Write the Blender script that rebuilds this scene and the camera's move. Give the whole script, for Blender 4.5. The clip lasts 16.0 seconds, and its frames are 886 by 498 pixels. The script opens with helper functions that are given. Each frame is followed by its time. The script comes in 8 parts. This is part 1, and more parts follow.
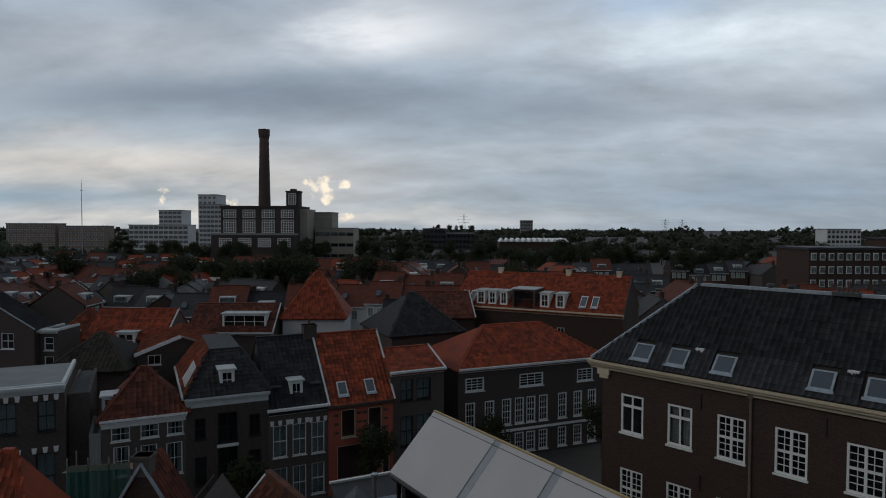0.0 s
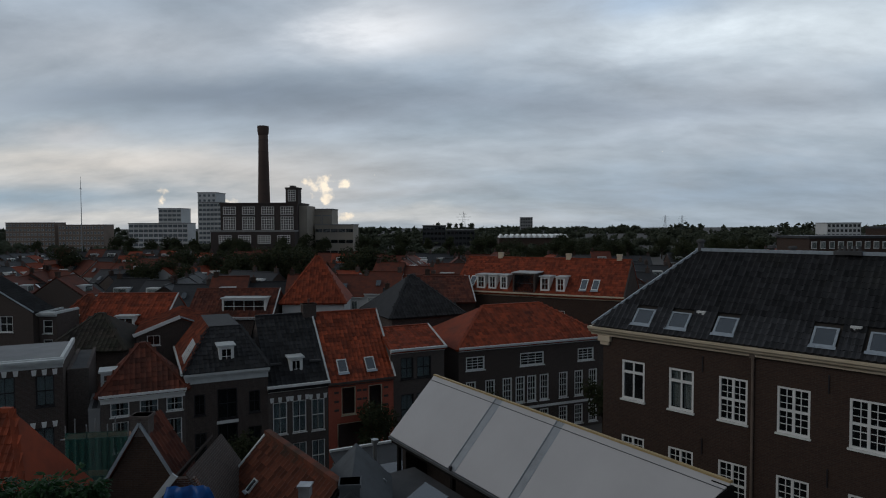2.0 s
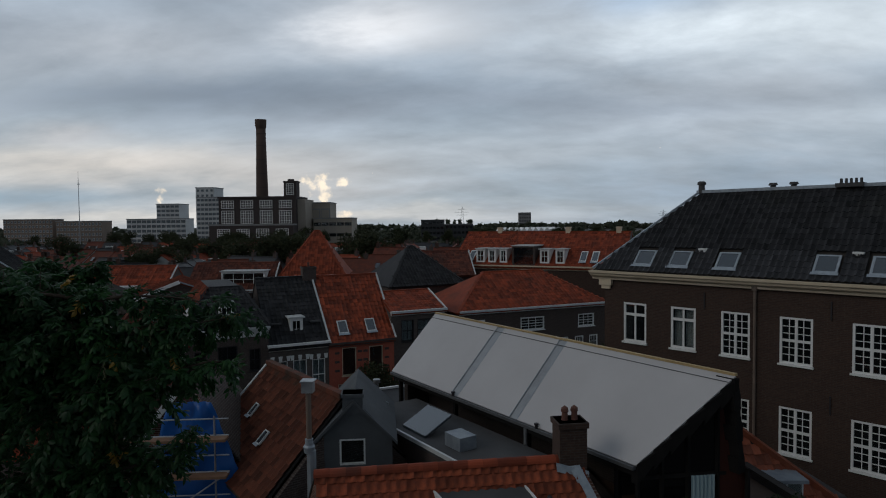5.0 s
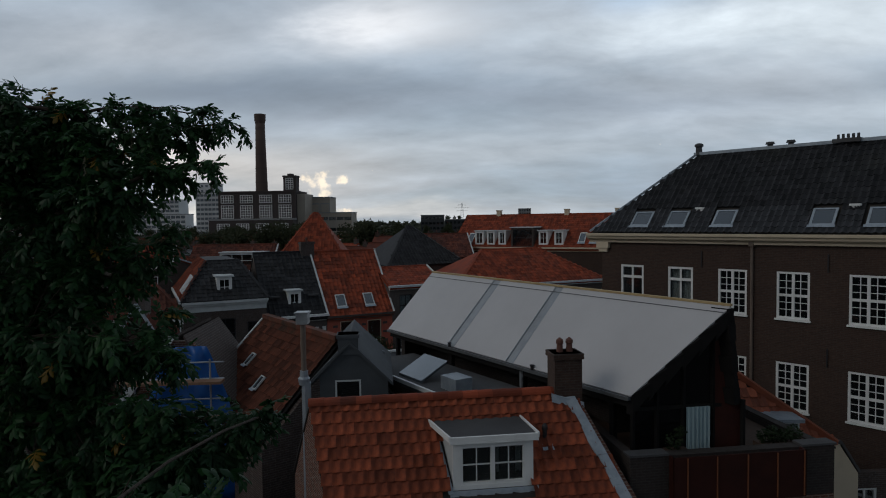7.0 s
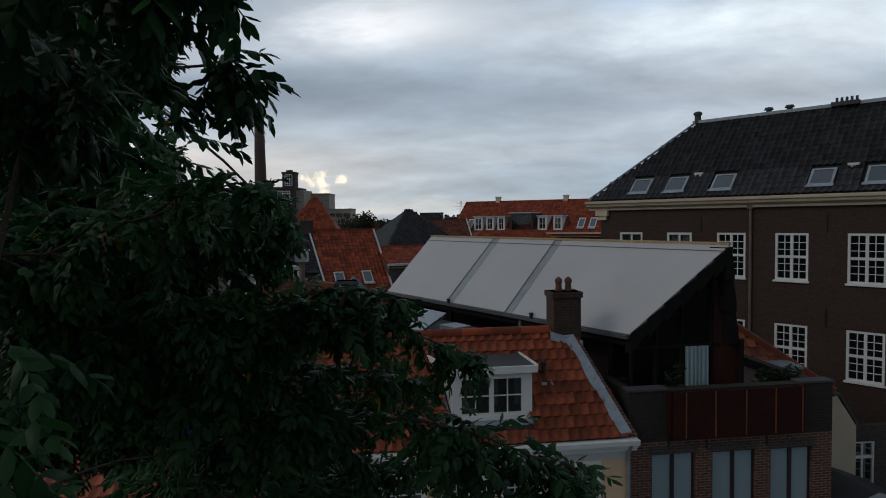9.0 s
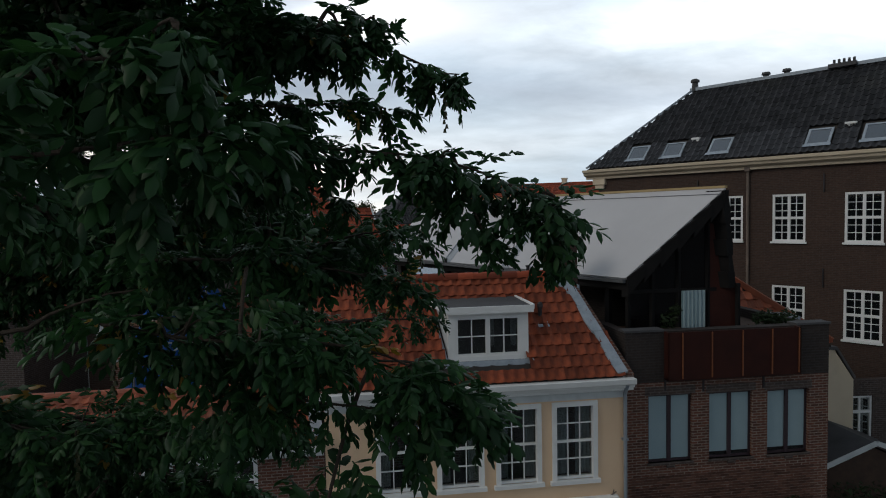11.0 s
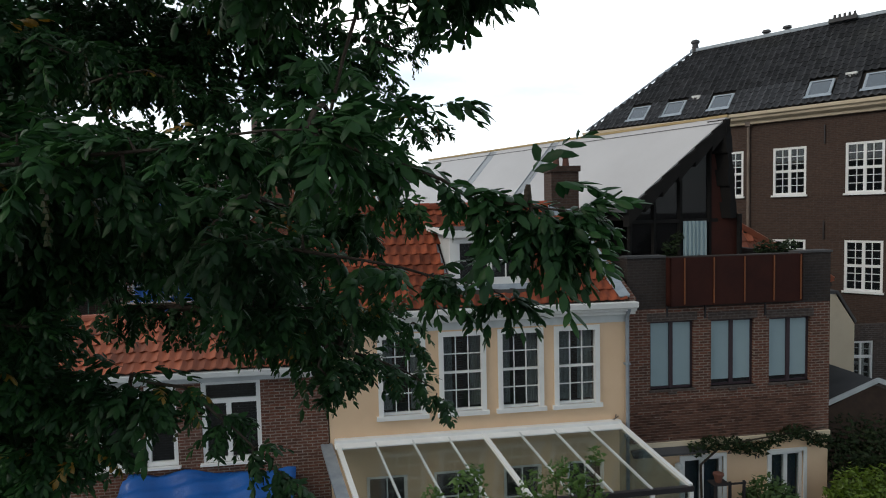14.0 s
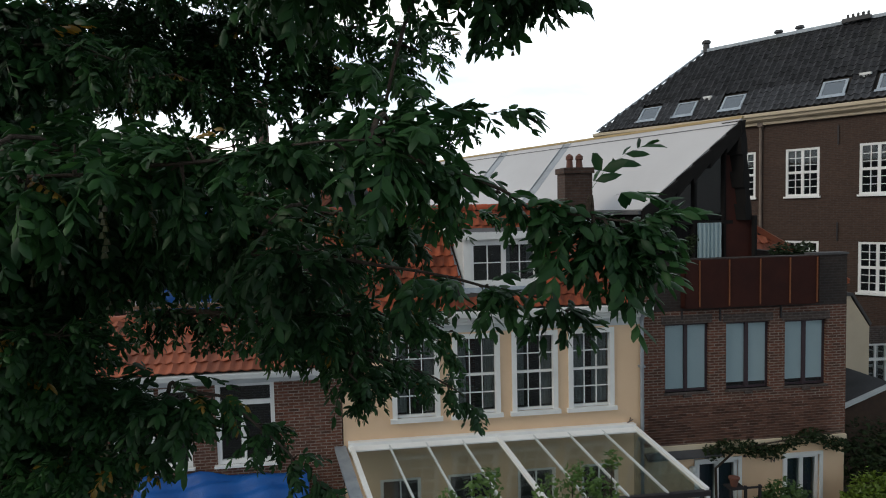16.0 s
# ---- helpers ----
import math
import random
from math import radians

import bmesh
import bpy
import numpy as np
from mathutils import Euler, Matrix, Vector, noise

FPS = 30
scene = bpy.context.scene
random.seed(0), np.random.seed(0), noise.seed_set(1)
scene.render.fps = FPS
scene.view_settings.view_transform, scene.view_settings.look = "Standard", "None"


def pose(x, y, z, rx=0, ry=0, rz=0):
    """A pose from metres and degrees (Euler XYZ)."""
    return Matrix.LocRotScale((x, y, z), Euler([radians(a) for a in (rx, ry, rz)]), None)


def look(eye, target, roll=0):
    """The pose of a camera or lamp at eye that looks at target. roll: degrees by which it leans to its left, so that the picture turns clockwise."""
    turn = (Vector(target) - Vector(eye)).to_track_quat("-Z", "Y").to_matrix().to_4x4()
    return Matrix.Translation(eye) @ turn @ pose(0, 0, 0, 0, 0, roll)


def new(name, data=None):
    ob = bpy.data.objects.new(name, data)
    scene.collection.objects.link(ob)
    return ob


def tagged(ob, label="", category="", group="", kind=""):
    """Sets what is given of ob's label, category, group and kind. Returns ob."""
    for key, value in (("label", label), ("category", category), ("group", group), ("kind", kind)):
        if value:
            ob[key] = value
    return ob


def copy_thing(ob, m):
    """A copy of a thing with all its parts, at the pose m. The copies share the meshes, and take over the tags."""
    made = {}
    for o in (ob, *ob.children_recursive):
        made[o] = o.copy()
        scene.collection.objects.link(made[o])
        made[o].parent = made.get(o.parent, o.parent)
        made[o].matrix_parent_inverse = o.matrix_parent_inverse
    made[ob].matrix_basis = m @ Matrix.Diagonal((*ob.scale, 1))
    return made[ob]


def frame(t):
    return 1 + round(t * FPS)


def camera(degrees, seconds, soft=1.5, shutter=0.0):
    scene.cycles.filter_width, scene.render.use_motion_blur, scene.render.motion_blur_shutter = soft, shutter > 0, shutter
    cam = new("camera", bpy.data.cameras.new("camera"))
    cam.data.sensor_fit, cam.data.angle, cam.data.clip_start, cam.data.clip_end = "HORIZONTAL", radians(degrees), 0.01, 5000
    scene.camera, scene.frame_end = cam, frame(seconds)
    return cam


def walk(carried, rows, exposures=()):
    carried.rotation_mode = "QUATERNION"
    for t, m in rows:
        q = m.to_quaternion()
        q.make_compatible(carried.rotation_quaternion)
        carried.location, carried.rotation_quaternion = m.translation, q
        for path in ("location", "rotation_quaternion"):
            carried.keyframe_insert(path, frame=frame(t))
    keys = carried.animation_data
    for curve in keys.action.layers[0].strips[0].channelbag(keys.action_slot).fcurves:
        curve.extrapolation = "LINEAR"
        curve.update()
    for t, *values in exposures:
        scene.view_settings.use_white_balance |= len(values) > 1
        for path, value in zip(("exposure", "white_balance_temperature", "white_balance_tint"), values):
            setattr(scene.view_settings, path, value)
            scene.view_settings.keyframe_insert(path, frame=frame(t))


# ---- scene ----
cam = camera(70.0, 16.0, soft=1.05)
PATH = [
    (0, (0.331, -0.051, 18.697), (0.246, 1.946, 18.626), 0.2),
    (0.5, (0.34, 0.002, 18.402), (0.255, 1.999, 18.326), 0.2),
    (1, (0.37, 0.002, 18.007), (0.285, 1.999, 17.931), -0.0),
    (1.5, (0.344, 0.063, 17.613), (0.26, 2.06, 17.535), 0.1),
    (2, (0.366, 0.064, 17.157), (0.281, 2.06, 17.082), -0.2),
    (2.5, (0.369, 0.074, 16.73), (0.283, 2.071, 16.657), -0.2),
    (3, (0.312, 0.04, 16.29), (0.229, 2.037, 16.215), -0.3),
    (3.5, (0.245, 0.063, 15.939), (0.163, 2.06, 15.858), -0.2),
    (4, (0.247, 0.072, 15.487), (0.167, 2.069, 15.409), -0.4),
    (6.5, (0.338, 0.023, 13.331), (0.257, 2.019, 13.24), -0.7),
    (7, (0.38, 0.019, 12.934), (0.299, 2.016, 12.843), -0.8),
    (7.5, (0.375, 0.008, 12.547), (0.295, 2.004, 12.457), -0.9),
    (8, (0.357, -0.017, 12.14), (0.276, 1.979, 12.046), -0.9),
    (8.2, (0.332, -0.055, 11.981), (0.253, 1.942, 11.891), -0.7),
    (10.5, (0.434, -0.075, 10.473), (0.359, 1.921, 10.37), -1.0),
    (11, (0.429, -0.095, 10.16), (0.353, 1.901, 10.053), -1.1),
    (11.5, (0.427, -0.133, 9.894), (0.35, 1.862, 9.784), -1.1),
    (12, (0.393, -0.144, 9.557), (0.318, 1.852, 9.45), -1.2),
    (12.5, (0.371, -0.149, 9.295), (0.296, 1.847, 9.185), -1.2),
    (13, (0.37, -0.169, 9.003), (0.294, 1.826, 8.893), -1.3),
    (13.5, (0.358, -0.183, 8.768), (0.283, 1.812, 8.653), -1.2),
    (14, (0.345, -0.173, 8.519), (0.271, 1.822, 8.401), -1.3),
    (14.5, (0.347, -0.167, 8.466), (0.274, 1.828, 8.35), -1.3),
    (15, (0.349, -0.152, 8.515), (0.276, 1.844, 8.398), -1.3),
    (15.5, (0.347, -0.115, 8.536), (0.275, 1.881, 8.42), -1.3),
    (16, (0.171, -0.138, 8.556), (0.078, 1.856, 8.44), -1.3),
]
EXPOSURES = [(0.0, 0.08, 6500, 10), (7.0, 0.15, 6500, 10), (8.2, 0.2, 6500, 10), (10.3, 0.55, 6600, 10), (11.0, 0.85, 6700, 10), (11.5, 1.1, 6800, 10), (12.5, 1.55, 7000, 10), (14.0, 1.75, 7000, 10), (16.0, 1.75, 7000, 10)]
walk(cam, [(t, look(eye, target, roll)) for t, eye, target, roll in PATH], EXPOSURES)
GZ = 0.5  # level of gardens and streets

# ---- sky and sun ----
world = bpy.data.worlds.new("overcast_sky")
scene.world = world
world.use_nodes = True


def sky_nodes():
    nt = world.node_tree
    nt.nodes.clear()
    N, L = nt.nodes.new, nt.links.new

    def mth(op, a, b=None, clamp=False):
        n = N("ShaderNodeMath")
        n.operation, n.use_clamp = op, clamp
        for i, v in enumerate((a, b)):
            if v is None:
                continue
            if isinstance(v, (int, float)):
                n.inputs[i].default_value = v
            else:
                L(v, n.inputs[i])
        return n.outputs[0]

    def mixc(f, a, b):
        n = N("ShaderNodeMix")
        n.data_type = "RGBA"
        if isinstance(f, (int, float)):
            n.inputs[0].default_value = f
        else:
            L(f, n.inputs[0])
        for i, v in ((6, a), (7, b)):
            if isinstance(v, tuple):
                n.inputs[i].default_value = (*v, 1)
            else:
                L(v, n.inputs[i])
        return n.outputs[2]

    def ramp(v, lo, hi):
        n = N("ShaderNodeMapRange")
        n.interpolation_type = "SMOOTHSTEP"
        L(v, n.inputs[0])
        n.inputs[1].default_value, n.inputs[2].default_value = lo, hi
        return n.outputs[0]

    tc = N("ShaderNodeTexCoord")
    sep = N("ShaderNodeSeparateXYZ")
    L(tc.outputs["Generated"], sep.inputs[0])
    x, y, z = sep.outputs
    zz = mth("ADD", mth("MAXIMUM", z, 0.0), 0.26)
    com = N("ShaderNodeCombineXYZ")
    L(mth("DIVIDE", x, zz), com.inputs[0])
    L(mth("DIVIDE", y, zz), com.inputs[1])

    def cloud(scale, detail, rough, off, dist=0.4):
        mp = N("ShaderNodeMapping")
        mp.inputs["Location"].default_value = off
        mp.inputs["Rotation"].default_value = (0, 0, 0.5)
        mp.inputs["Scale"].default_value = (0.62, 1.0, 1.0)
        L(com.outputs[0], mp.inputs[0])
        n = N("ShaderNodeTexNoise")
        n.inputs["Scale"].default_value = scale
        n.inputs["Detail"].default_value = detail
        n.inputs["Roughness"].default_value = rough
        n.inputs["Distortion"].default_value = dist
        L(mp.outputs[0], n.inputs["Vector"])
        return n.outputs[0]

    ys = mth("MAXIMUM", y, 0.05)
    az, el = mth("DIVIDE", x, ys), mth("DIVIDE", z, ys)
    big = cloud(1.3, 8, 0.55, (1.7, 0.3, 0), 0.2)
    fine = cloud(3.6, 10, 0.58, (5.0, 2.0, 0), 0.15)
    wob = mth("MULTIPLY", mth("SUBTRACT", big, 0.5), 0.10)
    az2, el2 = mth("ADD", az, mth("MULTIPLY", mth("SUBTRACT", fine, 0.5), 0.25)), mth("ADD", el, wob)

    def bank(col, a0, e0, sa, se, rgb, amt):
        """A soft bank of cloud about a direction, ragged by the noise."""
        da = mth("DIVIDE", mth("SUBTRACT", az2, a0), sa)
        de = mth("DIVIDE", mth("SUBTRACT", el2, e0), se)
        q = mth("ADD", mth("MULTIPLY", da, da), mth("MULTIPLY", de, de))
        g2 = mth("POWER", 2.718, mth("MULTIPLY", q, -1.0))
        g2 = mth("MULTIPLY", g2, mth("ADD", mth("MULTIPLY", fine, 1.0), 0.45), True)
        return mixc(mth("MULTIPLY", g2, amt), col, rgb)

    sky = N("ShaderNodeTexSky")
    sky.sky_type, sky.sun_disc = "NISHITA", False
    sky.sun_elevation, sky.sun_rotation = radians(22), radians(-70)
    blue = N("ShaderNodeVectorMath")
    blue.operation = "SCALE"
    L(sky.outputs[0], blue.inputs[0])
    blue.inputs["Scale"].default_value = 0.10
    col = mixc(0.12, (0.31, 0.375, 0.445), blue.outputs[0])
    col = mixc(mth("MULTIPLY", ramp(big, 0.38, 0.68), 0.55), col, (0.46, 0.50, 0.555))
    for a0, e0, sa, se, rgb, amt in BANKS:
        col = bank(col, a0, e0, sa, se, rgb, amt)
    pc = N("ShaderNodeCombineXYZ")
    L(az, pc.inputs[0])
    L(el, pc.inputs[1])
    bil = N("ShaderNodeTexNoise")
    bil.inputs["Scale"].default_value, bil.inputs["Detail"].default_value = 55.0, 5.0
    L(pc.outputs[0], bil.inputs["Vector"])
    bl = bil.outputs[0]
    for a0, e0, sa, se in PUFFS:
        da = mth("DIVIDE", mth("SUBTRACT", az, a0), sa)
        de = mth("DIVIDE", mth("SUBTRACT", el, e0), se)
        g3 = mth("POWER", 2.718, mth("MULTIPLY", mth("ADD", mth("MULTIPLY", da, da), mth("MULTIPLY", de, de)), -1.0))
        g3 = mth("ADD", g3, mth("MULTIPLY", mth("SUBTRACT", bl, 0.5), 1.7))
        g3 = ramp(g3, 0.40, 0.85)
        col = mixc(mth("MULTIPLY", g3, ramp(bl, 0.36, 0.66)), col, (0.90, 0.79, 0.64))
    # streaks and grain of the cloud deck
    tone = mth("ADD", mth("MULTIPLY", fine, 0.85), 0.60)
    vt = N("ShaderNodeVectorMath")
    vt.operation = "SCALE"
    L(col, vt.inputs[0])
    # the deck is heavier overhead and to the south
    heavy = mth("MULTIPLY", mth("ADD", mth("MULTIPLY", ramp(y, -0.3, 0.55), 0.52), 0.48), mth("SUBTRACT", 1.0, mth("MULTIPLY", ramp(z, 0.36, 0.80), 0.42)))
    L(mth("MULTIPLY", tone, heavy), vt.inputs["Scale"])
    col = vt.outputs[0]
    bg = N("ShaderNodeBackground")
    L(col, bg.inputs[0])
    bg.inputs[1].default_value = 1.0
    out = N("ShaderNodeOutputWorld")
    L(bg.outputs[0], out.inputs[0])


# banks of cloud: bearing and height (as slopes), spreads, colour, strength
BANKS = [
    (-0.56, 0.28, 0.30, 0.06, (0.44, 0.47, 0.51), 0.7), (-0.12, 0.31, 0.13, 0.05, (0.74, 0.76, 0.79), 0.9), (-0.80, 0.32, 0.14, 0.05, (0.25, 0.29, 0.34), 0.8),
    (-0.36, 0.205, 0.40, 0.030, (0.20, 0.245, 0.305), 0.95), (-0.66, 0.145, 0.10, 0.018, (0.52, 0.53, 0.55), 0.8), (0.15, 0.185, 0.42, 0.022, (0.27, 0.32, 0.385), 0.8),
    (-0.62, 0.10, 0.36, 0.030, (0.66, 0.62, 0.57), 0.9), (-0.32, 0.07, 0.22, 0.045, (0.52, 0.50, 0.48), 0.8), (-0.72, 0.05, 0.26, 0.018, (0.26, 0.34, 0.41), 0.9),
]
BANKS += [
    (-0.40, 0.015, 0.50, 0.012, (0.66, 0.64, 0.60), 0.8), (0.50, 0.30, 0.34, 0.05, (0.72, 0.80, 0.86), 0.95), (0.46, 0.06, 0.36, 0.05, (0.25, 0.325, 0.41), 0.75),
    (0.27, 0.355, 0.10, 0.03, (0.42, 0.56, 0.74), 0.7), (0.10, 0.10, 0.30, 0.035, (0.42, 0.46, 0.50), 0.6), (0.62, 0.16, 0.3, 0.03, (0.44, 0.50, 0.56), 0.7),
]
PUFFS = [(-0.244, 0.068, 0.023, 0.016), (-0.228, 0.05, 0.014, 0.019), (-0.205, 0.068, 0.016, 0.012), (-0.494, 0.049, 0.015, 0.015), (-0.379, 0.04, 0.012, 0.01), (-0.199, 0.014, 0.021, 0.009)]
sky_nodes()
sun_data = bpy.data.lights.new("sun", "SUN")
sun_data.energy, sun_data.angle, sun_data.color = 0.3, radians(25), (1.0, 0.93, 0.84)
sun = new("sun", sun_data)
sun.matrix_world = look((-60, -10, 45), (0, 20, 0))

# ---- materials ----
MATS = {}


def nodes_of(name):
    m = bpy.data.materials.new(name)
    m.use_nodes = True
    nt = m.node_tree
    return m, nt, nt.nodes["Principled BSDF"]


def lk(nt, a, b):
    nt.links.new(a, b)


def mix_col(nt, fac, a, b, mode="MIX"):
    n = nt.nodes.new("ShaderNodeMix")
    n.data_type, n.blend_type = "RGBA", mode
    for i, v in ((0, fac), (6, a), (7, b)):
        if isinstance(v, (int, float)):
            n.inputs[i].default_value = v
        elif isinstance(v, tuple):
            n.inputs[i].default_value = (*v, 1)
        else:
            nt.links.new(v, n.inputs[i])
    return n.outputs[2]


def noise_of(nt, vec, scale, detail=4, rough=0.6, lo=0.3, hi=0.7):
    n = nt.nodes.new("ShaderNodeTexNoise")
    n.inputs["Scale"].default_value, n.inputs["Detail"].default_value, n.inputs["Roughness"].default_value = scale, detail, rough
    nt.links.new(vec, n.inputs["Vector"])
    r = nt.nodes.new("ShaderNodeMapRange")
    r.inputs[1].default_value, r.inputs[2].default_value = lo, hi
    nt.links.new(n.outputs[0], r.inputs[0])
    return r.outputs[0]


def bump_to(nt, p, height, strength, dist=0.02):
    b = nt.nodes.new("ShaderNodeBump")
    b.inputs["Strength"].default_value, b.inputs["Distance"].default_value = strength, dist
    nt.links.new(height, b.inputs["Height"])
    nt.links.new(b.outputs[0], p.inputs["Normal"])


def surface(name, c1, c2, rough=0.7, scale=3.0, fine=40.0, metal=0.0, bump=0.25, per="", stain=(0.03, 0.028, 0.025), stain_amt=0.35, spec=0.4):
    """A worn surface: two tones at a large scale, grain at a fine one, blotchy stains."""
    if name in MATS:
        return MATS[name]
    m, nt, p = nodes_of(name)
    tc = nt.nodes.new("ShaderNodeTexCoord").outputs["Object"]
    col = mix_col(nt, noise_of(nt, tc, scale), c1, c2)
    if per:
        g = nt.nodes.new("ShaderNodeObjectInfo" if per == "object" else "ShaderNodeNewGeometry")
        r = g.outputs["Random" if per == "object" else "Random Per Island"]
        hs = nt.nodes.new("ShaderNodeHueSaturation")
        mr = nt.nodes.new("ShaderNodeMapRange")
        mr.inputs[3].default_value, mr.inputs[4].default_value = 0.55, 1.35
        lk(nt, r, mr.inputs[0])
        lk(nt, mr.outputs[0], hs.inputs["Value"])
        lk(nt, col, hs.inputs["Color"])
        col = hs.outputs[0]
    st = noise_of(nt, tc, scale * 0.37, 6, 0.7, 0.52, 0.75)
    k = nt.nodes.new("ShaderNodeMath")
    k.operation = "MULTIPLY"
    k.inputs[1].default_value = stain_amt
    lk(nt, st, k.inputs[0])
    col = mix_col(nt, k.outputs[0], col, stain)
    lk(nt, col, p.inputs["Base Color"])
    p.inputs["Roughness"].default_value, p.inputs["Metallic"].default_value = rough, metal
    p.inputs["Specular IOR Level"].default_value = spec
    bump_to(nt, p, noise_of(nt, tc, fine, 3, 0.7, 0.2, 0.8), bump, 0.01)
    MATS[name] = m
    return m


def brick(name, c1, c2, mortar, rough=0.85, patch=(0.30, 0.24, 0.20), patch_amt=0.25, bw=0.22, bh=0.066):
    if name in MATS:
        return MATS[name]
    m, nt, p = nodes_of(name)
    tc = nt.nodes.new("ShaderNodeTexCoord").outputs["Object"]
    s = nt.nodes.new("ShaderNodeSeparateXYZ")
    lk(nt, tc, s.inputs[0])
    add = nt.nodes.new("ShaderNodeMath")
    lk(nt, s.outputs[0], add.inputs[0])
    lk(nt, s.outputs[1], add.inputs[1])
    c = nt.nodes.new("ShaderNodeCombineXYZ")
    lk(nt, add.outputs[0], c.inputs[0])
    lk(nt, s.outputs[2], c.inputs[1])
    b = nt.nodes.new("ShaderNodeTexBrick")
    lk(nt, c.outputs[0], b.inputs["Vector"])
    b.inputs["Color1"].default_value, b.inputs["Color2"].default_value, b.inputs["Mortar"].default_value = (*c1, 1), (*c2, 1), (*mortar, 1)
    b.inputs["Scale"].default_value, b.inputs["Mortar Size"].default_value = 1.0, 0.011
    b.inputs["Brick Width"].default_value, b.inputs["Row Height"].default_value = bw, bh
    b.inputs["Bias"].default_value = -0.1
    n2 = noise_of(nt, tc, 0.9, 7, 0.7, 0.50, 0.72)
    k = nt.nodes.new("ShaderNodeMath")
    k.operation = "MULTIPLY"
    k.inputs[1].default_value = patch_amt
    lk(nt, n2, k.inputs[0])
    col = mix_col(nt, k.outputs[0], b.outputs["Color"], patch)
    col = mix_col(nt, noise_of(nt, tc, 9.0, 5, 0.7, 0.35, 0.8), col, tuple(v * 0.55 for v in c1))
    lk(nt, col, p.inputs["Base Color"])
    p.inputs["Roughness"].default_value = rough
    p.inputs["Specular IOR Level"].default_value = 0.25
    inv = nt.nodes.new("ShaderNodeMath")
    inv.operation = "SUBTRACT"
    inv.inputs[0].default_value = 1.0
    lk(nt, b.outputs["Fac"], inv.inputs[1])
    bump_to(nt, p, inv.outputs[0], 0.5, 0.012)
    MATS[name] = m
    return m


def glass(name, tint=(0.02, 0.025, 0.03), clear=0.6, base=0.06, most=0.85):
    """Thin window glass: partly see-through, with a mirror-like skin."""
    if name in MATS:
        return MATS[name]
    m, nt, p = nodes_of(name)
    p.inputs["Base Color"].default_value = (*tint, 1)
    p.inputs["Roughness"].default_value = 0.03
    p.inputs["IOR"].default_value = 1.5
    p.inputs["Specular IOR Level"].default_value = 0.5 * most / 0.85
    tr = nt.nodes.new("ShaderNodeBsdfTransparent")
    tr.inputs[0].default_value = (0.85, 0.9, 0.9, 1)
    gl = nt.nodes.new("ShaderNodeBsdfGlossy")
    gl.inputs["Roughness"].default_value = 0.02
    lw = nt.nodes.new("ShaderNodeLayerWeight")
    lw.inputs[0].default_value = 0.5
    pw = nt.nodes.new("ShaderNodeMath")
    pw.operation = "POWER"
    pw.inputs[1].default_value = 4.0
    lk(nt, lw.outputs["Facing"], pw.inputs[0])
    fr = nt.nodes.new("ShaderNodeMapRange")
    fr.inputs[3].default_value, fr.inputs[4].default_value = base, most
    lk(nt, pw.outputs[0], fr.inputs[0])
    m1 = nt.nodes.new("ShaderNodeMixShader")
    m1.inputs[0].default_value = clear
    lk(nt, p.outputs[0], m1.inputs[1])
    lk(nt, tr.outputs[0], m1.inputs[2])
    m2 = nt.nodes.new("ShaderNodeMixShader")
    lk(nt, fr.outputs[0], m2.inputs[0])
    lk(nt, m1.outputs[0], m2.inputs[1])
    lk(nt, gl.outputs[0], m2.inputs[2])
    lk(nt, m2.outputs[0], nt.nodes["Material Output"].inputs[0])
    MATS[name] = m
    return m


def leafy(name, c1, c2, rough=0.42, trans=0.25, spec=0.5):
    if name in MATS:
        return MATS[name]
    m, nt, p = nodes_of(name)
    g = nt.nodes.new("ShaderNodeNewGeometry")
    tc = nt.nodes.new("ShaderNodeTexCoord").outputs["Object"]
    col = mix_col(nt, g.outputs["Random Per Island"], c1, c2)
    col = mix_col(nt, noise_of(nt, tc, 1.3), col, tuple(v * 0.7 for v in c1))
    lk(nt, col, p.inputs["Base Color"])
    p.inputs["Roughness"].default_value = rough
    p.inputs["Specular IOR Level"].default_value = spec
    t = nt.nodes.new("ShaderNodeBsdfTranslucent")
    lk(nt, col, t.inputs[0])
    mx = nt.nodes.new("ShaderNodeMixShader")
    mx.inputs[0].default_value = trans
    lk(nt, p.outputs[0], mx.inputs[1])
    lk(nt, t.outputs[0], mx.inputs[2])
    lk(nt, mx.outputs[0], nt.nodes["Material Output"].inputs[0])
    MATS[name] = m
    return m


M_WHITE = surface("white_paint", (0.76, 0.77, 0.76), (0.83, 0.84, 0.83), 0.5, 2.0, 30, stain_amt=0.2, stain=(0.30, 0.29, 0.27), bump=0.1)
M_GREYWHITE = surface("weathered_white_paint", (0.50, 0.53, 0.54), (0.63, 0.66, 0.66), 0.55, 1.5, 30, stain=(0.15, 0.15, 0.15), bump=0.12)
M_CREAM = surface("cream_paint", (0.60, 0.50, 0.36), (0.66, 0.56, 0.42), 0.6, 1.2, 25, stain=(0.30, 0.25, 0.19), stain_amt=0.3, bump=0.15)
M_PEACH = surface("peach_stucco", (0.74, 0.52, 0.34), (0.80, 0.58, 0.39), 0.8, 0.8, 60, stain=(0.46, 0.34, 0.25), stain_amt=0.3, bump=0.3)
M_STONE = surface("sandstone_trim", (0.50, 0.42, 0.30), (0.58, 0.49, 0.36), 0.75, 1.5, 30, stain=(0.2, 0.16, 0.12))
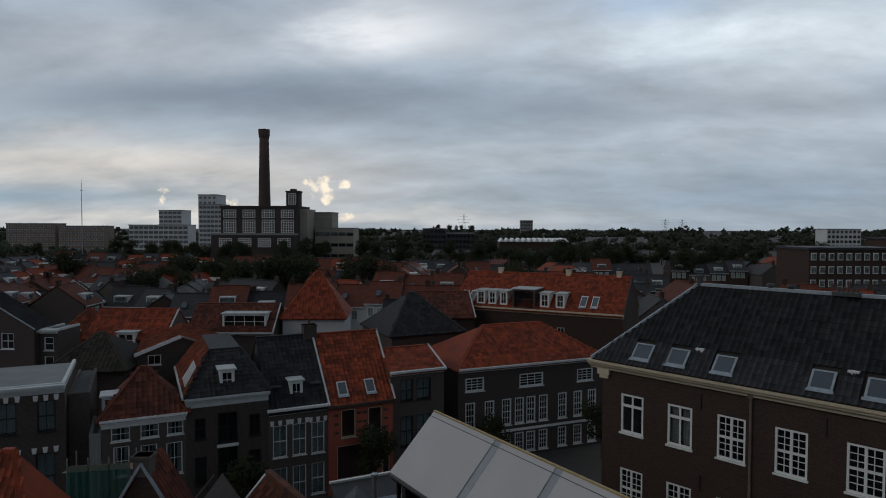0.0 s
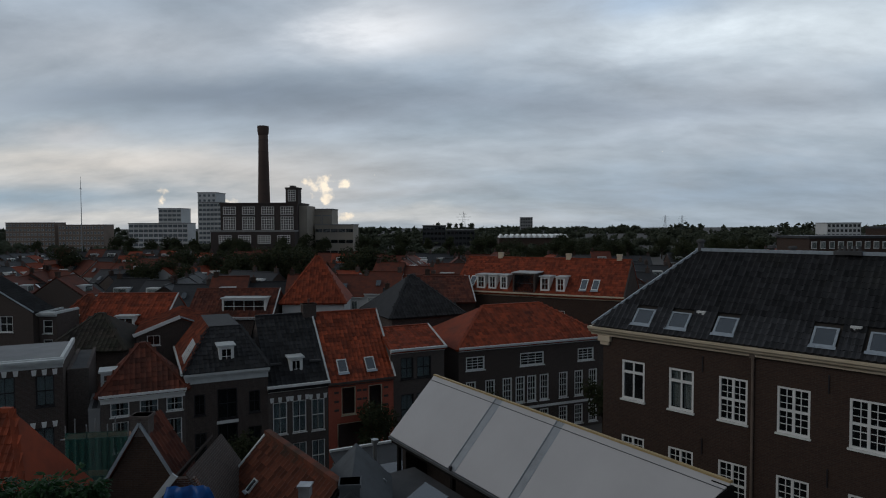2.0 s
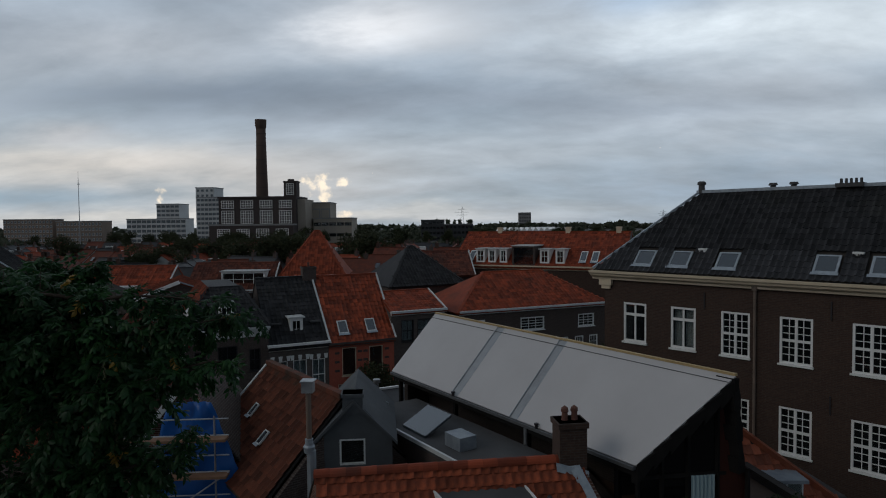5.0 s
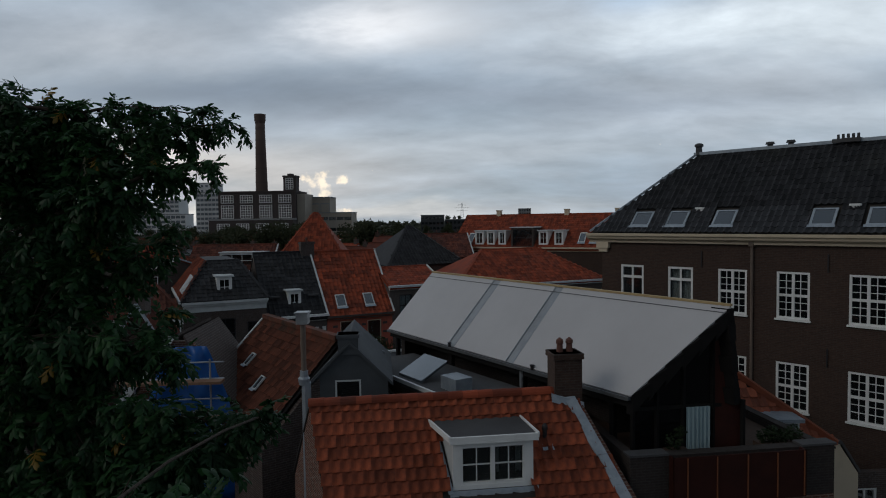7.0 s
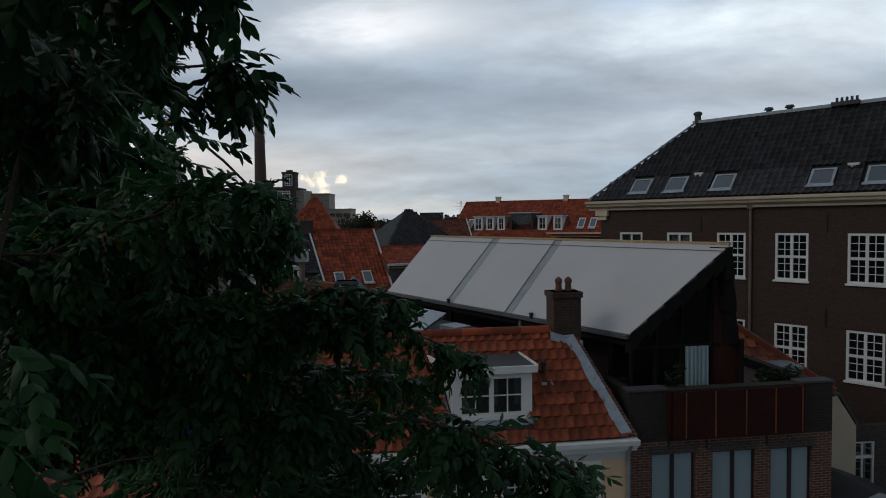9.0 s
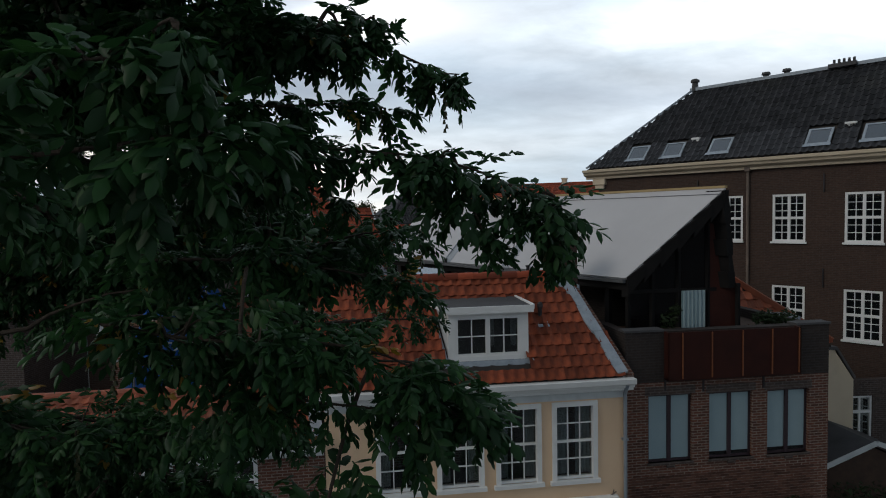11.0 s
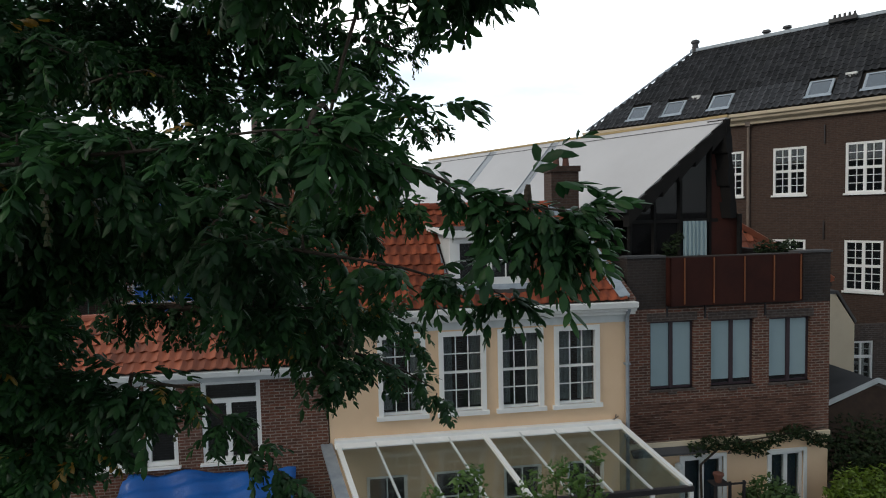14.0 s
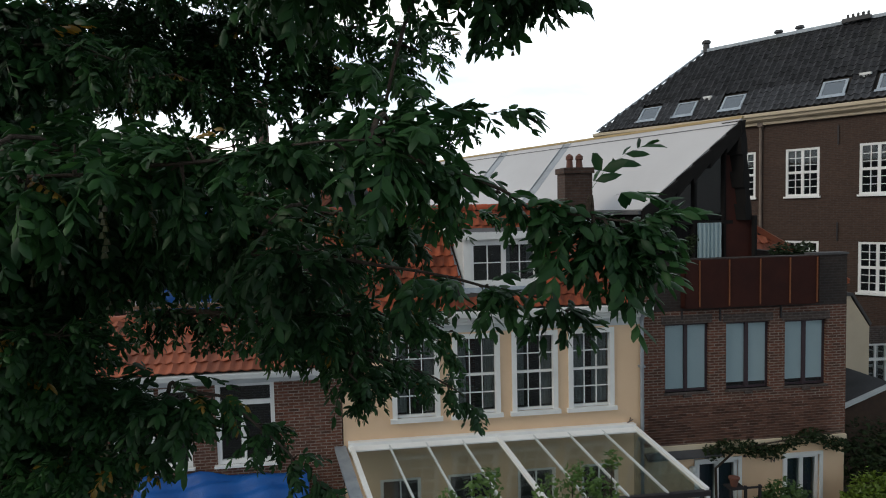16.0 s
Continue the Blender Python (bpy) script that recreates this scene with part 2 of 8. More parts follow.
M_BRICK_BROWN = brick("dark_brown_brick", (0.080, 0.047, 0.035), (0.050, 0.031, 0.025), (0.075, 0.062, 0.055), patch=(0.105, 0.066, 0.048), patch_amt=0.4)
M_BRICK_DARK = brick("sooty_brick", (0.095, 0.068, 0.060), (0.060, 0.049, 0.046), (0.14, 0.125, 0.115), patch=(0.13, 0.09, 0.078), patch_amt=0.3)
# sooty brick taken nearly to black, with shade put into the colour
M_BRICK_SOOT_SHADED = brick("shade_darkened_sooty_brick", (0.050, 0.038, 0.034), (0.032, 0.027, 0.026), (0.055, 0.050, 0.047), patch=(0.065, 0.048, 0.042), patch_amt=0.3)
M_BRICK_RED = brick("old_red_brick", (0.175, 0.066, 0.042), (0.056, 0.034, 0.027), (0.27, 0.23, 0.20), patch=(0.20, 0.13, 0.10), patch_amt=0.6)
M_BRICK_GREY = brick("grey_brown_brick", (0.135, 0.108, 0.100), (0.095, 0.080, 0.076), (0.14, 0.13, 0.12), patch_amt=0.1)
M_CORAL = brick("coral_painted_brick", (0.58, 0.155, 0.10), (0.52, 0.135, 0.09), (0.44, 0.12, 0.085), patch=(0.42, 0.13, 0.09), patch_amt=0.3)
M_TILE_RED = surface("red_clay_pantile", (0.36, 0.082, 0.032), (0.13, 0.036, 0.022), 0.78, 4.0, 35, per="object", stain=(0.045, 0.036, 0.028), stain_amt=0.75, bump=0.35, spec=0.3)
M_TILE_ISL = surface("red_clay_pantile_field", (0.32, 0.062, 0.024), (0.19, 0.042, 0.021), 0.78, 1.2, 25, per="island", stain=(0.05, 0.035, 0.028), stain_amt=0.5, spec=0.3)
M_TILE_OLD = surface("old_dark_red_pantile_field", (0.17, 0.048, 0.028), (0.085, 0.034, 0.026), 0.8, 0.8, 12, per="island", stain=(0.04, 0.032, 0.028), stain_amt=0.6, spec=0.25)
M_TILE_RUST = surface("rust_red_pantile_field", (0.25, 0.055, 0.024), (0.13, 0.038, 0.022), 0.8, 0.9, 14, per="island", stain=(0.045, 0.032, 0.026), stain_amt=0.6, spec=0.25)
M_TILE_MOSSFIELD = surface("dark_mossy_pantile_field", (0.055, 0.042, 0.034), (0.030, 0.030, 0.026), 0.85, 0.8, 14, per="island", stain=(0.045, 0.05, 0.03), stain_amt=0.6, spec=0.2)
M_TILE_MOSS = surface("mossy_brown_pantile", (0.15, 0.042, 0.022), (0.035, 0.024, 0.017), 0.85, 1.6, 20, per="object", stain=(0.035, 0.035, 0.022), stain_amt=0.7, spec=0.25)
M_TILE_ORANGE = surface("orange_clay_pantile", (0.33, 0.088, 0.038), (0.22, 0.058, 0.030), 0.6, 3.0, 35, per="object", stain=(0.12, 0.06, 0.04), stain_amt=0.4, spec=0.4)
M_TILE_DARK = surface("glazed_black_pantile", (0.038, 0.038, 0.042), (0.026, 0.027, 0.030), 0.5, 3.0, 25, per="object", stain=(0.06, 0.06, 0.05), stain_amt=0.3, spec=0.4)
M_TILE_DARK_ISL = surface("glazed_black_pantile_field", (0.032, 0.032, 0.035), (0.021, 0.022, 0.024), 0.65, 1.2, 25, per="island", stain=(0.06, 0.06, 0.05), stain_amt=0.3, spec=0.2)
M_DECK = surface("roof_underlay", (0.05, 0.045, 0.04), (0.035, 0.03, 0.028), 0.9)
M_SLATE = surface("dark_slate", (0.040, 0.042, 0.047), (0.028, 0.030, 0.034), 0.6, 2.0, 30, stain=(0.06, 0.06, 0.055))
M_BITUMEN = surface("bitumen_roofing", (0.085, 0.085, 0.088), (0.055, 0.055, 0.058), 0.8, 1.0, 50, stain=(0.14, 0.14, 0.14))
M_RENDER = surface("blue_grey_render", (0.085, 0.095, 0.105), (0.060, 0.068, 0.076), 0.8, 1.2, 30, stain=(0.04, 0.042, 0.045), stain_amt=0.5)
M_WETROOF = surface("puddled_grey_roofing", (0.17, 0.175, 0.18), (0.11, 0.115, 0.12), 0.5, 0.6, 20, stain=(0.26, 0.27, 0.28), stain_amt=0.8, bump=0.1)
M_ZINC = surface("weathered_zinc", (0.36, 0.40, 0.44), (0.24, 0.28, 0.32), 0.5, 2.5, 20, metal=0.35, stain=(0.16, 0.17, 0.18), bump=0.3)
M_LEAD = surface("lead_flashing", (0.40, 0.45, 0.50), (0.27, 0.32, 0.37), 0.55, 5.0, 14, metal=0.2, stain=(0.2, 0.2, 0.2), bump=0.6)
M_MEMBRANE = surface("pale_grey_roof_panels", (0.50, 0.49, 0.495), (0.45, 0.44, 0.445), 0.42, 0.5, 60, stain=(0.24, 0.235, 0.24), stain_amt=0.25, bump=0.04)
M_SEAM = surface("grey_metal_strip", (0.16, 0.17, 0.18), (0.12, 0.125, 0.13), 0.45, 2.0, 20, metal=0.4)
M_STRIP = surface("pale_metal_roof_strip", (0.33, 0.35, 0.37), (0.27, 0.29, 0.31), 0.45, 2.0, 20, metal=0.2, bump=0.1)
M_OCHRE = surface("ochre_ridge_cap", (0.38, 0.27, 0.12), (0.46, 0.34, 0.17), 0.6, 2.0)
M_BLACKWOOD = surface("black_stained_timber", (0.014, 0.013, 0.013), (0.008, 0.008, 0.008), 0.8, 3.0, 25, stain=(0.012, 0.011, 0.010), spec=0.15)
M_CORTEN = surface("rust_brown_steel_panel", (0.046, 0.012, 0.008), (0.028, 0.008, 0.006), 0.7, 2.0, 25, stain=(0.02, 0.008, 0.007), spec=0.2)
M_CORTEN_RIB = surface("bright_rust_edge", (0.24, 0.085, 0.03), (0.16, 0.055, 0.025), 0.6)
M_DARKFRAME = surface("dark_window_paint", (0.03, 0.026, 0.03), (0.022, 0.02, 0.022), 0.5)
M_PLUMFRAME = surface("aubergine_paint", (0.045, 0.028, 0.035), (0.035, 0.022, 0.028), 0.5)
M_BLIND = surface("pale_blue_blind", (0.30, 0.40, 0.43), (0.26, 0.36, 0.39), 0.6, 0.8, 60, stain_amt=0.1, stain=(0.2, 0.27, 0.3))
M_CURTAIN = surface("grey_white_curtain", (0.52, 0.54, 0.54), (0.42, 0.44, 0.45), 0.9, 4.0)
# near-black colour stands in for the darkness of rooms behind the windows
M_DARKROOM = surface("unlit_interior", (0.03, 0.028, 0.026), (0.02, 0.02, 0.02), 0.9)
M_BRICK_PIECE = surface("old_red_brick_piece", (0.145, 0.062, 0.042), (0.070, 0.042, 0.032), 0.85, 6.0, 40, per="object", stain=(0.26, 0.20, 0.17), stain_amt=0.5, spec=0.25)
M_POT = surface("terracotta_pot", (0.16, 0.065, 0.045), (0.10, 0.045, 0.035), 0.8, 6.0)
M_PIPE = surface("brown_downpipe", (0.20, 0.15, 0.12), (0.14, 0.11, 0.09), 0.5, 2.0, 20)
M_STEEL = surface("galvanised_steel", (0.42, 0.44, 0.46), (0.30, 0.32, 0.34), 0.4, 4.0, 20, metal=0.7)
M_TARP = surface("blue_tarpaulin", (0.008, 0.105, 0.38), (0.006, 0.080, 0.30), 0.4, 1.5, 8, stain=(0.02, 0.08, 0.3), bump=0.7)
M_NET = surface("green_scaffold_net", (0.035, 0.16, 0.13), (0.025, 0.12, 0.10), 0.8, 2.0, 60)


def veil(m, amount):
    """Loosely woven netting that lets part of what is behind it through."""
    nt = m.node_tree
    out = nt.nodes["Material Output"]
    src = out.inputs[0].links[0].from_socket
    tr = nt.nodes.new("ShaderNodeBsdfTransparent")
    mx = nt.nodes.new("ShaderNodeMixShader")
    mx.inputs[0].default_value = amount
    lk(nt, src, mx.inputs[1])
    lk(nt, tr.outputs[0], mx.inputs[2])
    lk(nt, mx.outputs[0], out.inputs[0])
    return m


veil(M_NET, 0.45)
M_PLANK = surface("scaffold_board", (0.26, 0.15, 0.09), (0.18, 0.10, 0.06), 0.8, 4.0)
M_WOOD = surface("dark_brown_board", (0.075, 0.045, 0.03), (0.05, 0.03, 0.022), 0.8, 4.0)
M_CONCRETE = surface("grey_concrete", (0.30, 0.30, 0.30), (0.23, 0.23, 0.235), 0.85, 0.1, 3)
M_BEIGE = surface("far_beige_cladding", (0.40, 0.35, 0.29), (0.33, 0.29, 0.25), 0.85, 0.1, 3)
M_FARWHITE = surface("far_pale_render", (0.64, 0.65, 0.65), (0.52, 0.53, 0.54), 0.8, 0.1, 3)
M_BARK = surface("brown_grey_bark", (0.055, 0.040, 0.028), (0.035, 0.027, 0.020), 0.9, 6.0, 30, bump=0.8)
M_LEAF = leafy("dark_green_leaflet", (0.013, 0.050, 0.018), (0.045, 0.138, 0.034), 0.5, 0.3, 0.25)
M_LEAF_YELLOW = leafy("yellowing_leaflet", (0.30, 0.17, 0.02), (0.22, 0.16, 0.02))
M_CATKIN = leafy("hanging_seed_string", (0.075, 0.085, 0.022), (0.05, 0.055, 0.018))
M_CROWN = leafy("town_tree_leaves", (0.042, 0.056, 0.028), (0.080, 0.076, 0.036), 0.8, 0.25, 0.2)
# paler than the town trees: distance haze is mixed into this leaf colour
M_FARWOOD = leafy("hazed_far_woodland_leaves", (0.085, 0.100, 0.070), (0.12, 0.13, 0.09), 0.9, 0.2, 0.1)
M_SHRUB = leafy("light_green_shrub_leaves", (0.075, 0.16, 0.03), (0.11, 0.21, 0.035), 0.45, 0.3)
M_BOX = leafy("box_hedge_leaves", (0.045, 0.10, 0.025), (0.075, 0.145, 0.03), 0.5, 0.25)
M_SHRUB_YEL = leafy("yellow_green_shrub_leaves", (0.12, 0.20, 0.02), (0.17, 0.26, 0.03), 0.45, 0.3)
M_IVY = leafy("dark_vine_leaves", (0.016, 0.036, 0.012), (0.032, 0.044, 0.015), 0.55, 0.2, 0.2)
M_GLASS = glass("window_glass", (0.02, 0.025, 0.03), 0.8)
# black tint and weak mirror stand in for dark surroundings reflected in the glass
M_DARKGLASS = glass("dark_reflection_glass", (0.006, 0.006, 0.007), 0.1, 0.02, 0.10)
M_SKYGLASS = glass("rooflight_glass", (0.035, 0.05, 0.068), 0.2, 0.16)
M_CONGLASS = glass("conservatory_glass", (0.03, 0.04, 0.035), 0.93, 0.05, 0.45)
M_GROUND = surface("paved_ground", (0.085, 0.078, 0.072), (0.055, 0.052, 0.050), 0.9, 0.15, 3.0)
M_CLAYBRICK_FAR = surface("plant_brick", (0.075, 0.058, 0.055), (0.055, 0.045, 0.043), 0.9, 0.05, 1.0)
# far panes and far brown brick are lightened, haze painted into both colours
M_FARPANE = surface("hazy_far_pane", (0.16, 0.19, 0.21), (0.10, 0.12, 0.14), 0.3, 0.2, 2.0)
M_FARBROWN = surface("hazed_far_brown_brick", (0.26, 0.20, 0.16), (0.20, 0.155, 0.13), 0.85, 0.1, 2.0)
M_BRIGHTWHITE = surface("bright_white_steel", (0.80, 0.80, 0.78), (0.74, 0.74, 0.72), 0.5, 0.2, 3.0, stain_amt=0.05)
M_DENIM = surface("dusky_blue_curtain", (0.06, 0.10, 0.15), (0.045, 0.075, 0.115), 0.9, 3.0)
M_SHEER = surface("pale_blue_net_curtain", (0.70, 0.77, 0.82), (0.55, 0.61, 0.66), 0.9, 1.2, 8.0)
M_STACK = surface("stack_brick", (0.11, 0.075, 0.062), (0.085, 0.06, 0.052), 0.9, 0.08, 1.0)


# ---- mesh building ----
class Mesh:
    """Gathers corners and faces for one mesh."""

    def __init__(self):
        self.v, self.f = [], []

    def face(self, *pts):
        i = len(self.v)
        self.v += [tuple(p) for p in pts]
        self.f.append(tuple(range(i, i + len(pts))))
        return self

    def box(self, x0, x1, y0, y1, z0, z1):
        i = len(self.v)
        self.v += [(x, y, z) for z in (z0, z1) for y in (y0, y1) for x in (x0, x1)]
        self.f += [tuple(i + k for k in q) for q in ((0, 2, 3, 1), (4, 5, 7, 6), (0, 1, 5, 4), (2, 6, 7, 3), (0, 4, 6, 2), (1, 3, 7, 5))]
        return self

    def slab(self, pts, off):
        """A polygon made solid by moving a copy of it by off."""
        n, i = len(pts), len(self.v)
        o = Vector(off)
        self.v += [tuple(p) for p in pts] + [tuple(Vector(p) + o) for p in pts]
        self.f.append(tuple(range(i, i + n)))
        self.f.append(tuple(range(i + 2 * n - 1, i + n - 1, -1)))
        for k in range(n):
            j = (k + 1) % n
            self.f.append((i + k, i + n + k, i + n + j, i + j))
        return self

    def rod(self, a, b, r, r2=None, sides=8):
        a, b = Vector(a), Vector(b)
        r2 = r if r2 is None else r2
        d = (b - a).normalized()
        u = d.orthogonal().normalized()
        w = d.cross(u)
        i = len(self.v)
        for c, rr in ((a, r), (b, r2)):
            for k in range(sides):
                t = 2 * math.pi * k / sides
                self.v.append(tuple(c + (u * math.cos(t) + w * math.sin(t)) * rr))
        for k in range(sides):
            j = (k + 1) % sides
            self.f.append((i + k, i + j, i + sides + j, i + sides + k))
        self.f.append(tuple(range(i + sides - 1, i - 1, -1)))
        self.f.append(tuple(range(i + sides, i + 2 * sides)))
        return self

    def bar(self, a, b, w, h):
        """A square bar from a to b, w wide and h high."""
        a, b = Vector(a), Vector(b)
        d = (b - a).normalized()
        s = d.cross(Vector((0, 0, 1)))
        s = s.normalized() if s.length > 1e-4 else Vector((1, 0, 0))
        u = s.cross(d)
        p = [a + s * (w / 2 * i) + u * (h / 2 * j) for i, j in ((-1, -1), (1, -1), (1, 1), (-1, 1))]
        return self.slab(p, b - a)

    def lathe(self, cx, cy, prof, sides=16):
        i = len(self.v)
        for z, r in prof:
            for k in range(sides):
                t = 2 * math.pi * k / sides
                self.v.append((cx + r * math.cos(t), cy + r * math.sin(t), z))
        for a in range(len(prof) - 1):
            for k in range(sides):
                j = (k + 1) % sides
                self.f.append((i + a * sides + k, i + a * sides + j, i + (a + 1) * sides + j, i + (a + 1) * sides + k))
        self.f.append(tuple(i + (len(prof) - 1) * sides + k for k in range(sides)))
        return self

    def data(self, name, mat, smooth=False):
        me = bpy.data.meshes.new(name)
        me.from_pydata(self.v, [], self.f)
        me.materials.append(mat)
        if smooth:
            me.shade_smooth()
        me.update()
        return me


def part(name, m, mat, parent, label="", bevel=0.0, smooth=False):
    ob = new(name, m.data(name, mat, smooth) if isinstance(m, Mesh) else m)
    ob.parent = parent
    if bevel:
        b = ob.modifiers.new("edge", "BEVEL")
        b.width, b.segments, b.limit_method = bevel, 1, "ANGLE"
    return tagged(ob, label)


def root(name, m, label, category, group="", kind=""):
    e = new(name)
    e.matrix_world = m
    e.empty_display_size = 0.3
    return tagged(e, label, category, group, kind)


def holed_wall(m, x0, x1, z0, z1, y0, y1, holes):
    """One joined wall between y0 and y1 with real openings through it."""
    xs = sorted({x0, x1, *[min(max(v, x0), x1) for h in holes for v in h[:2]]})
    zs = sorted({z0, z1, *[min(max(v, z0), z1) for h in holes for v in h[2:4]]})
    nx, nz = len(xs) - 1, len(zs) - 1

    def solid(i, k):
        if not (0 <= i < nx and 0 <= k < nz):
            return False
        mx, mz = (xs[i] + xs[i + 1]) / 2, (zs[k] + zs[k + 1]) / 2
        return not any(h[0] < mx < h[1] and h[2] < mz < h[3] for h in holes)

    seen = {}

    def v(i, k, b):
        if (i, k, b) not in seen:
            seen[i, k, b] = len(m.v)
            m.v.append((xs[i], y1 if b else y0, zs[k]))
        return seen[i, k, b]

    for i in range(nx):
        for k in range(nz):
            if not solid(i, k):
                continue
            m.f.append((v(i, k, 0), v(i + 1, k, 0), v(i + 1, k + 1, 0), v(i, k + 1, 0)))
            m.f.append((v(i, k, 1), v(i, k + 1, 1), v(i + 1, k + 1, 1), v(i + 1, k, 1)))
            for di, dk, a, c in ((-1, 0, (i, k + 1), (i, k)), (1, 0, (i + 1, k), (i + 1, k + 1)), (0, -1, (i, k), (i + 1, k)), (0, 1, (i + 1, k + 1), (i, k + 1))):
                if not solid(i + di, k + dk):
                    m.f.append((v(*a, 0), v(*a, 1), v(*c, 1), v(*c, 0)))
    return m


def window(parent, h, y=0.0, frame_mat=None, cols=2, rows=3, fw=0.07, bar=0.025, sash=True, sill=0.06, curtain=0, inset=0.06, glass_mat=None, mid=0.06, casing=0.0, vmid=False, curtain_mat=None):
    """A framed window in the opening h = (x0, x1, z0, z1) of a wall whose face lies at y."""
    fm = frame_mat or M_WHITE
    x0, x1, z0, z1 = h
    f = Mesh()
    ya, yb = y + inset - 0.02, y + inset + 0.07
    if casing:
        c = casing
        f.box(x0 - c, x0 + fw, y - 0.035, yb, z0, z1 + c).box(x1 - fw, x1 + c, y - 0.035, yb, z0, z1 + c)
        f.box(x0 + fw, x1 - fw, y - 0.035, yb, z1 - fw, z1 + c).box(x0 + fw, x1 - fw, ya, yb, z0, z0 + fw)
    else:
        f.box(x0, x0 + fw, ya, yb, z0, z1).box(x1 - fw, x1, ya, yb, z0, z1).box(x0 + fw, x1 - fw, ya, yb, z0, z0 + fw).box(x0 + fw, x1 - fw, ya, yb, z1 - fw, z1)
    w = part("window", f, fm, parent)
    if sill:
        part("sill", Mesh().box(x0 - casing - 0.05, x1 + casing + 0.05, y - 0.09, y + inset + 0.02, z0 - sill, z0), fm, w)
    b = Mesh()
    ix0, ix1, iz0, iz1 = x0 + fw, x1 - fw, z0 + fw, z1 - fw
    zm = (iz0 + iz1) / 2
    if sash:
        b.box(ix0, ix1, ya + 0.01, yb - 0.005, zm - mid / 2, zm + mid / 2)
    if vmid:
        xm = (ix0 + ix1) / 2
        b.box(xm - mid / 2, xm + mid / 2, ya + 0.008, yb - 0.004, iz0, iz1)
    for i in range(1, cols):
        xx = ix0 + (ix1 - ix0) * i / cols
        if not (vmid and i * 2 == cols):
            b.box(xx - bar / 2, xx + bar / 2, ya + 0.025, yb - 0.01, iz0, iz1)
    for i in range(1, rows):
        zz = iz0 + (iz1 - iz0) * i / rows
        if not (sash and i * 2 == rows):
            b.box(ix0, ix1, ya + 0.03, yb - 0.012, zz - bar / 2, zz + bar / 2)
    if b.v:
        part("glazing_grid", b, fm, w)
    yp = yb - 0.03
    part("pane", Mesh().box(ix0, ix1, yp, yp + 0.006, iz0, iz1), glass_mat or M_GLASS, w).visible_shadow = False
    if curtain:
        c = Mesh()
        wd = (ix1 - ix0)
        for a, e in ((ix0, ix0 + wd * curtain), (ix1 - wd * curtain, ix1)):
            n = 8
            for k in range(n):
                p, q = a + (e - a) * k / n, a + (e - a) * (k + 1) / n
                o, o2 = 0.04 * (k % 2), 0.04 * ((k + 1) % 2)
                c.slab([(p, yb + 0.10 + o, iz0), (q, yb + 0.10 + o2, iz0), (q, yb + 0.10 + o2, iz1), (p, yb + 0.10 + o, iz1)], (0, 0.015, 0))
        part("curtain", c, curtain_mat or M_CURTAIN, w)
    return w


def tile_mesh(w, l, amp, k=7, lip=0.03):
    """One pantile: an S-curve across, from its lower edge at v = 0 up to v = l."""
    m = Mesh()
    pr = []
    for i in range(k):
        t = i / (k - 1)
        pr.append((t * w * 1.04 - w * 0.02, amp * (math.cos(2 * math.pi * (t * 0.93 + 0.04)) * 0.5 + 0.5)))
    for i in range(k):
        u, h = pr[i]
        m.v += [(u, 0, h + lip - 0.028), (u, 0, h + lip), (u, l * 1.08, h)]
    for i in range(k - 1):
        a, b = i * 3, i * 3 + 3
        m.f += [(a, b, b + 1, a + 1), (a + 1, b + 1, b + 2, a + 2)]
    return m


def slope_frame(c00, c10, c01):
    o = Vector(c00)
    u = (Vector(c10) - o)
    v = (Vector(c01) - o)
    un = u.normalized()
    n = un.cross(v).normalized()
    vn = n.cross(un)
    return o, un, vn, n


def tiled_slope(parent, corners, tw, tl, mat_part, mat_field, parts=300, amp=0.045, skip=None, seed=1, k=7, name="roof_tile", lip=0.03):
    """Pantiles over the slope c00, c10 (eave), c01, c11 (ridge). The first `parts` are single objects, the rest one field."""
    c00, c10, c01, c11 = [Vector(c) for c in corners]
    o, un, vn, n = slope_frame(c00, c10, c01)
    rows = max(1, round(((c01 - c00).dot(vn)) / tl))
    L = (c01 - c00).dot(vn) / rows
    rnd = random.Random(seed)
    tile = tile_mesh(tw, L, amp, k, lip)
    me = tile.data(name, mat_part) if parts else None
    rot = Matrix((un, vn, n)).transposed().to_4x4()
    V, Fc, made = [], [], 0
    tv = [Vector(p) for p in tile.v]
    for r in range(rows):
        a = c00.lerp(c01, r / rows)
        b = c10.lerp(c11, r / rows)
        length = (b - a).length
        cols = max(1, round(length / tw))
        for c in range(cols):
            p = a.lerp(b, c / cols)
            if skip and skip((p - o).dot(un) + tw / 2, (r + 0.5) * L):
                continue
            mt = Matrix.Translation(p + n * (0.012 + rnd.uniform(-0.004, 0.006))) @ rot @ Matrix.Rotation(rnd.uniform(-0.018, 0.018), 4, "Z") @ Matrix.Rotation(rnd.uniform(-0.012, 0.02), 4, "X")
            if made < parts:
                ob = new(name, me)
                ob.parent = parent
                ob.matrix_local = mt
                made += 1
            else:
                i = len(V)
                V += [tuple(mt @ q) for q in tv]
                Fc += [tuple(i + x for x in f) for f in tile.f]
    if V:
        fld = bpy.data.meshes.new(name + "_field")
        fld.from_pydata(V, [], Fc)
        fld.materials.append(mat_field)
        ob = new(name + "_field", fld)
        ob.parent = parent
        tagged(ob, kind="stuff")
    return made


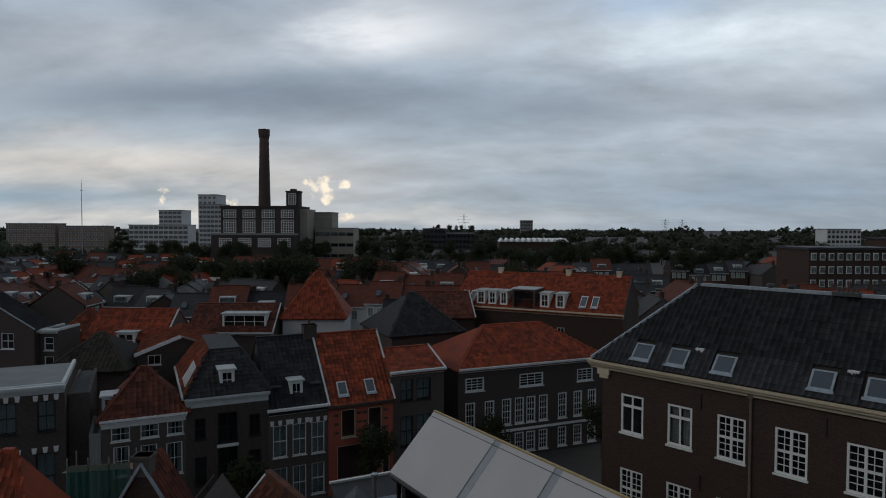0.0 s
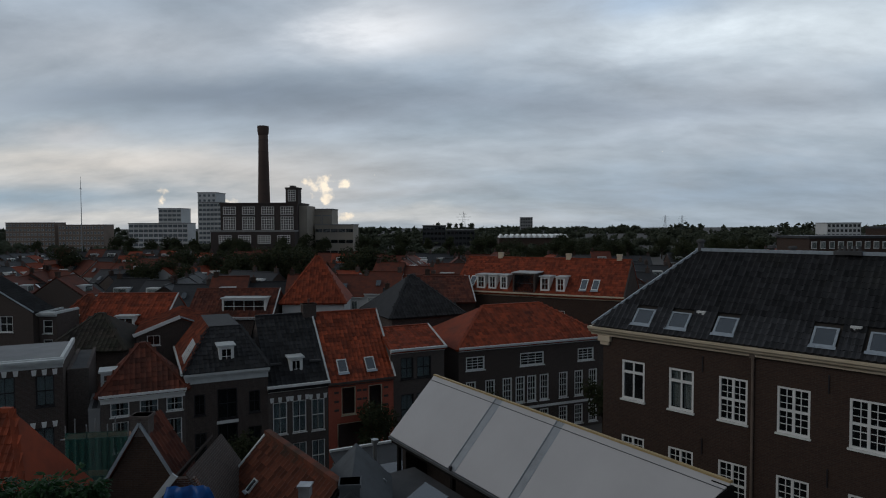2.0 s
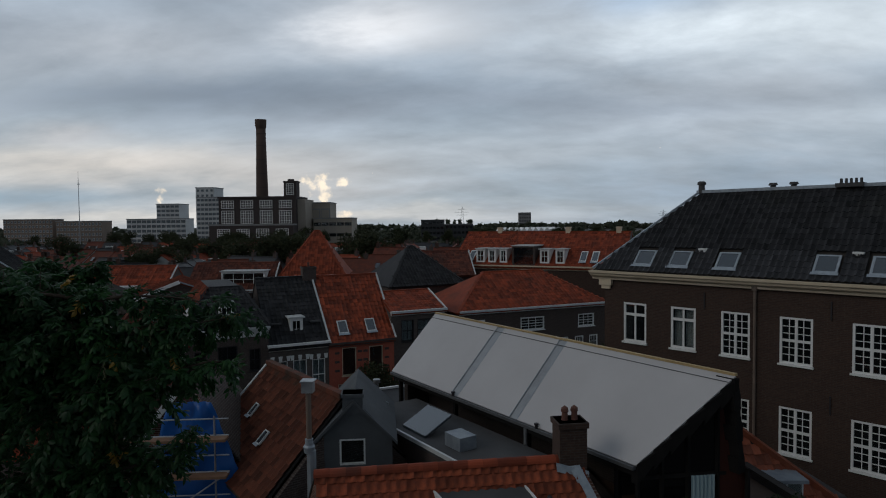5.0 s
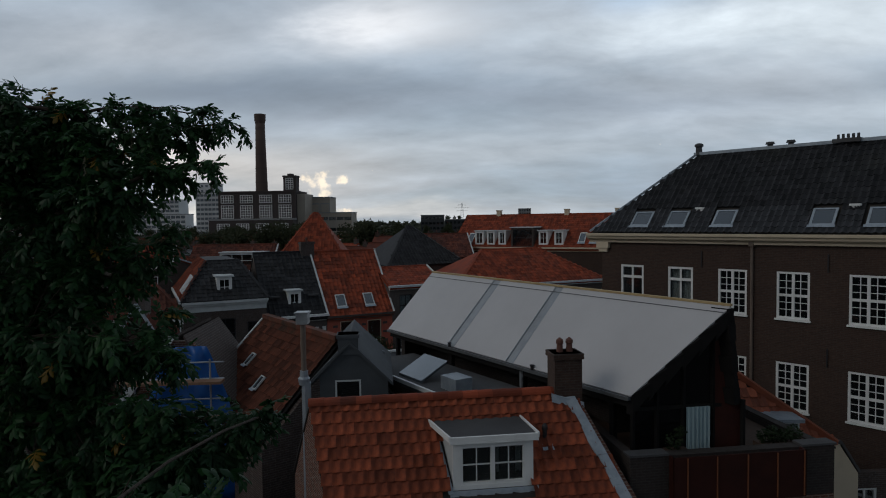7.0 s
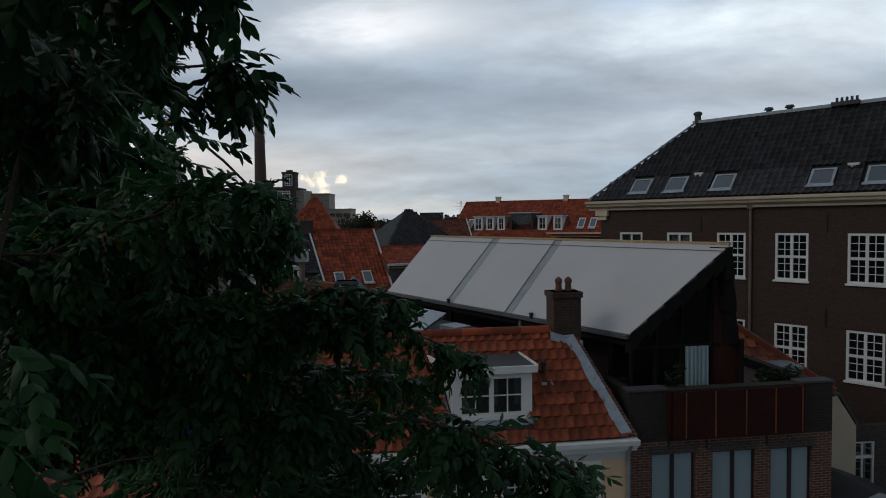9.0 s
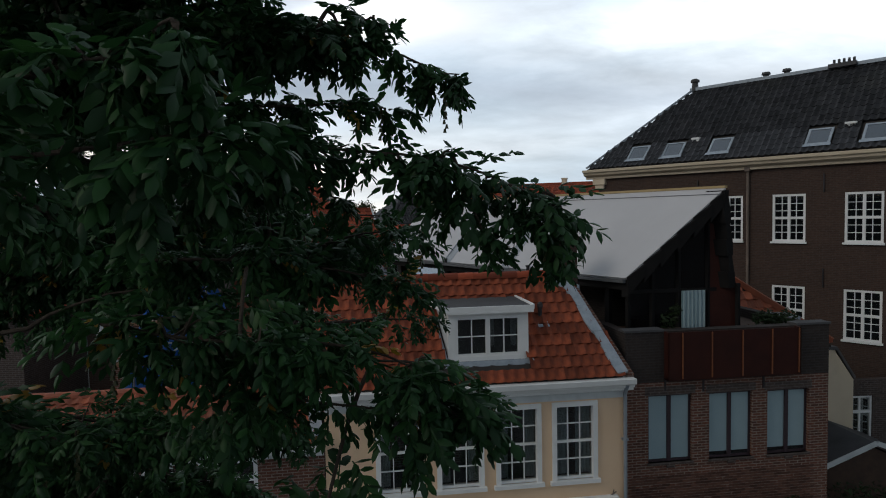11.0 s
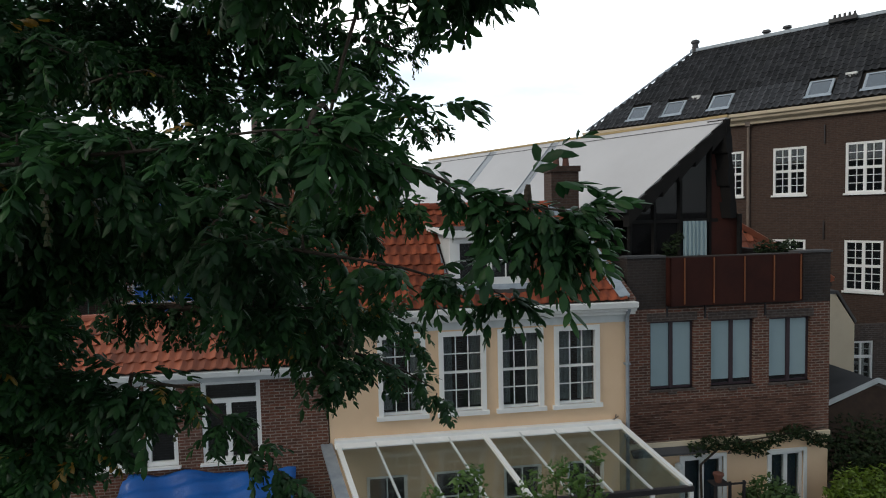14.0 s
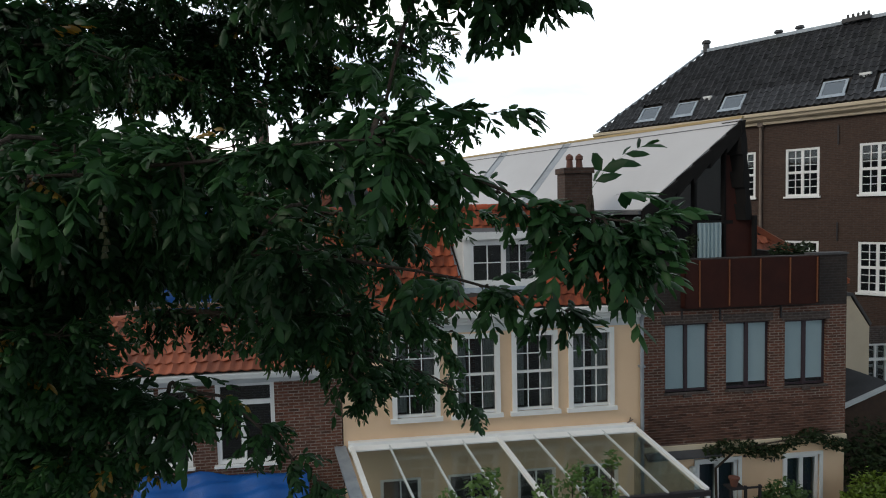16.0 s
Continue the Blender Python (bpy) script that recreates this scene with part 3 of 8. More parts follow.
def chimney_stack(parent, x, y, z0, z1, w, d, mat, pots=1, name="chimney"):
    m = Mesh().box(x - w / 2, x + w / 2, y - d / 2, y + d / 2, z0, z1)
    m.box(x - w / 2 - 0.04, x + w / 2 + 0.04, y - d / 2 - 0.04, y + d / 2 + 0.04, z1 - 0.14, z1)
    c = part(name, m, mat, parent)
    for i in range(pots):
        px = x + (i - (pots - 1) / 2) * 0.25
        part("chimney_pot", Mesh().lathe(px, y, ((z1, 0.09), (z1 + 0.2, 0.075), (z1 + 0.22, 0.10), (z1 + 0.3, 0.09), (z1 + 0.36, 0.02)), 10), M_POT, c, smooth=False)
    return c


def rooflight(parent, corners, frame_mat=None):
    """A roof window lying in the slope given by its four corners."""
    a, b, d, c = [Vector(p) for p in corners]  # lower left, lower right, upper left, upper right
    n = (b - a).cross(d - a).normalized()
    m = Mesh()
    t = 0.06

    def q(s, u):
        return a.lerp(b, s).lerp(d.lerp(c, s), u)

    for s0, s1, u0, u1 in ((0, 0.1, 0, 1), (0.9, 1, 0, 1), (0.1, 0.9, 0, 0.08), (0.1, 0.9, 0.92, 1)):
        m.slab([q(s0, u0) + n * 0.02, q(s1, u0) + n * 0.02, q(s1, u1) + n * 0.02, q(s0, u1) + n * 0.02], n * t)
    r = part("roof_window", m, frame_mat or M_LEAD, parent)
    part("pane", Mesh().slab([q(0.1, 0.08) + n * 0.05, q(0.9, 0.08) + n * 0.05, q(0.9, 0.92) + n * 0.05, q(0.1, 0.92) + n * 0.05], n * 0.01), M_SKYGLASS, r)
    part("apron", Mesh().slab([q(-0.06, -0.16) + n * 0.105, q(1.06, -0.16) + n * 0.105, q(1.06, 0) + n * 0.09, q(-0.06, 0) + n * 0.09], n * 0.01), M_LEAD, r)
    return r


# ---- ground ----
g = Mesh()
g.face((-2600, -600, GZ), (2600, -600, GZ), (2600, 3600, GZ), (-2600, 3600, GZ))
tagged(new("ground", g.data("ground", M_GROUND)), "dark paved ground of yards and streets", "ground", kind="structure")


# ---- the peach stucco house ----
def peach_house():
    r = root("stucco_house", pose(4.05, 14.45, 0, 0, 0, 10), "peach stucco house with red pantile roof and white sash windows", "house")
    wins = [(-5.73, -4.79, 4.05, 5.80), (-4.38, -3.43, 4.05, 5.80), (-3.04, -2.10, 4.05, 5.80), (-1.73, -0.77, 4.05, 5.80)]
    low = [(-6.1, -5.2, GZ, 2.7), (-4.6, -3.5, 0.9, 2.7), (-3.0, -2.1, GZ, 2.7), (-1.5, -0.6, 0.9, 2.7)]
    w = holed_wall(Mesh(), -6.87, 0.0, GZ, 6.1, 0.0, 0.28, wins + low)
    part("wall", w, M_PEACH, r)
    side = Mesh().slab([(-6.87, 0.28, GZ), (-6.87, 0.28, 6.2), (-7.33, 1.62, 8.5), (-7.9, 3.4, 6.2), (-7.9, 3.4, GZ)], (0.22, 0, 0))
    side.slab([(-0.22, 0.28, GZ), (-0.22, 0.28, 6.2), (-1.02, 1.62, 8.5), (-1.4, 3.4, 6.2), (-1.4, 3.4, GZ)], (0.22, 0, 0))
    side.box(-7.7, -1.2, 3.2, 3.4, GZ, 6.2)
    part("side_wall", side, M_BRICK_RED, r, "bare red brick gable wall")
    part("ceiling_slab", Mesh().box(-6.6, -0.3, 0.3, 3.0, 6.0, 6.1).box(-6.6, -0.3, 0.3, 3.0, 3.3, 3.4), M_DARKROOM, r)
    for i, h in enumerate(wins):
        window(r, h, 0.0, M_WHITE, 3, 4, 0.05, 0.020, True, 0.09, 0.26 if i < 3 else 0.40, 0.05, None, 0.05, 0.06)
    for h in low:
        window(r, h, 0.0, M_WHITE, 2, 3, 0.07, 0.025, False, 0.05)
    prof = [(0.0, 6.08), (-0.12, 6.08), (-0.12, 6.15), (-0.19, 6.16), (-0.21, 6.23), (-0.29, 6.25), (-0.31, 6.38), (0.0, 6.38)]
    part("gutter", Mesh().slab([(-6.95, y, z) for y, z in prof], (7.07, 0, 0)), M_WHITE, r, "white painted box gutter", 0.008)
    part("fascia", Mesh().box(-6.87, -0.02, -0.03, -0.002, 5.90, 6.08), M_GREYWHITE, r)
    # roof
    c00, c10, c01, c11 = (-6.88, -0.12, 6.40), (-0.10, -0.12, 6.40), (-7.38, 1.62, 8.64), (-0.60, 1.62, 8.64)
    deck = Mesh().slab([(-6.86, -0.1, 6.38), (-0.12, -0.1, 6.38), (-1.05, 1.62, 8.60), (-7.34, 1.62, 8.60)], (0, 0.06, -0.05))
    deck.slab([(-7.34, 1.62, 8.62), (-1.05, 1.62, 8.62), (-1.3, 3.5, 6.3), (-7.95, 3.5, 6.3)], (0, -0.06, -0.05))
    part("roof_deck", deck, M_DECK, r)

    def skip(u, v):
        f = v / 2.84
        x = -6.88 + u - 0.0
        if x > -0.14 - 0.93 * f + 0.1:
            return True
        return -4.15 < x + 0.10 < -2.2 and 0.38 < v < 1.98

    tiled_slope(r, (c00, c10, c01, c11), 0.235, 0.29, M_TILE_RED, M_TILE_ISL, 300, 0.05, skip, 4)
    rid = Mesh()
    for i in range(17):
        x = -7.36 + i * 0.37
        rid.slab([(x, 1.62 + 0.15 * math.cos(a), 8.58 + 0.15 * math.sin(a)) for a in [math.pi * k / 7 for k in range(8)]], (0.385, 0, 0.012))
    part("ridge_tiles", rid, M_TILE_ISL, r)
    # lead verge on the party wall
    for i in range(8):
        f0, f1 = i / 8, (i + 1) / 8
        a = Vector((-0.14 - 0.93 * f0, -0.12 + 1.74 * f0, 6.44 + 2.24 * f0))
        b = Vector((-0.14 - 0.93 * f1, -0.12 + 1.74 * f1, 6.44 + 2.24 * f1))
        wd, we_ = 0.13 + 0.035 * math.sin(i * 2.1), 0.13 + 0.035 * math.sin(i * 2.1 + 1.3)
        part("lead_sheet", Mesh().slab([a + Vector((-wd, 0, 0.03)), a + Vector((0.12, 0, 0.05)), b + Vector((0.12, 0, 0.05)), b + Vector((-we_, 0, 0.03))], (0, -0.02, 0.035 + 0.006 * (i % 2))), M_LEAD, r, "crinkled blue-grey lead flashing")
    part("party_upstand", Mesh().slab([(-0.02, -0.1, 6.0), (-0.02, -0.1, 6.44), (-0.97, 1.64, 8.66), (-0.97, 1.64, 8.0)], (0.16, 0, 0)), M_BRICK_RED, r)
    # dormer
    d = Mesh()
    x0, x1, y0 = -4.10, -2.24, 0.26
    fz0, fz1 = 6.82, 8.02
    holed_wall(d, x0, x1, fz0, fz1, y0, y0 + 0.1, [(-3.92, -2.43, 6.95, 7.84)])
    dm = part("dormer", d, M_WHITE, r, "white painted timber dormer")
    part("cheek", Mesh().slab([(x0, y0 + 0.1, fz0), (x0, y0 + 0.1, fz1), (x0 - 0.2, 1.25, fz1)], (0.08, 0, 0)), M_GREYWHITE, dm)
    part("cheek", Mesh().slab([(x1 - 0.08, y0 + 0.1, fz0), (x1 - 0.08, y0 + 0.1, fz1), (x1 - 0.28, 1.25, fz1)], (0.08, 0, 0)), M_GREYWHITE, dm)
    part("dormer_roof", Mesh().slab([(x0 - 0.06, y0 - 0.08, 8.02), (x1 + 0.08, y0 - 0.08, 8.02), (x1 - 0.1, 1.32, 8.12), (x0 - 0.42, 1.32, 8.12)], (0, 0, 0.05)), M_BITUMEN, dm)
    part("cornice", Mesh().slab([(x0 - 0.08, y0 - 0.12, 7.93), (x1 + 0.1, y0 - 0.12, 7.93), (x1 + 0.1, y0 - 0.12, 8.09), (x0 - 0.08, y0 - 0.12, 8.09)], (0, 0.05, 0)).bar((x0 - 0.08, y0 - 0.1, 8.05), (x0 - 0.44, 1.3, 8.14), 0.05, 0.12).bar((x1 + 0.1, y0 - 0.1, 8.05), (x1 - 0.08, 1.3, 8.14), 0.05, 0.12), M_WHITE, dm)
    window(r, (-3.92, -3.18, 6.95, 7.84), y0, M_WHITE, 2, 2, 0.05, 0.022, False, 0, 0.0, 0.03)
    window(r, (-3.18, -2.43, 6.95, 7.84), y0, M_WHITE, 2, 2, 0.05, 0.022, False, 0, 0.2, 0.03)
    part("dormer_room", Mesh().box(-4.0, -2.35, 1.0, 1.05, 6.9, 8.0), M_DARKROOM, dm)
    ap = Mesh()
    for i in range(10):
        xa = x0 - 0.08 + i * 0.204
        ap.slab([(xa, 0.19 + 0.015 * (i % 2), 6.72), (xa + 0.205, 0.19, 6.72), (xa + 0.205, 0.23, 6.84), (xa, 0.23, 6.84)], (0, -0.02, 0.012))
    ap.bar((x0 - 0.05, 0.18, 6.80), (x0 - 0.32, 1.22, 8.08), 0.12, 0.03).bar((x1 + 0.06, 0.18, 6.80), (x1 - 0.12, 1.22, 8.06), 0.10, 0.03)
    part("apron_flashing", ap, M_LEAD, dm)
    # vent pipe on the roof
    v = part("roof_vent", Mesh().lathe(-1.78, 0.88, ((7.5, 0.055), (7.9, 0.055), (7.92, 0.075), (8.0, 0.07), (8.05, 0.03)), 10), M_DARKFRAME, r, "dark vent pipe")
    part("vent_flashing", Mesh().slab([(-1.93, 0.68, 7.47), (-1.6, 0.68, 7.47), (-1.62, 0.78, 7.58), (-1.9, 0.78, 7.58)], (0, -0.02, 0.015)), M_LEAD, v)
    dp = Mesh().rod((-0.07, -0.08, GZ), (-0.07, -0.08, 6.0), 0.045).rod((-0.07, -0.08, 6.0), (-0.07, -0.2, 6.22), 0.045)
    for z in (1.5, 3.2, 4.9):
        dp.box(-0.13, -0.01, -0.13, 0.0, z, z + 0.05)
    part("downpipe", dp, M_ZINC, r)
    part("wall_hook", Mesh().bar((-0.42, -0.05, 3.62), (-0.28, -0.05, 3.70), 0.02, 0.02).bar((-0.36, -0.03, 3.60), (-0.33, -0.03, 3.74), 0.02, 0.02), M_PIPE, r)
    chimney_stack(r, -1.0, 1.72, 6.5, 9.58, 0.70, 0.62, M_BRICK_BROWN, 2)
    part("chimney_flashing", Mesh().slab([(-1.45, 1.36, 8.42), (-0.62, 1.36, 8.16), (-0.62, 1.40, 8.36), (-1.45, 1.40, 8.62)], (0, -0.03, 0.0)), M_LEAD, r)
    return r


peach_house()


def conservatory():
    r = root("conservatory", pose(4.05, 14.45, 0, 0, 0, 10), "white framed glass conservatory with a lean-to glass roof", "conservatory")
    L, zt, zb, sh = 2.35, 3.53, 3.0, 0.21

    def P(x, t, up=0.0):
        return Vector((x + sh * L * t, -0.04 - L * t, zt + (zb - zt) * t + up))

    x0, x1 = -6.72, -0.30
    part("top_rail", Mesh().box(x0 - 0.05, x1 + 0.05, -0.16, -0.005, zt - 0.04, zt + 0.10), M_WHITE, r, "white painted top rail", 0.01)
    part("rail_ledge", Mesh().slab([(x0 - 0.05, -0.16, zt + 0.0), (x1 + 0.05, -0.16, zt + 0.0), (x1 + 0.07, -0.30, zt - 0.05), (x0 - 0.03, -0.30, zt - 0.05)], (0, 0, 0.03)), M_WHITE, r)
    n = 8
    for i in range(n):
        a, b = x0 + (x1 - x0) * i / n, x0 + (x1 - x0) * (i + 1) / n
        part("roof_pane", Mesh().slab([P(a, 0), P(b, 0), P(b, 1), P(a, 1)], (0, 0, 0.012)), M_CONGLASS, r).visible_shadow = False
    for i in range(n + 1):
        a = x0 + (x1 - x0) * i / n
        big = i in (0, n // 2, n)
        part("rafter", Mesh().bar(P(a, 0, 0.03), P(a, 1, 0.03), 0.09 if big else 0.035, 0.08 if big else 0.045), M_WHITE if big else M_GREYWHITE, r)
    part("eaves_beam", Mesh().bar(P(x0 - 0.05, 1, -0.02), P(x1 + 0.05, 1, -0.02), 0.1, 0.1), M_DARKFRAME, r)
    part("side_gutter", Mesh().bar(P(x0 - 0.22, -0.02, -0.05), P(x0 - 0.22, 1.0, -0.08), 0.24, 0.08), M_ZINC, r, "blue-grey zinc side gutter")
    for i in range(n + 1):
        p = P(x0 + (x1 - x0) * i / n, 1)
        part("post", Mesh().box(p.x - 0.04, p.x + 0.04, p.y - 0.04, p.y + 0.04, GZ, p.z - 0.07), M_WHITE, r)
    for i in range(n):
        a, b = P(x0 + (x1 - x0) * i / n, 1), P(x0 + (x1 - x0) * (i + 1) / n, 1)
        part("front_pane", Mesh().box(a.x + 0.05, b.x - 0.05, a.y - 0.006, a.y + 0.006, GZ + 0.5, a.z - 0.1), M_CONGLASS, r)
    a, b = P(x1, 0), P(x1, 1)
    part("side_pane", Mesh().slab([(a.x, a.y - 0.1, GZ + 0.4), (b.x, b.y + 0.1, GZ + 0.4), (b.x, b.y + 0.1, b.z - 0.1), (a.x, a.y - 0.1, a.z - 0.1)], (0.012, 0, 0)), M_CONGLASS, r)
    part("plinth", Mesh().bar(P(x0, 1) * 1.0 - Vector((0, 0, zb - GZ - 0.25)), P(x1, 1) - Vector((0, 0, zb - GZ - 0.25)), 0.12, 0.5), M_DARKFRAME, r)
    part("floor_slab", Mesh().slab([(x0, -0.02, GZ + 0.02), (x1, -0.02, GZ + 0.02), (x1 + sh * L, -L, GZ + 0.02), (x0 + sh * L, -L, GZ + 0.02)], (0, 0, 0.04)), M_STONE, r)


conservatory()


# ---- the dark brick house with a roof terrace ----
def terrace_house():
    r = root("terrace_house", pose(5.015, 14.9, 0, 0, 0, 10), "dark red brick house with a rust-brown balcony screen", "house")
    ws = [(-0.37, 0.74, 4.16, 5.80), (1.18, 2.30, 4.16, 5.78), (2.70, 3.80, 4.16, 5.76)]
    ds = [(0.46, 1.51, GZ, 2.42), (2.76, 3.66, GZ, 2.40)]
    part("brick_wall", holed_wall(Mesh(), -0.93, 4.33, 2.88, 6.1, 0, 0.3, ws), M_BRICK_RED, r, "weathered red brick, patched")
    bm_ = Mesh().box(0, 0.205, -0.010, 0.01, 0, 0.052).data("brick", M_BRICK_PIECE)
    rnd = random.Random(17)
    for row_ in range(14):
        for c_ in range(22):
            x = -0.90 + c_ * 0.2165 + (0.108 if row_ % 2 else 0.0)
            if x + 0.21 > 4.3 or rnd.random() < 0.06:
                continue
            o = new("brick", bm_)
            o.parent = r
            o.matrix_local = pose(x, rnd.uniform(-0.003, 0.004), 2.92 + row_ * 0.066)
    part("upper_wall", Mesh().box(-0.93, 4.33, 0.0, 0.3, 6.1, 7.32), M_BRICK_SOOT_SHADED, r, "sooty brick parapet, its colour darkened further for shade")
    part("plaster_wall", holed_wall(Mesh(), -0.93, 4.33, GZ, 2.74, 0.02, 0.3, ds), M_PEACH, r, "peach plaster ground floor")
    part("string_course", Mesh().box(-0.93, 4.34, -0.06, 0.3, 2.74, 2.88), M_CREAM, r, "", 0.01)
    part("flank_wall", Mesh().box(-0.93, -0.68, 0.3, 5, GZ, 7.3).box(4.08, 4.33, 0.3, 5, GZ, 7.25).box(-0.68, 4.08, 4.8, 5, GZ, 7), M_BRICK_SOOT_SHADED, r)
    part("terrace_deck", Mesh().box(-0.68, 4.08, 0.3, 4.8, 6.9, 7.0).box(-0.68, 4.08, 0.3, 4.8, 3.2, 3.3), M_WOOD, r)
    part("coping", Mesh().box(-0.96, 0.02, -0.03, 0.33, 7.32, 7.37), M_BITUMEN, r)
    part("coping", Mesh().box(3.44, 4.36, -0.03, 0.33, 7.32, 7.37), M_BITUMEN, r)
    for h in ws:
        x0, x1, z0, z1 = h
        xm = (x0 + x1) / 2
        f = Mesh().box(x0, x0 + 0.05, 0.08, 0.18, z0, z1).box(x1 - 0.05, x1, 0.08, 0.18, z0, z1).box(xm - 0.045, xm + 0.045, 0.06, 0.18, z0, z1).box(x0, x1, 0.08, 0.18, z1 - 0.05, z1).box(x0, x1, 0.08, 0.18, z0, z0 + 0.05)
        w = part("window", f, M_PLUMFRAME, r, "aubergine frame with pale blue blinds drawn")
        for a, b in ((x0 + 0.05, xm - 0.045), (xm + 0.045, x1 - 0.05)):
            part("pane", Mesh().box(a, b, 0.12, 0.126, z0 + 0.05, z1 - 0.05), M_GLASS, w)
            part("blind", Mesh().box(a, b, 0.105, 0.115, z0 + 0.06 + (0.08 if x0 > 0 else 0), z1), M_BLIND, w)
        part("sill", Mesh().box(x0 - 0.03, x1 + 0.03, -0.04, 0.1, z0 - 0.05, z0).box(xm - 0.1, xm + 0.1, -0.05, 0.08, z0 - 0.12, z0 - 0.05), M_BRICK_DARK, w)
        part("brick_arch", Mesh().box(x0 - 0.08, x1 + 0.08, -0.012, 0.05, z1, z1 + 0.2), M_BRICK_DARK, w)
    for i, h in enumerate(ds):
        x0, x1, z0, z1 = h
        d = part("garden_door", Mesh().box(x0, x0 + 0.08, 0.06, 0.16, z0, z1).box(x1 - 0.08, x1, 0.06, 0.16, z0, z1).box(x0, x1, 0.06, 0.16, z1 - 0.08, z1).box((x0 + x1) / 2 - 0.05, (x0 + x1) / 2 + 0.05, 0.06, 0.16, z0, z1), M_WHITE, r, "white painted glazed double garden door")
        part("casing", Mesh().slab([(x0 - 0.08, -0.02, z0), (x0, -0.02, z0), (x0, -0.02, z1), (x1, -0.02, z1), (x1, -0.02, z0), (x1 + 0.08, -0.02, z0), (x1 + 0.08, -0.02, z1 + 0.08), (x0 - 0.08, -0.02, z1 + 0.08)], (0, 0.16, 0)), M_WHITE, d)
        part("pane", Mesh().box(x0 + 0.08, (x0 + x1) / 2 - 0.05, 0.10, 0.108, z0 + 0.2, z1 - 0.08), M_GLASS, d)
        part("pane", Mesh().box((x0 + x1) / 2 + 0.05, x1 - 0.08, 0.10, 0.108, z0 + 0.2, z1 - 0.08), M_GLASS, d)
        fold = Mesh()
        for c in range(12):
            xa = x0 + 0.09 + c * (x1 - x0 - 0.18) / 12
            fold.box(xa, xa + (x1 - x0 - 0.18) / 12, 0.17 + 0.012 * (c % 2), 0.20 + 0.012 * (c % 2), z0 + 0.1, z1 - 0.09)
        part("curtain", fold, M_DENIM, d, "dusky blue curtain")
    part("ledge", Mesh().slab([(-0.9, -0.06, 2.72), (0.95, -0.06, 2.72), (0.95, -0.24, 2.62), (-0.9, -0.24, 2.62)], (0, 0, 0.05)), M_BITUMEN, r, "dark felted ledge over the door")
    b = part("balcony_screen", Mesh().box(0.03, 3.42, -0.22, -0.18, 6.18, 7.32).box(0.03, 0.07, -0.22, 0.0, 6.18, 7.32).box(3.38, 3.42, -0.22, 0.0, 6.18, 7.32).box(0.03, 3.42, -0.2, 0.0, 6.18, 6.24), M_CORTEN, r, "rust-brown steel balcony screen")
    for x in (0.38, 1.12, 1.90, 2.66, 3.36):
        part("rib", Mesh().box(x - 0.012, x + 0.012, -0.245, -0.22, 6.22, 7.3), M_CORTEN_RIB, b)
    for x, z in ((0.05, 6.02), (1.02, 5.95), (2.58, 5.95)):
        part("wall_anchor", Mesh().box(x - 0.02, x + 0.02, -0.03, 0.0, z - 0.12, z + 0.2), M_DARKFRAME, r)
    part("wall_lamp", Mesh().lathe(0.3, -0.09, ((2.2, 0.03), (2.24, 0.09), (2.34, 0.09), (2.38, 0.03)), 12), M_GREYWHITE, r)
    # letters on the wall by the garden door
    rd = Mesh().bar((1.62, -0.03, 2.52), (2.3, -0.03, 2.4), 0.012, 0.012)
    part("vane_rod", rd, M_DARKFRAME, r)
    for ch, x, z in (("N", 2.32, 2.30), ("Z", 1.60, 2.48)):
        cu = bpy.data.curves.new("letter", "FONT")
        cu.body, cu.size, cu.extrude = ch, 0.16, 0.01
        o = new("letter", cu)
        o.data.materials.append(M_DARKFRAME)
        o.parent = r
        o.matrix_local = pose(x, -0.035, z, 90, 0, 0)


terrace_house()


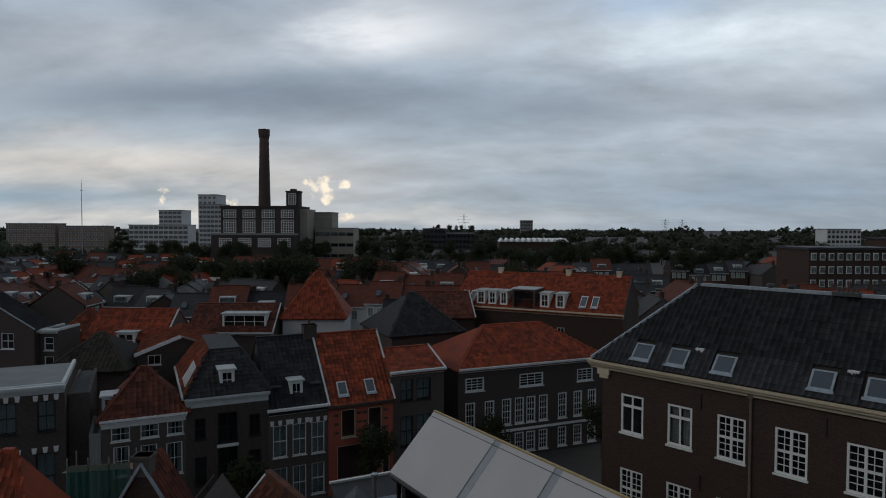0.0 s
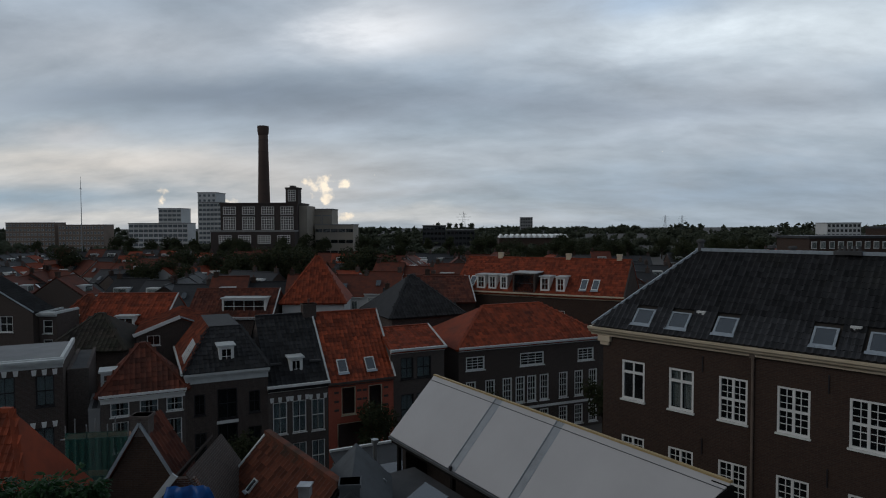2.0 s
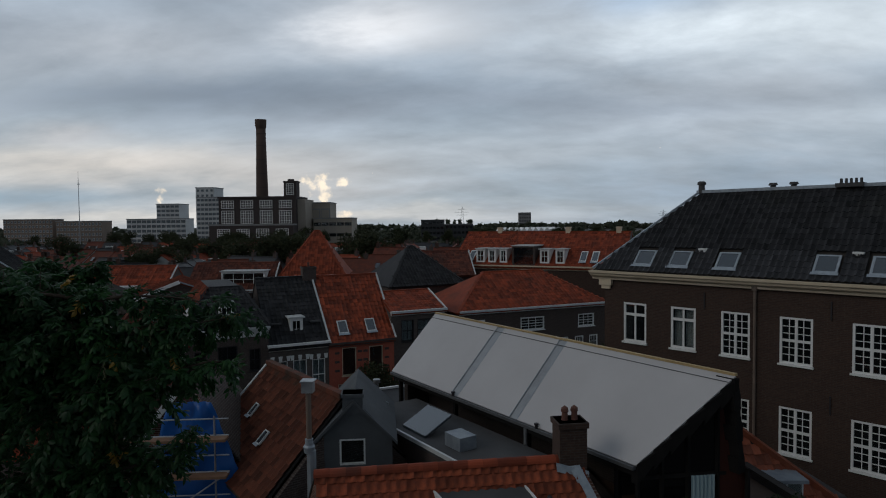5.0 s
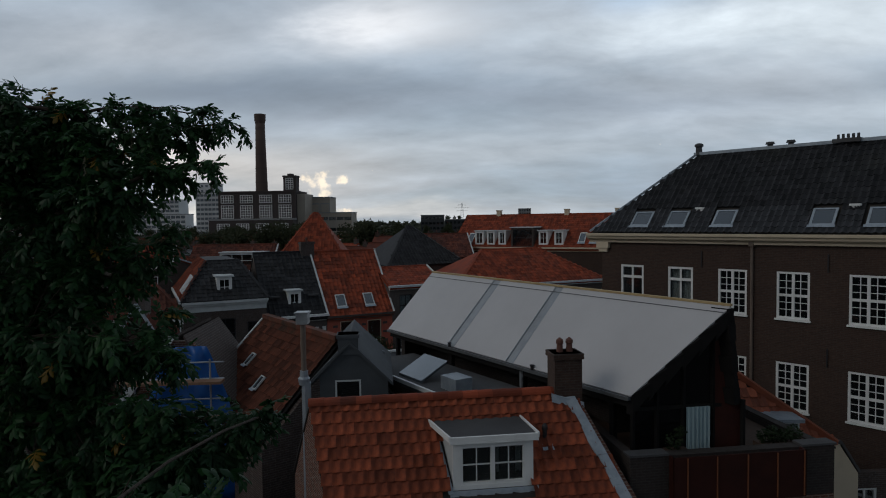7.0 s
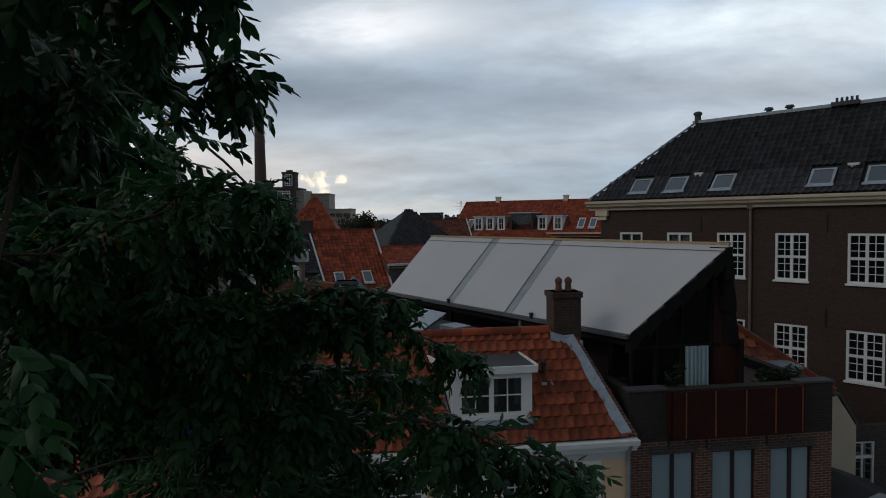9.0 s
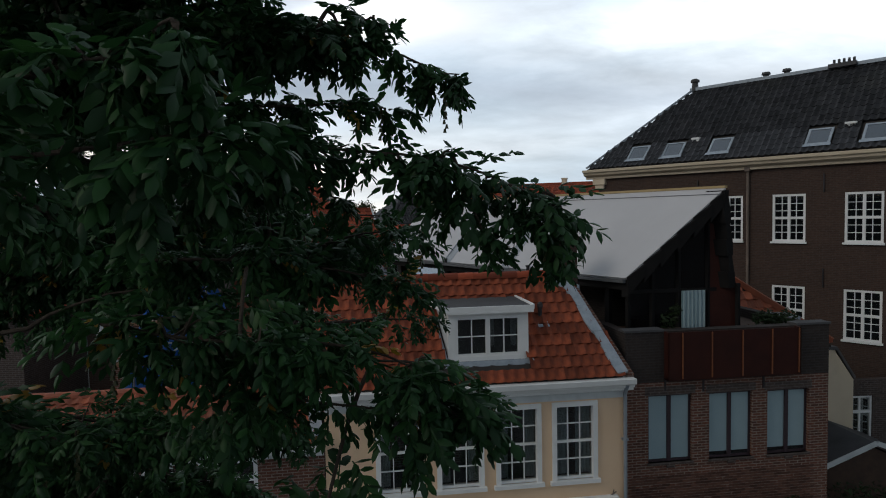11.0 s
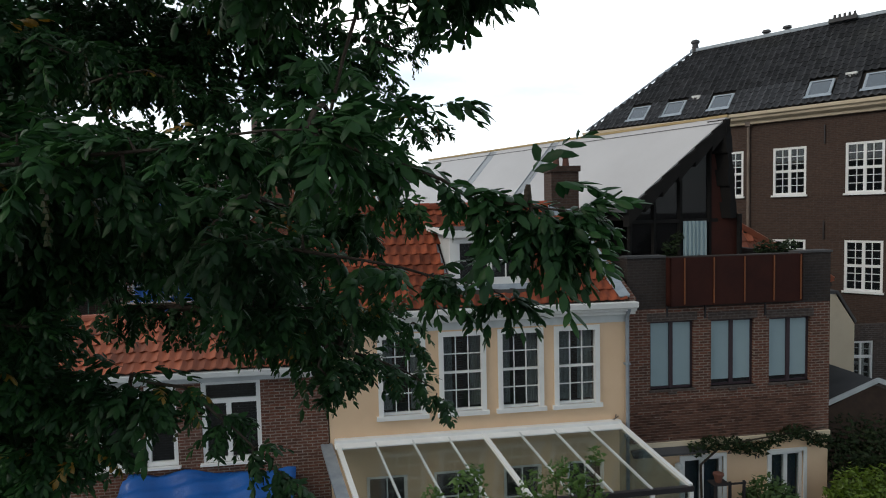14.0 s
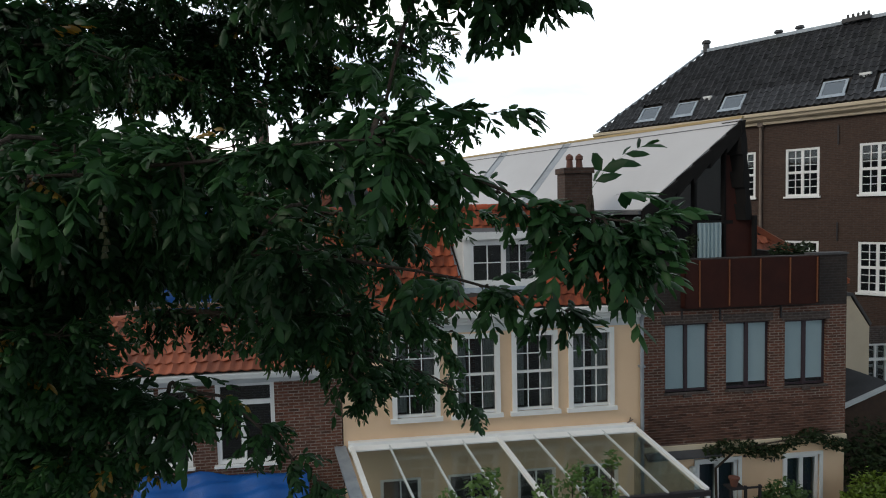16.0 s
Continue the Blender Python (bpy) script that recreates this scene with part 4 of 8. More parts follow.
# ---- the attic with the long pale roof ----
def long_roof():
    r = root("long_roof_house", pose(-2.92, 25.76, 0, 0, 0, -54.05), "narrow attic building with a long pale grey sloping roof", "house")
    z0, z1 = 8.48, 10.66

    def Q(s, t, up=0.0):
        e = 12.42 + 1.3 * t
        return Vector((s * e, 2.16 * t, z0 + (z1 - z0) * t + up))

    n = (Q(1, 0) - Q(0, 0)).cross(Q(0, 1) - Q(0, 0)).normalized()
    for a, b in ((0, 4.30), (4.70, 7.55), (7.90, None)):
        e0, e1 = (Q(1, 0), Q(1, 1)) if b is None else (Vector((b, 0, z0)), Vector((b, 2.16, z1)))
        part("roof_panel", Mesh().slab([Vector((a, 0, z0)), e0, e1, Vector((a, 2.16, z1))], n * 0.05), M_MEMBRANE, r, "smooth pale grey roof panel")
    for x0, x1 in ((4.30, 4.70), (7.55, 7.90)):
        st = part("roof_strip", Mesh().slab([(x0, 0, z0), (x1, 0, z0), (x1, 2.16, z1), (x0, 2.16, z1)], n * 0.035), M_STRIP, r, "recessed pale grey metal strip")
        for x in (x0, x1):
            part("strip_edge", Mesh().bar(Vector((x, 0, z0)) + n * 0.055, Vector((x, 2.16, z1)) + n * 0.05, 0.025, 0.012), M_ZINC, st)
    part("ridge_cap", Mesh().bar(Q(0, 1, 0.07), Q(1, 1, 0.07), 0.10, 0.06), M_OCHRE, r, "ochre painted ridge cap")
    part("ridge_line", Mesh().bar(Q(0, 0.93) + n * 0.06, Q(1, 0.93) + n * 0.06, 0.015, 0.02), M_SEAM, r)
    part("gutter", Mesh().bar(Q(0, -0.02, 0.0), Q(1, -0.02, 0.0), 0.14, 0.09), M_SEAM, r, "dark metal gutter")
    # black strip added in place of the shade below the gutter
    part("painted_gutter_shade", Mesh().bar(Q(0, 0.03, -0.22), Q(0.99, 0.03, -0.22), 0.05, 0.26), M_BLACKWOOD, r)
    # wall coloured near black to stand in for the shade under the eaves
    part("wall", Mesh().box(0.1, 11.9, 1.5, 1.75, GZ, 9.6).box(0.1, 0.4, 0.5, 2.4, GZ, 8.5).slab([(0.1, 0.3, 8.5), (0.1, 2.4, 8.5), (0.1, 2.1, 10.55)], (0.2, 0, 0)), M_BRICK_SOOT_SHADED, r)
    for x in (0.3, 4.2, 8.1, 11.6):
        part("eaves_post", Mesh().box(x, x + 0.14, 0.12, 0.26, GZ, 8.36), M_BLACKWOOD, r)
    part("back_wall", Mesh().slab([(0.1, 2.2, 10.6), (13.3, 2.2, 10.6), (13.6, 2.5, 8.2), (13.6, 2.5, 7.0), (0.1, 2.5, 7.0)], (0, 0.1, 0)).box(0.1, 11.9, 2.4, 2.6, GZ, 7.05), M_BLACKWOOD, r)
    # gable end: black timber and glass
    inv = r.matrix_world.inverted() @ pose(5.015, 14.9, 0, 0, 0, 10)

    def E(s, d, z):
        return inv @ Vector((s, d, z))

    fr = Mesh()
    D = 1.0
    for a, b in (((-0.42, D, 7.0), (-0.42, D, 8.4)), ((0.22, D, 7.0), (0.22, D, 9.0)), ((0.92, D, 7.0), (0.92, D, 9.65)), ((1.72, D, 7.0), (1.72, D, 10.3)), ((2.42, D - 0.2, 7.0), (2.42, D - 0.2, 8.3)), ((-0.42, D, 8.15), (2.42, D, 8.15))):
        fr.bar(E(*a), E(*b), 0.09, 0.09)
    part("timber_frame", fr, M_BLACKWOOD, r, "black stained timber posts")
    part("end_glazing", Mesh().slab([E(-0.40, D + 0.03, 7.0), E(1.72, D + 0.03, 7.0), E(1.85, D + 0.03, 10.35), E(-0.40, D + 0.03, 8.38)], (0.0, 0.012, 0)), M_DARKGLASS, r)
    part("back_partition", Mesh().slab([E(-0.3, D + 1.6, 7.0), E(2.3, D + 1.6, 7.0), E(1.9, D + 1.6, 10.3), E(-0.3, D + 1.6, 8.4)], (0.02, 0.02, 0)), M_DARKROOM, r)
    part("side_panel", Mesh().slab([E(1.72, D - 0.02, 7.0), E(2.42, D - 0.1, 7.0), E(2.40, D - 0.1, 8.2), E(1.92, D - 0.02, 10.35), E(1.72, D - 0.02, 10.2)], (0.02, 0.05, 0)), M_CORTEN, r, "dark rust-brown side panel")
    cu = Mesh()
    for k in range(21):
        x, a = 0.98 + k * 0.032, 0.025 * math.sin(k * 1.9)
        for z in (7.02, 8.14):
            cu.v += [tuple(E(x, D - 0.07 + a, z)), tuple(E(x, D - 0.055 + a, z))]
    for k in range(20):
        o, n = 4 * k, 4 * k + 4
        cu.f += [(o, n, n + 2, o + 2), (o + 1, o + 3, n + 3, n + 1), (o + 2, n + 2, n + 3, o + 3), (o, o + 1, n + 1, n)]
    cu.f += [(0, 2, 3, 1), (80, 81, 83, 82)]
    part("curtain", cu, M_BLIND, r, "pale blue-grey drawn curtain")
    # stepped black barge boards under the roof edge
    for i in range(6):
        a, b = Q(1, i / 6, -0.03), Q(1, (i + 1) / 6, -0.03)
        k = 0.34
        up = Vector((0, 0, 0.06))
        part("barge_board", Mesh().slab([a + up * 1.5 + Vector((0.04, 0, 0)), b + up * 0.4 + Vector((0.08, 0, 0)), b + Vector((0.06, 0, -k + 0.08)), a + Vector((0.04, 0, -k - 0.08))], (-0.2, 0, 0)), M_BLACKWOOD, r)
    for i in range(6):
        a = Vector((13.74, 2.2 + 0.30 * i / 6, 10.64 - 2.45 * i / 6))
        b = Vector((13.74, 2.2 + 0.30 * (i + 1) / 6, 10.64 - 2.45 * (i + 1) / 6))
        k = 0.16 + 0.06 * (i % 2)
        part("barge_board", Mesh().slab([a + Vector((0, 0.07 * (i % 2), 0)), b + Vector((0, 0.05, 0)), b + Vector((0, -k, 0)), a + Vector((0, -k, 0))], (-0.5, 0, 0)), M_BLACKWOOD, r)
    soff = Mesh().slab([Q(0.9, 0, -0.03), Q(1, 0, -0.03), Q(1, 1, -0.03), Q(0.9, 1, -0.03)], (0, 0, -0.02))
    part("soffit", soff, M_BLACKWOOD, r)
    for s in (0.36, 0.71):
        part("roof_vent", Mesh().rod(Q(s, -0.02), Q(s, -0.02, 0.16), 0.05).rod(Q(s, -0.02, 0.16), Q(s, -0.02, 0.2), 0.07), M_DARKFRAME, r)
    part("downpipe", Mesh().rod(Q(0.66, 0.02, -0.2), Q(0.66, 0.02, -7.5), 0.06), M_STEEL, r)


long_roof()


# ---- the large brown brick building ----
def brown_building():
    r = root("brown_brick_building", pose(9.335, 28.83, 0, 0, 0, -44.288), "large brown brick building with a black pantile hipped roof", "building")
    xs = [(-2.37, -1.19), (0.0, 1.16), (2.26, 3.44), (4.58, 5.78), (7.09, 8.31), (9.6, 10.8), (12.1, 13.3), (14.6, 15.8), (17.0, 18.2)]
    holes = []
    for a, b in xs:
        holes += [(a, b, 8.86, 10.72), (a, b, 5.24, 7.12), (a, b, 1.6, 3.5)]
    part("wall", holed_wall(Mesh(), -3.4, 20.0, GZ, 11.95, 0.0, 0.4, holes), M_BRICK_BROWN, r)
    part("end_wall", Mesh().box(-3.4, -3.0, 0.4, 7.0, GZ, 11.95).box(19.6, 20.0, 0.4, 7.0, GZ, 11.95).box(-3.0, 19.6, 6.6, 7.0, GZ, 11.95), M_BRICK_BROWN, r)
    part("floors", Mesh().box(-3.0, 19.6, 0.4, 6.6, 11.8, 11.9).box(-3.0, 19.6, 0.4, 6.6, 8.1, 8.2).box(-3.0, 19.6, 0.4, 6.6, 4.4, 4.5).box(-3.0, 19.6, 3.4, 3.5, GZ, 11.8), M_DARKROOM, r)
    for i, h in enumerate(holes):
        col = i // 3
        if col < 2 and i % 3 == 0:
            x0, x1, z0, z1 = h
            w = window(r, h, 0.0, M_WHITE, 2, 1, 0.10, 0.08, False, 0.08, 0.0 if col == 0 else 0.45, 0.04)
            part("transom", Mesh().box(x0 + 0.1, x1 - 0.1, 0.03, 0.1, z1 - 0.62, z1 - 0.50), M_WHITE, w)
        else:
            window(r, h, 0.0, M_WHITE, 4, 6, 0.085, 0.026, True, 0.07, 0.0, 0.03, None, 0.10, 0.0, True)
    prof = [(0.0, 11.76), (-0.16, 11.76), (-0.18, 11.86), (-0.30, 11.91), (-0.38, 11.95), (-0.42, 12.04), (-0.50, 12.08), (-0.52, 12.20), (0.0, 12.20)]
    part("cornice", Mesh().slab([(-4.0, y, z) for y, z in prof], (24.4, 0, 0)), M_CREAM, r, "cream painted box cornice", 0.01)
    part("end_cornice", Mesh().box(-4.0, -3.42, 0.0, 7.2, 12.0, 12.22), M_CREAM, r)
    part("corner_block", Mesh().box(-3.62, -2.95, -0.18, 0.3, 11.48, 11.76).box(-3.52, -3.05, -0.12, 0.3, 11.3, 11.48), M_CREAM, r, "cream stone corner bracket", 0.012)
    # roof
    e0, rx, ry, rz = -3.82, -0.12, 3.12, 15.88
    k = (rz - 12.22) / (ry + 0.42)
    dk = Mesh().slab([(e0, -0.40, 12.20), (20.3, -0.40, 12.20), (20.3, ry, rz - 0.04), (rx, ry, rz - 0.04)], (0, 0.05, -0.06))
    dk.slab([(e0, -0.40, 12.20), (rx, ry, rz - 0.04), (e0, 2 * ry + 0.4, 12.20)], (0.05, 0, -0.06))
    dk.slab([(e0, 2 * ry + 0.4, 12.20), (rx, ry, rz - 0.04), (20.3, ry, rz - 0.04), (20.3, 2 * ry + 0.4, 12.2)], (0, -0.05, -0.06))
    part("roof_deck", dk, M_DECK, r)
    sl = math.hypot(ry + 0.42, rz - 12.22)
    lights = [(-1.78, -0.84), (-0.06, 0.86), (2.03, 2.92), (5.76, 6.62), (7.62, 8.50), (10.9, 11.8), (13.6, 14.5), (16.6, 17.5)]
    va, vb = 0.26 * sl / (ry + 0.42), 0.88 * sl / (ry + 0.42)

    def skip(u, v):
        x = e0 + u
        if x < e0 + (rx - e0) * (v / sl) + 0.1:
            return True
        return any(a - 0.06 < x < b + 0.06 and va - 0.02 < v < vb + 0.12 for a, b in lights)

    tiled_slope(r, ((e0, -0.45, 12.24), (20.3, -0.45, 12.24), (e0, ry, rz), (20.3, ry, rz)), 0.25, 0.30, M_TILE_DARK, M_TILE_DARK_ISL, 300, 0.075, skip, 9, 6, lip=0.02)

    def S(x, v):
        t = v / sl
        return Vector((x, -0.42 + (ry + 0.42) * t, 12.24 + (rz - 12.22) * t))

    for a, b in lights:
        rooflight(r, (S(a, va), S(b, va), S(a, vb), S(b, vb)))
    rid = Mesh().bar((rx - 0.1, ry, rz + 0.06), (20.3, ry, rz + 0.06), 0.26, 0.14)
    part("ridge_cap", rid, M_LEAD, r, "pale lead ridge cap")
    part("hip_cap", Mesh().bar((e0, -0.40, 12.30), (rx, ry, rz + 0.06), 0.16, 0.10), M_LEAD, r, "pale lead hip cap")
    part("ridge_finial", Mesh().lathe(rx + 0.1, ry, ((rz, 0.16), (rz + 0.38, 0.14), (rz + 0.40, 0.20), (rz + 0.50, 0.20), (rz + 0.56, 0.12)), 12), M_BITUMEN, r)
    for x in (3.2, 4.05):
        part("ridge_vent", Mesh().lathe(x, ry, ((rz, 0.12), (rz + 0.2, 0.12), (rz + 0.22, 0.2), (rz + 0.32, 0.16)), 10), M_BITUMEN, r)
    cr = part("ridge_crown", Mesh().box(5.7, 6.7, ry - 0.3, ry + 0.3, rz, rz + 0.16), M_BITUMEN, r)
    for i in range(5):
        part("crown_pot", Mesh().lathe(5.85 + 0.18 * i, ry, ((rz + 0.16, 0.06), (rz + 0.36, 0.05)), 8), M_BITUMEN, cr)
    for x in (1.17, 7.05):
        v = Mesh()
        for o in (0, 0.17):
            v.box(x + o - 0.06, x + o + 0.06, 0.42, 0.62, 13.0, 13.28)
        v.box(x - 0.1, x + 0.27, 0.38, 0.62, 13.26, 13.34)
        part("roof_outlet", v, M_WHITE, r, "pair of small white roof outlets")
    dp = Mesh().rod((3.66, -0.08, GZ), (3.66, -0.08, 11.9), 0.06).box(3.56, 3.76, -0.2, -0.02, 11.7, 11.9)
    part("downpipe", dp, M_PIPE, r)
    for x in (1.55, 6.4, 8.95, 11.4, 13.9):
        for z in (10.9, 7.3):
            part("wall_anchor", Mesh().box(x - 0.025, x + 0.025, -0.05, 0.0, z - 0.15, z + 0.55), M_DARKFRAME, r)


brown_building()


# ---- low brick house beside the stucco house ----
def low_house():
    r = root("low_brick_house", pose(4.05, 14.45, 0, 0, 0, 10), "low red brick house with an orange pantile roof", "house")
    ws = [(-11.6, -10.75, 3.3, 5.0), (-10.66, -10.02, 3.3, 5.0), (-9.52, -8.30, 3.3, 5.06), (-11.2, -9.9, 0.7, 2.6)]
    part("wall", holed_wall(Mesh(), -15.0, -6.89, GZ, 5.16, -0.02, 0.25, ws), M_BRICK_RED, r)
    part("back_wall", Mesh().box(-15.0, -7.2, 3.2, 3.4, GZ, 5.2).box(-15.0, -14.8, 0.25, 3.2, GZ, 5.2).box(-14.8, -7.2, 0.4, 3.2, 5.0, 5.1), M_BRICK_DARK, r)
    for h in ws[:3]:
        w = window(r, h, -0.02, M_WHITE, 1, 1, 0.09, 0.03, False, 0.05, 0.0, 0.04)
        x0, x1, z0, z1 = h
        part("transom", Mesh().box(x0 + 0.09, x1 - 0.09, 0.02, 0.09, z1 - 0.5, z1 - 0.40), M_WHITE, w)
        if x1 - x0 > 1:
            part("mullion", Mesh().box(x0 + 0.5, x0 + 0.6, 0.02, 0.09, z0, z1 - 0.5), M_WHITE, w)
    window(r, ws[3], -0.02, M_WHITE, 2, 2, 0.07)
    part("gutter", Mesh().box(-15.0, -7.0, -0.32, -0.05, 5.20, 5.30).box(-15.0, -6.9, -0.10, -0.03, 5.05, 5.20), M_GREYWHITE, r, "grey-white box gutter")
    top = 6.32
    d = 1.15
    part("roof_deck", Mesh().slab([(-15.0, -0.15, 5.28), (-7.0, -0.15, 5.28), (-7.35, d, top - 0.05), (-15.2, d, top - 0.05)], (0, 0.05, -0.05)).slab([(-15.2, d, top - 0.05), (-7.35, d, top - 0.05), (-7.6, 3.3, 5.2), (-15.2, 3.3, 5.2)], (0, -0.05, -0.05)), M_DECK, r)
    tiled_slope(r, ((-15.0, -0.18, 5.32), (-7.05, -0.18, 5.32), (-15.3, d, top), (-7.35, d, top)), 0.235, 0.28, M_TILE_ORANGE, M_TILE_ORANGE, 300, 0.05, None, 12)
    rid = Mesh()
    for i in range(21):
        x = -15.3 + i * 0.38
        rid.slab([(x, d + 0.13 * math.cos(a), top - 0.04 + 0.13 * math.sin(a)) for a in [math.pi * k / 6 for k in range(7)]], (0.39, 0, 0.01))
    part("ridge_tiles", rid, M_TILE_ORANGE, r)
    part("verge_flashing", Mesh().slab([(-7.12, -0.2, 5.36), (-6.88, -0.2, 5.36), (-7.1, d, top + 0.1), (-7.40, d, top + 0.05)], (0, 0, 0.05)), M_LEAD, r)


low_house()


def tarp(name, pts, seed, parent, label):
    """A sagging tarpaulin sheet hung over the four corners given, with eyelets along its hem."""
    a, b, d, c = [Vector(p) for p in pts]
    m, n = Mesh(), 18
    rnd = random.Random(seed)
    nor = (b - a).cross(d - a).normalized()
    for j in range(n + 1):
        for i in range(n + 1):
            p = a.lerp(b, i / n).lerp(d.lerp(c, i / n), j / n)
            w = 0.06 * math.sin(i * 1.1 + j * 0.4) + 0.05 * math.sin(j * 1.7 - i * 0.6) + rnd.uniform(-0.02, 0.02)
            m.v.append(tuple(p + nor * w))
    for j in range(n):
        for i in range(n):
            k = j * (n + 1) + i
            m.f.append((k, k + 1, k + n + 2, k + n + 1))
    ob = part(name, m, M_TARP, parent, label, 0, True)
    s = ob.modifiers.new("thick", "SOLIDIFY")
    s.thickness = 0.01
    part("hem", Mesh().bar(a + nor * 0.01, b + nor * 0.01, 0.03, 0.05), M_TARP, ob)
    return ob


YH = pose(4.05, 14.45, 0, 0, 0, 10)


def awning():
    r = root("tarpaulin_awning", YH.copy(), "bright blue tarpaulin awning on a thin steel frame", "awning")
    tarp("sheet", ((-11.6, -1.6, 2.2), (-7.6, -1.6, 2.1), (-11.0, -0.08, 3.2), (-7.6, -0.08, 3.05)), 3, r, "bright blue tarpaulin")
    for x, z in ((-11.6, 2.15), (-7.6, 2.05)):
        part("leg", Mesh().rod((x, -1.6, GZ), (x, -1.6, z), 0.025), M_STEEL, r)
    part("front_rail", Mesh().rod((-11.6, -1.6, 2.17), (-7.6, -1.6, 2.07), 0.025), M_STEEL, r)


awning()


# ---- generic houses of the streets behind ----
def street_house(name, at, w, depth, eave, ridge, label, wall, roof="side", field=None, cornice=None, wins=(), wmat=None, wstyle=(2, 4, True), ridge_y=None, lean=0.0, tile=(0.30, 0.36), chimneys=(), gz=GZ, side_mat=None, light=(), sheer=0, verge=None, fw=0.06):
    r = root(name, at, label, "house")
    fm = wmat or M_WHITE
    part("wall", holed_wall(Mesh(), 0, w, gz, eave, 0, 0.3, wins), wall, r)
    sm = side_mat or wall
    ry = ridge_y or depth / 2
    s = Mesh().box(0, 0.25, 0.3, depth, gz, eave).box(w - 0.25, w, 0.3, depth, gz, eave).box(0.25, w - 0.25, depth - 0.25, depth, gz, eave).box(0.25, w - 0.25, 0.3, depth - 0.25, eave - 0.15, eave - 0.05).box(0.25, w - 0.25, 1.6, 1.7, gz, eave - 0.15)
    if roof == "side":
        for x in (0.0, w - 0.25):
            s.slab([(x, 0.0, eave), (x, depth, eave), (x, ry, ridge - 0.1)], (0.25, 0, 0))
    if roof == "front":
        for y in (0.0, depth - 0.25):
            s.slab([(0, y, eave), (w, y, eave), (w / 2, y, ridge - 0.1)], (0, 0.25, 0))
    part("side_wall", s, sm, r)
    cols, rows, sash = wstyle
    for h in wins:
        window(r, h, 0.0, fm, cols, rows, fw, 0.03, sash, 0.06, sheer, 0.06, None, 0.05, curtain_mat=M_SHEER)
    if cornice:
        z0, z1, cm = cornice
        part("cornice", Mesh().box(-0.08, w + 0.08, -0.38, -0.005, z1 - 0.14, z1).box(-0.05, w + 0.05, -0.25, -0.005, z1 - 0.28, z1 - 0.14).box(0, w, -0.08, -0.004, z0, z1 - 0.28), cm, r)
    fld = field or M_TILE_ISL
    tw, tl = tile
    if roof == "side":
        part("roof_deck", Mesh().slab([(-0.05, -0.3, eave - 0.02), (w + 0.05, -0.3, eave - 0.02), (w + 0.05 + lean, ry, ridge), (-0.05 + lean, ry, ridge)], (0, 0.05, -0.1)).slab([(-0.05 + lean, ry, ridge), (w + 0.05 + lean, ry, ridge), (w + 0.05, depth + 0.3, eave), (-0.05, depth + 0.3, eave)], (0, -0.05, -0.1)), fld, r)
        tiled_slope(r, ((-0.05, -0.32, eave), (w + 0.05, -0.32, eave), (-0.05 + lean, ry, ridge + 0.02), (w + 0.05 + lean, ry, ridge + 0.02)), tw, tl, fld, fld, 0, 0.06, None, 3, 4)
        part("ridge_tiles", Mesh().bar((-0.05 + lean, ry, ridge + 0.05), (w + 0.05 + lean, ry, ridge + 0.05), 0.25, 0.14), fld, r)
        part("verge", Mesh().bar((w + 0.03, -0.3, eave + 0.1), (w + 0.03 + lean, ry, ridge + 0.1), 0.12, 0.1), verge or M_GREYWHITE, r)
    elif roof == "front":
        for sx, nm in ((1, 0), (-1, w)):
            tiled_slope(r, ((nm - 0.15 * sx, depth if sx > 0 else -0.1, eave), (nm - 0.15 * sx, -0.1 if sx > 0 else depth, eave), (w / 2, depth if sx > 0 else -0.1, ridge), (w / 2, -0.1 if sx > 0 else depth, ridge)), tw, tl, fld, fld, 0, 0.06, None, 5, 4)
        part("roof_deck", Mesh().slab([(-0.15, -0.1, eave - 0.03), (w / 2, -0.1, ridge - 0.03), (w / 2, depth, ridge - 0.03), (-0.15, depth, eave - 0.03)], (0, 0, -0.08)).slab([(w + 0.15, -0.1, eave - 0.03), (w + 0.15, depth, eave - 0.03), (w / 2, depth, ridge - 0.03), (w / 2, -0.1, ridge - 0.03)], (0, 0, -0.08)), fld, r)
        part("verge", Mesh().bar((-0.15, -0.12, eave + 0.05), (w / 2, -0.12, ridge + 0.05), 0.07, 0.10).bar((w + 0.15, -0.12, eave + 0.05), (w / 2, -0.12, ridge + 0.05), 0.07, 0.10), M_LEAD, r)
    elif roof == "hip":
        hx = min(w / 2 - 0.2, depth / 2)
        e, f, a, b = (-0.25, -0.3, eave), (w + 0.25, -0.3, eave), (w + 0.25, depth + 0.3, eave), (-0.25, depth + 0.3, eave)
        p, q = (hx, ry, ridge), (w - hx, ry, ridge)
        part("roof_deck", Mesh().slab([e, f, q, p], (0, 0.05, -0.1)).slab([f, a, q], (-0.05, 0, -0.1)).slab([a, b, p, q], (0, -0.05, -0.1)).slab([b, e, p], (0.05, 0, -0.1)), fld, r)
        sl = math.hypot(ry + 0.3, ridge - eave)

        def sk(u, v):
            t = v / sl
            return u < (hx + 0.25) * t - 0.1 or u > w + 0.5 - (hx + 0.25) * t + 0.1

        tiled_slope(r, (e, f, (-0.25, ry, ridge), (w + 0.25, ry, ridge)), tw, tl, fld, fld, 0, 0.06, sk, 5, 4)
        part("hip_tiles", Mesh().bar(e, p, 0.22, 0.16).bar(f, q, 0.22, 0.16).bar(p, q, 0.22, 0.18), fld, r)
    else:
        part("flat_roof", Mesh().box(0, w, 0, depth, eave, eave + 0.08), field or M_BITUMEN, r)
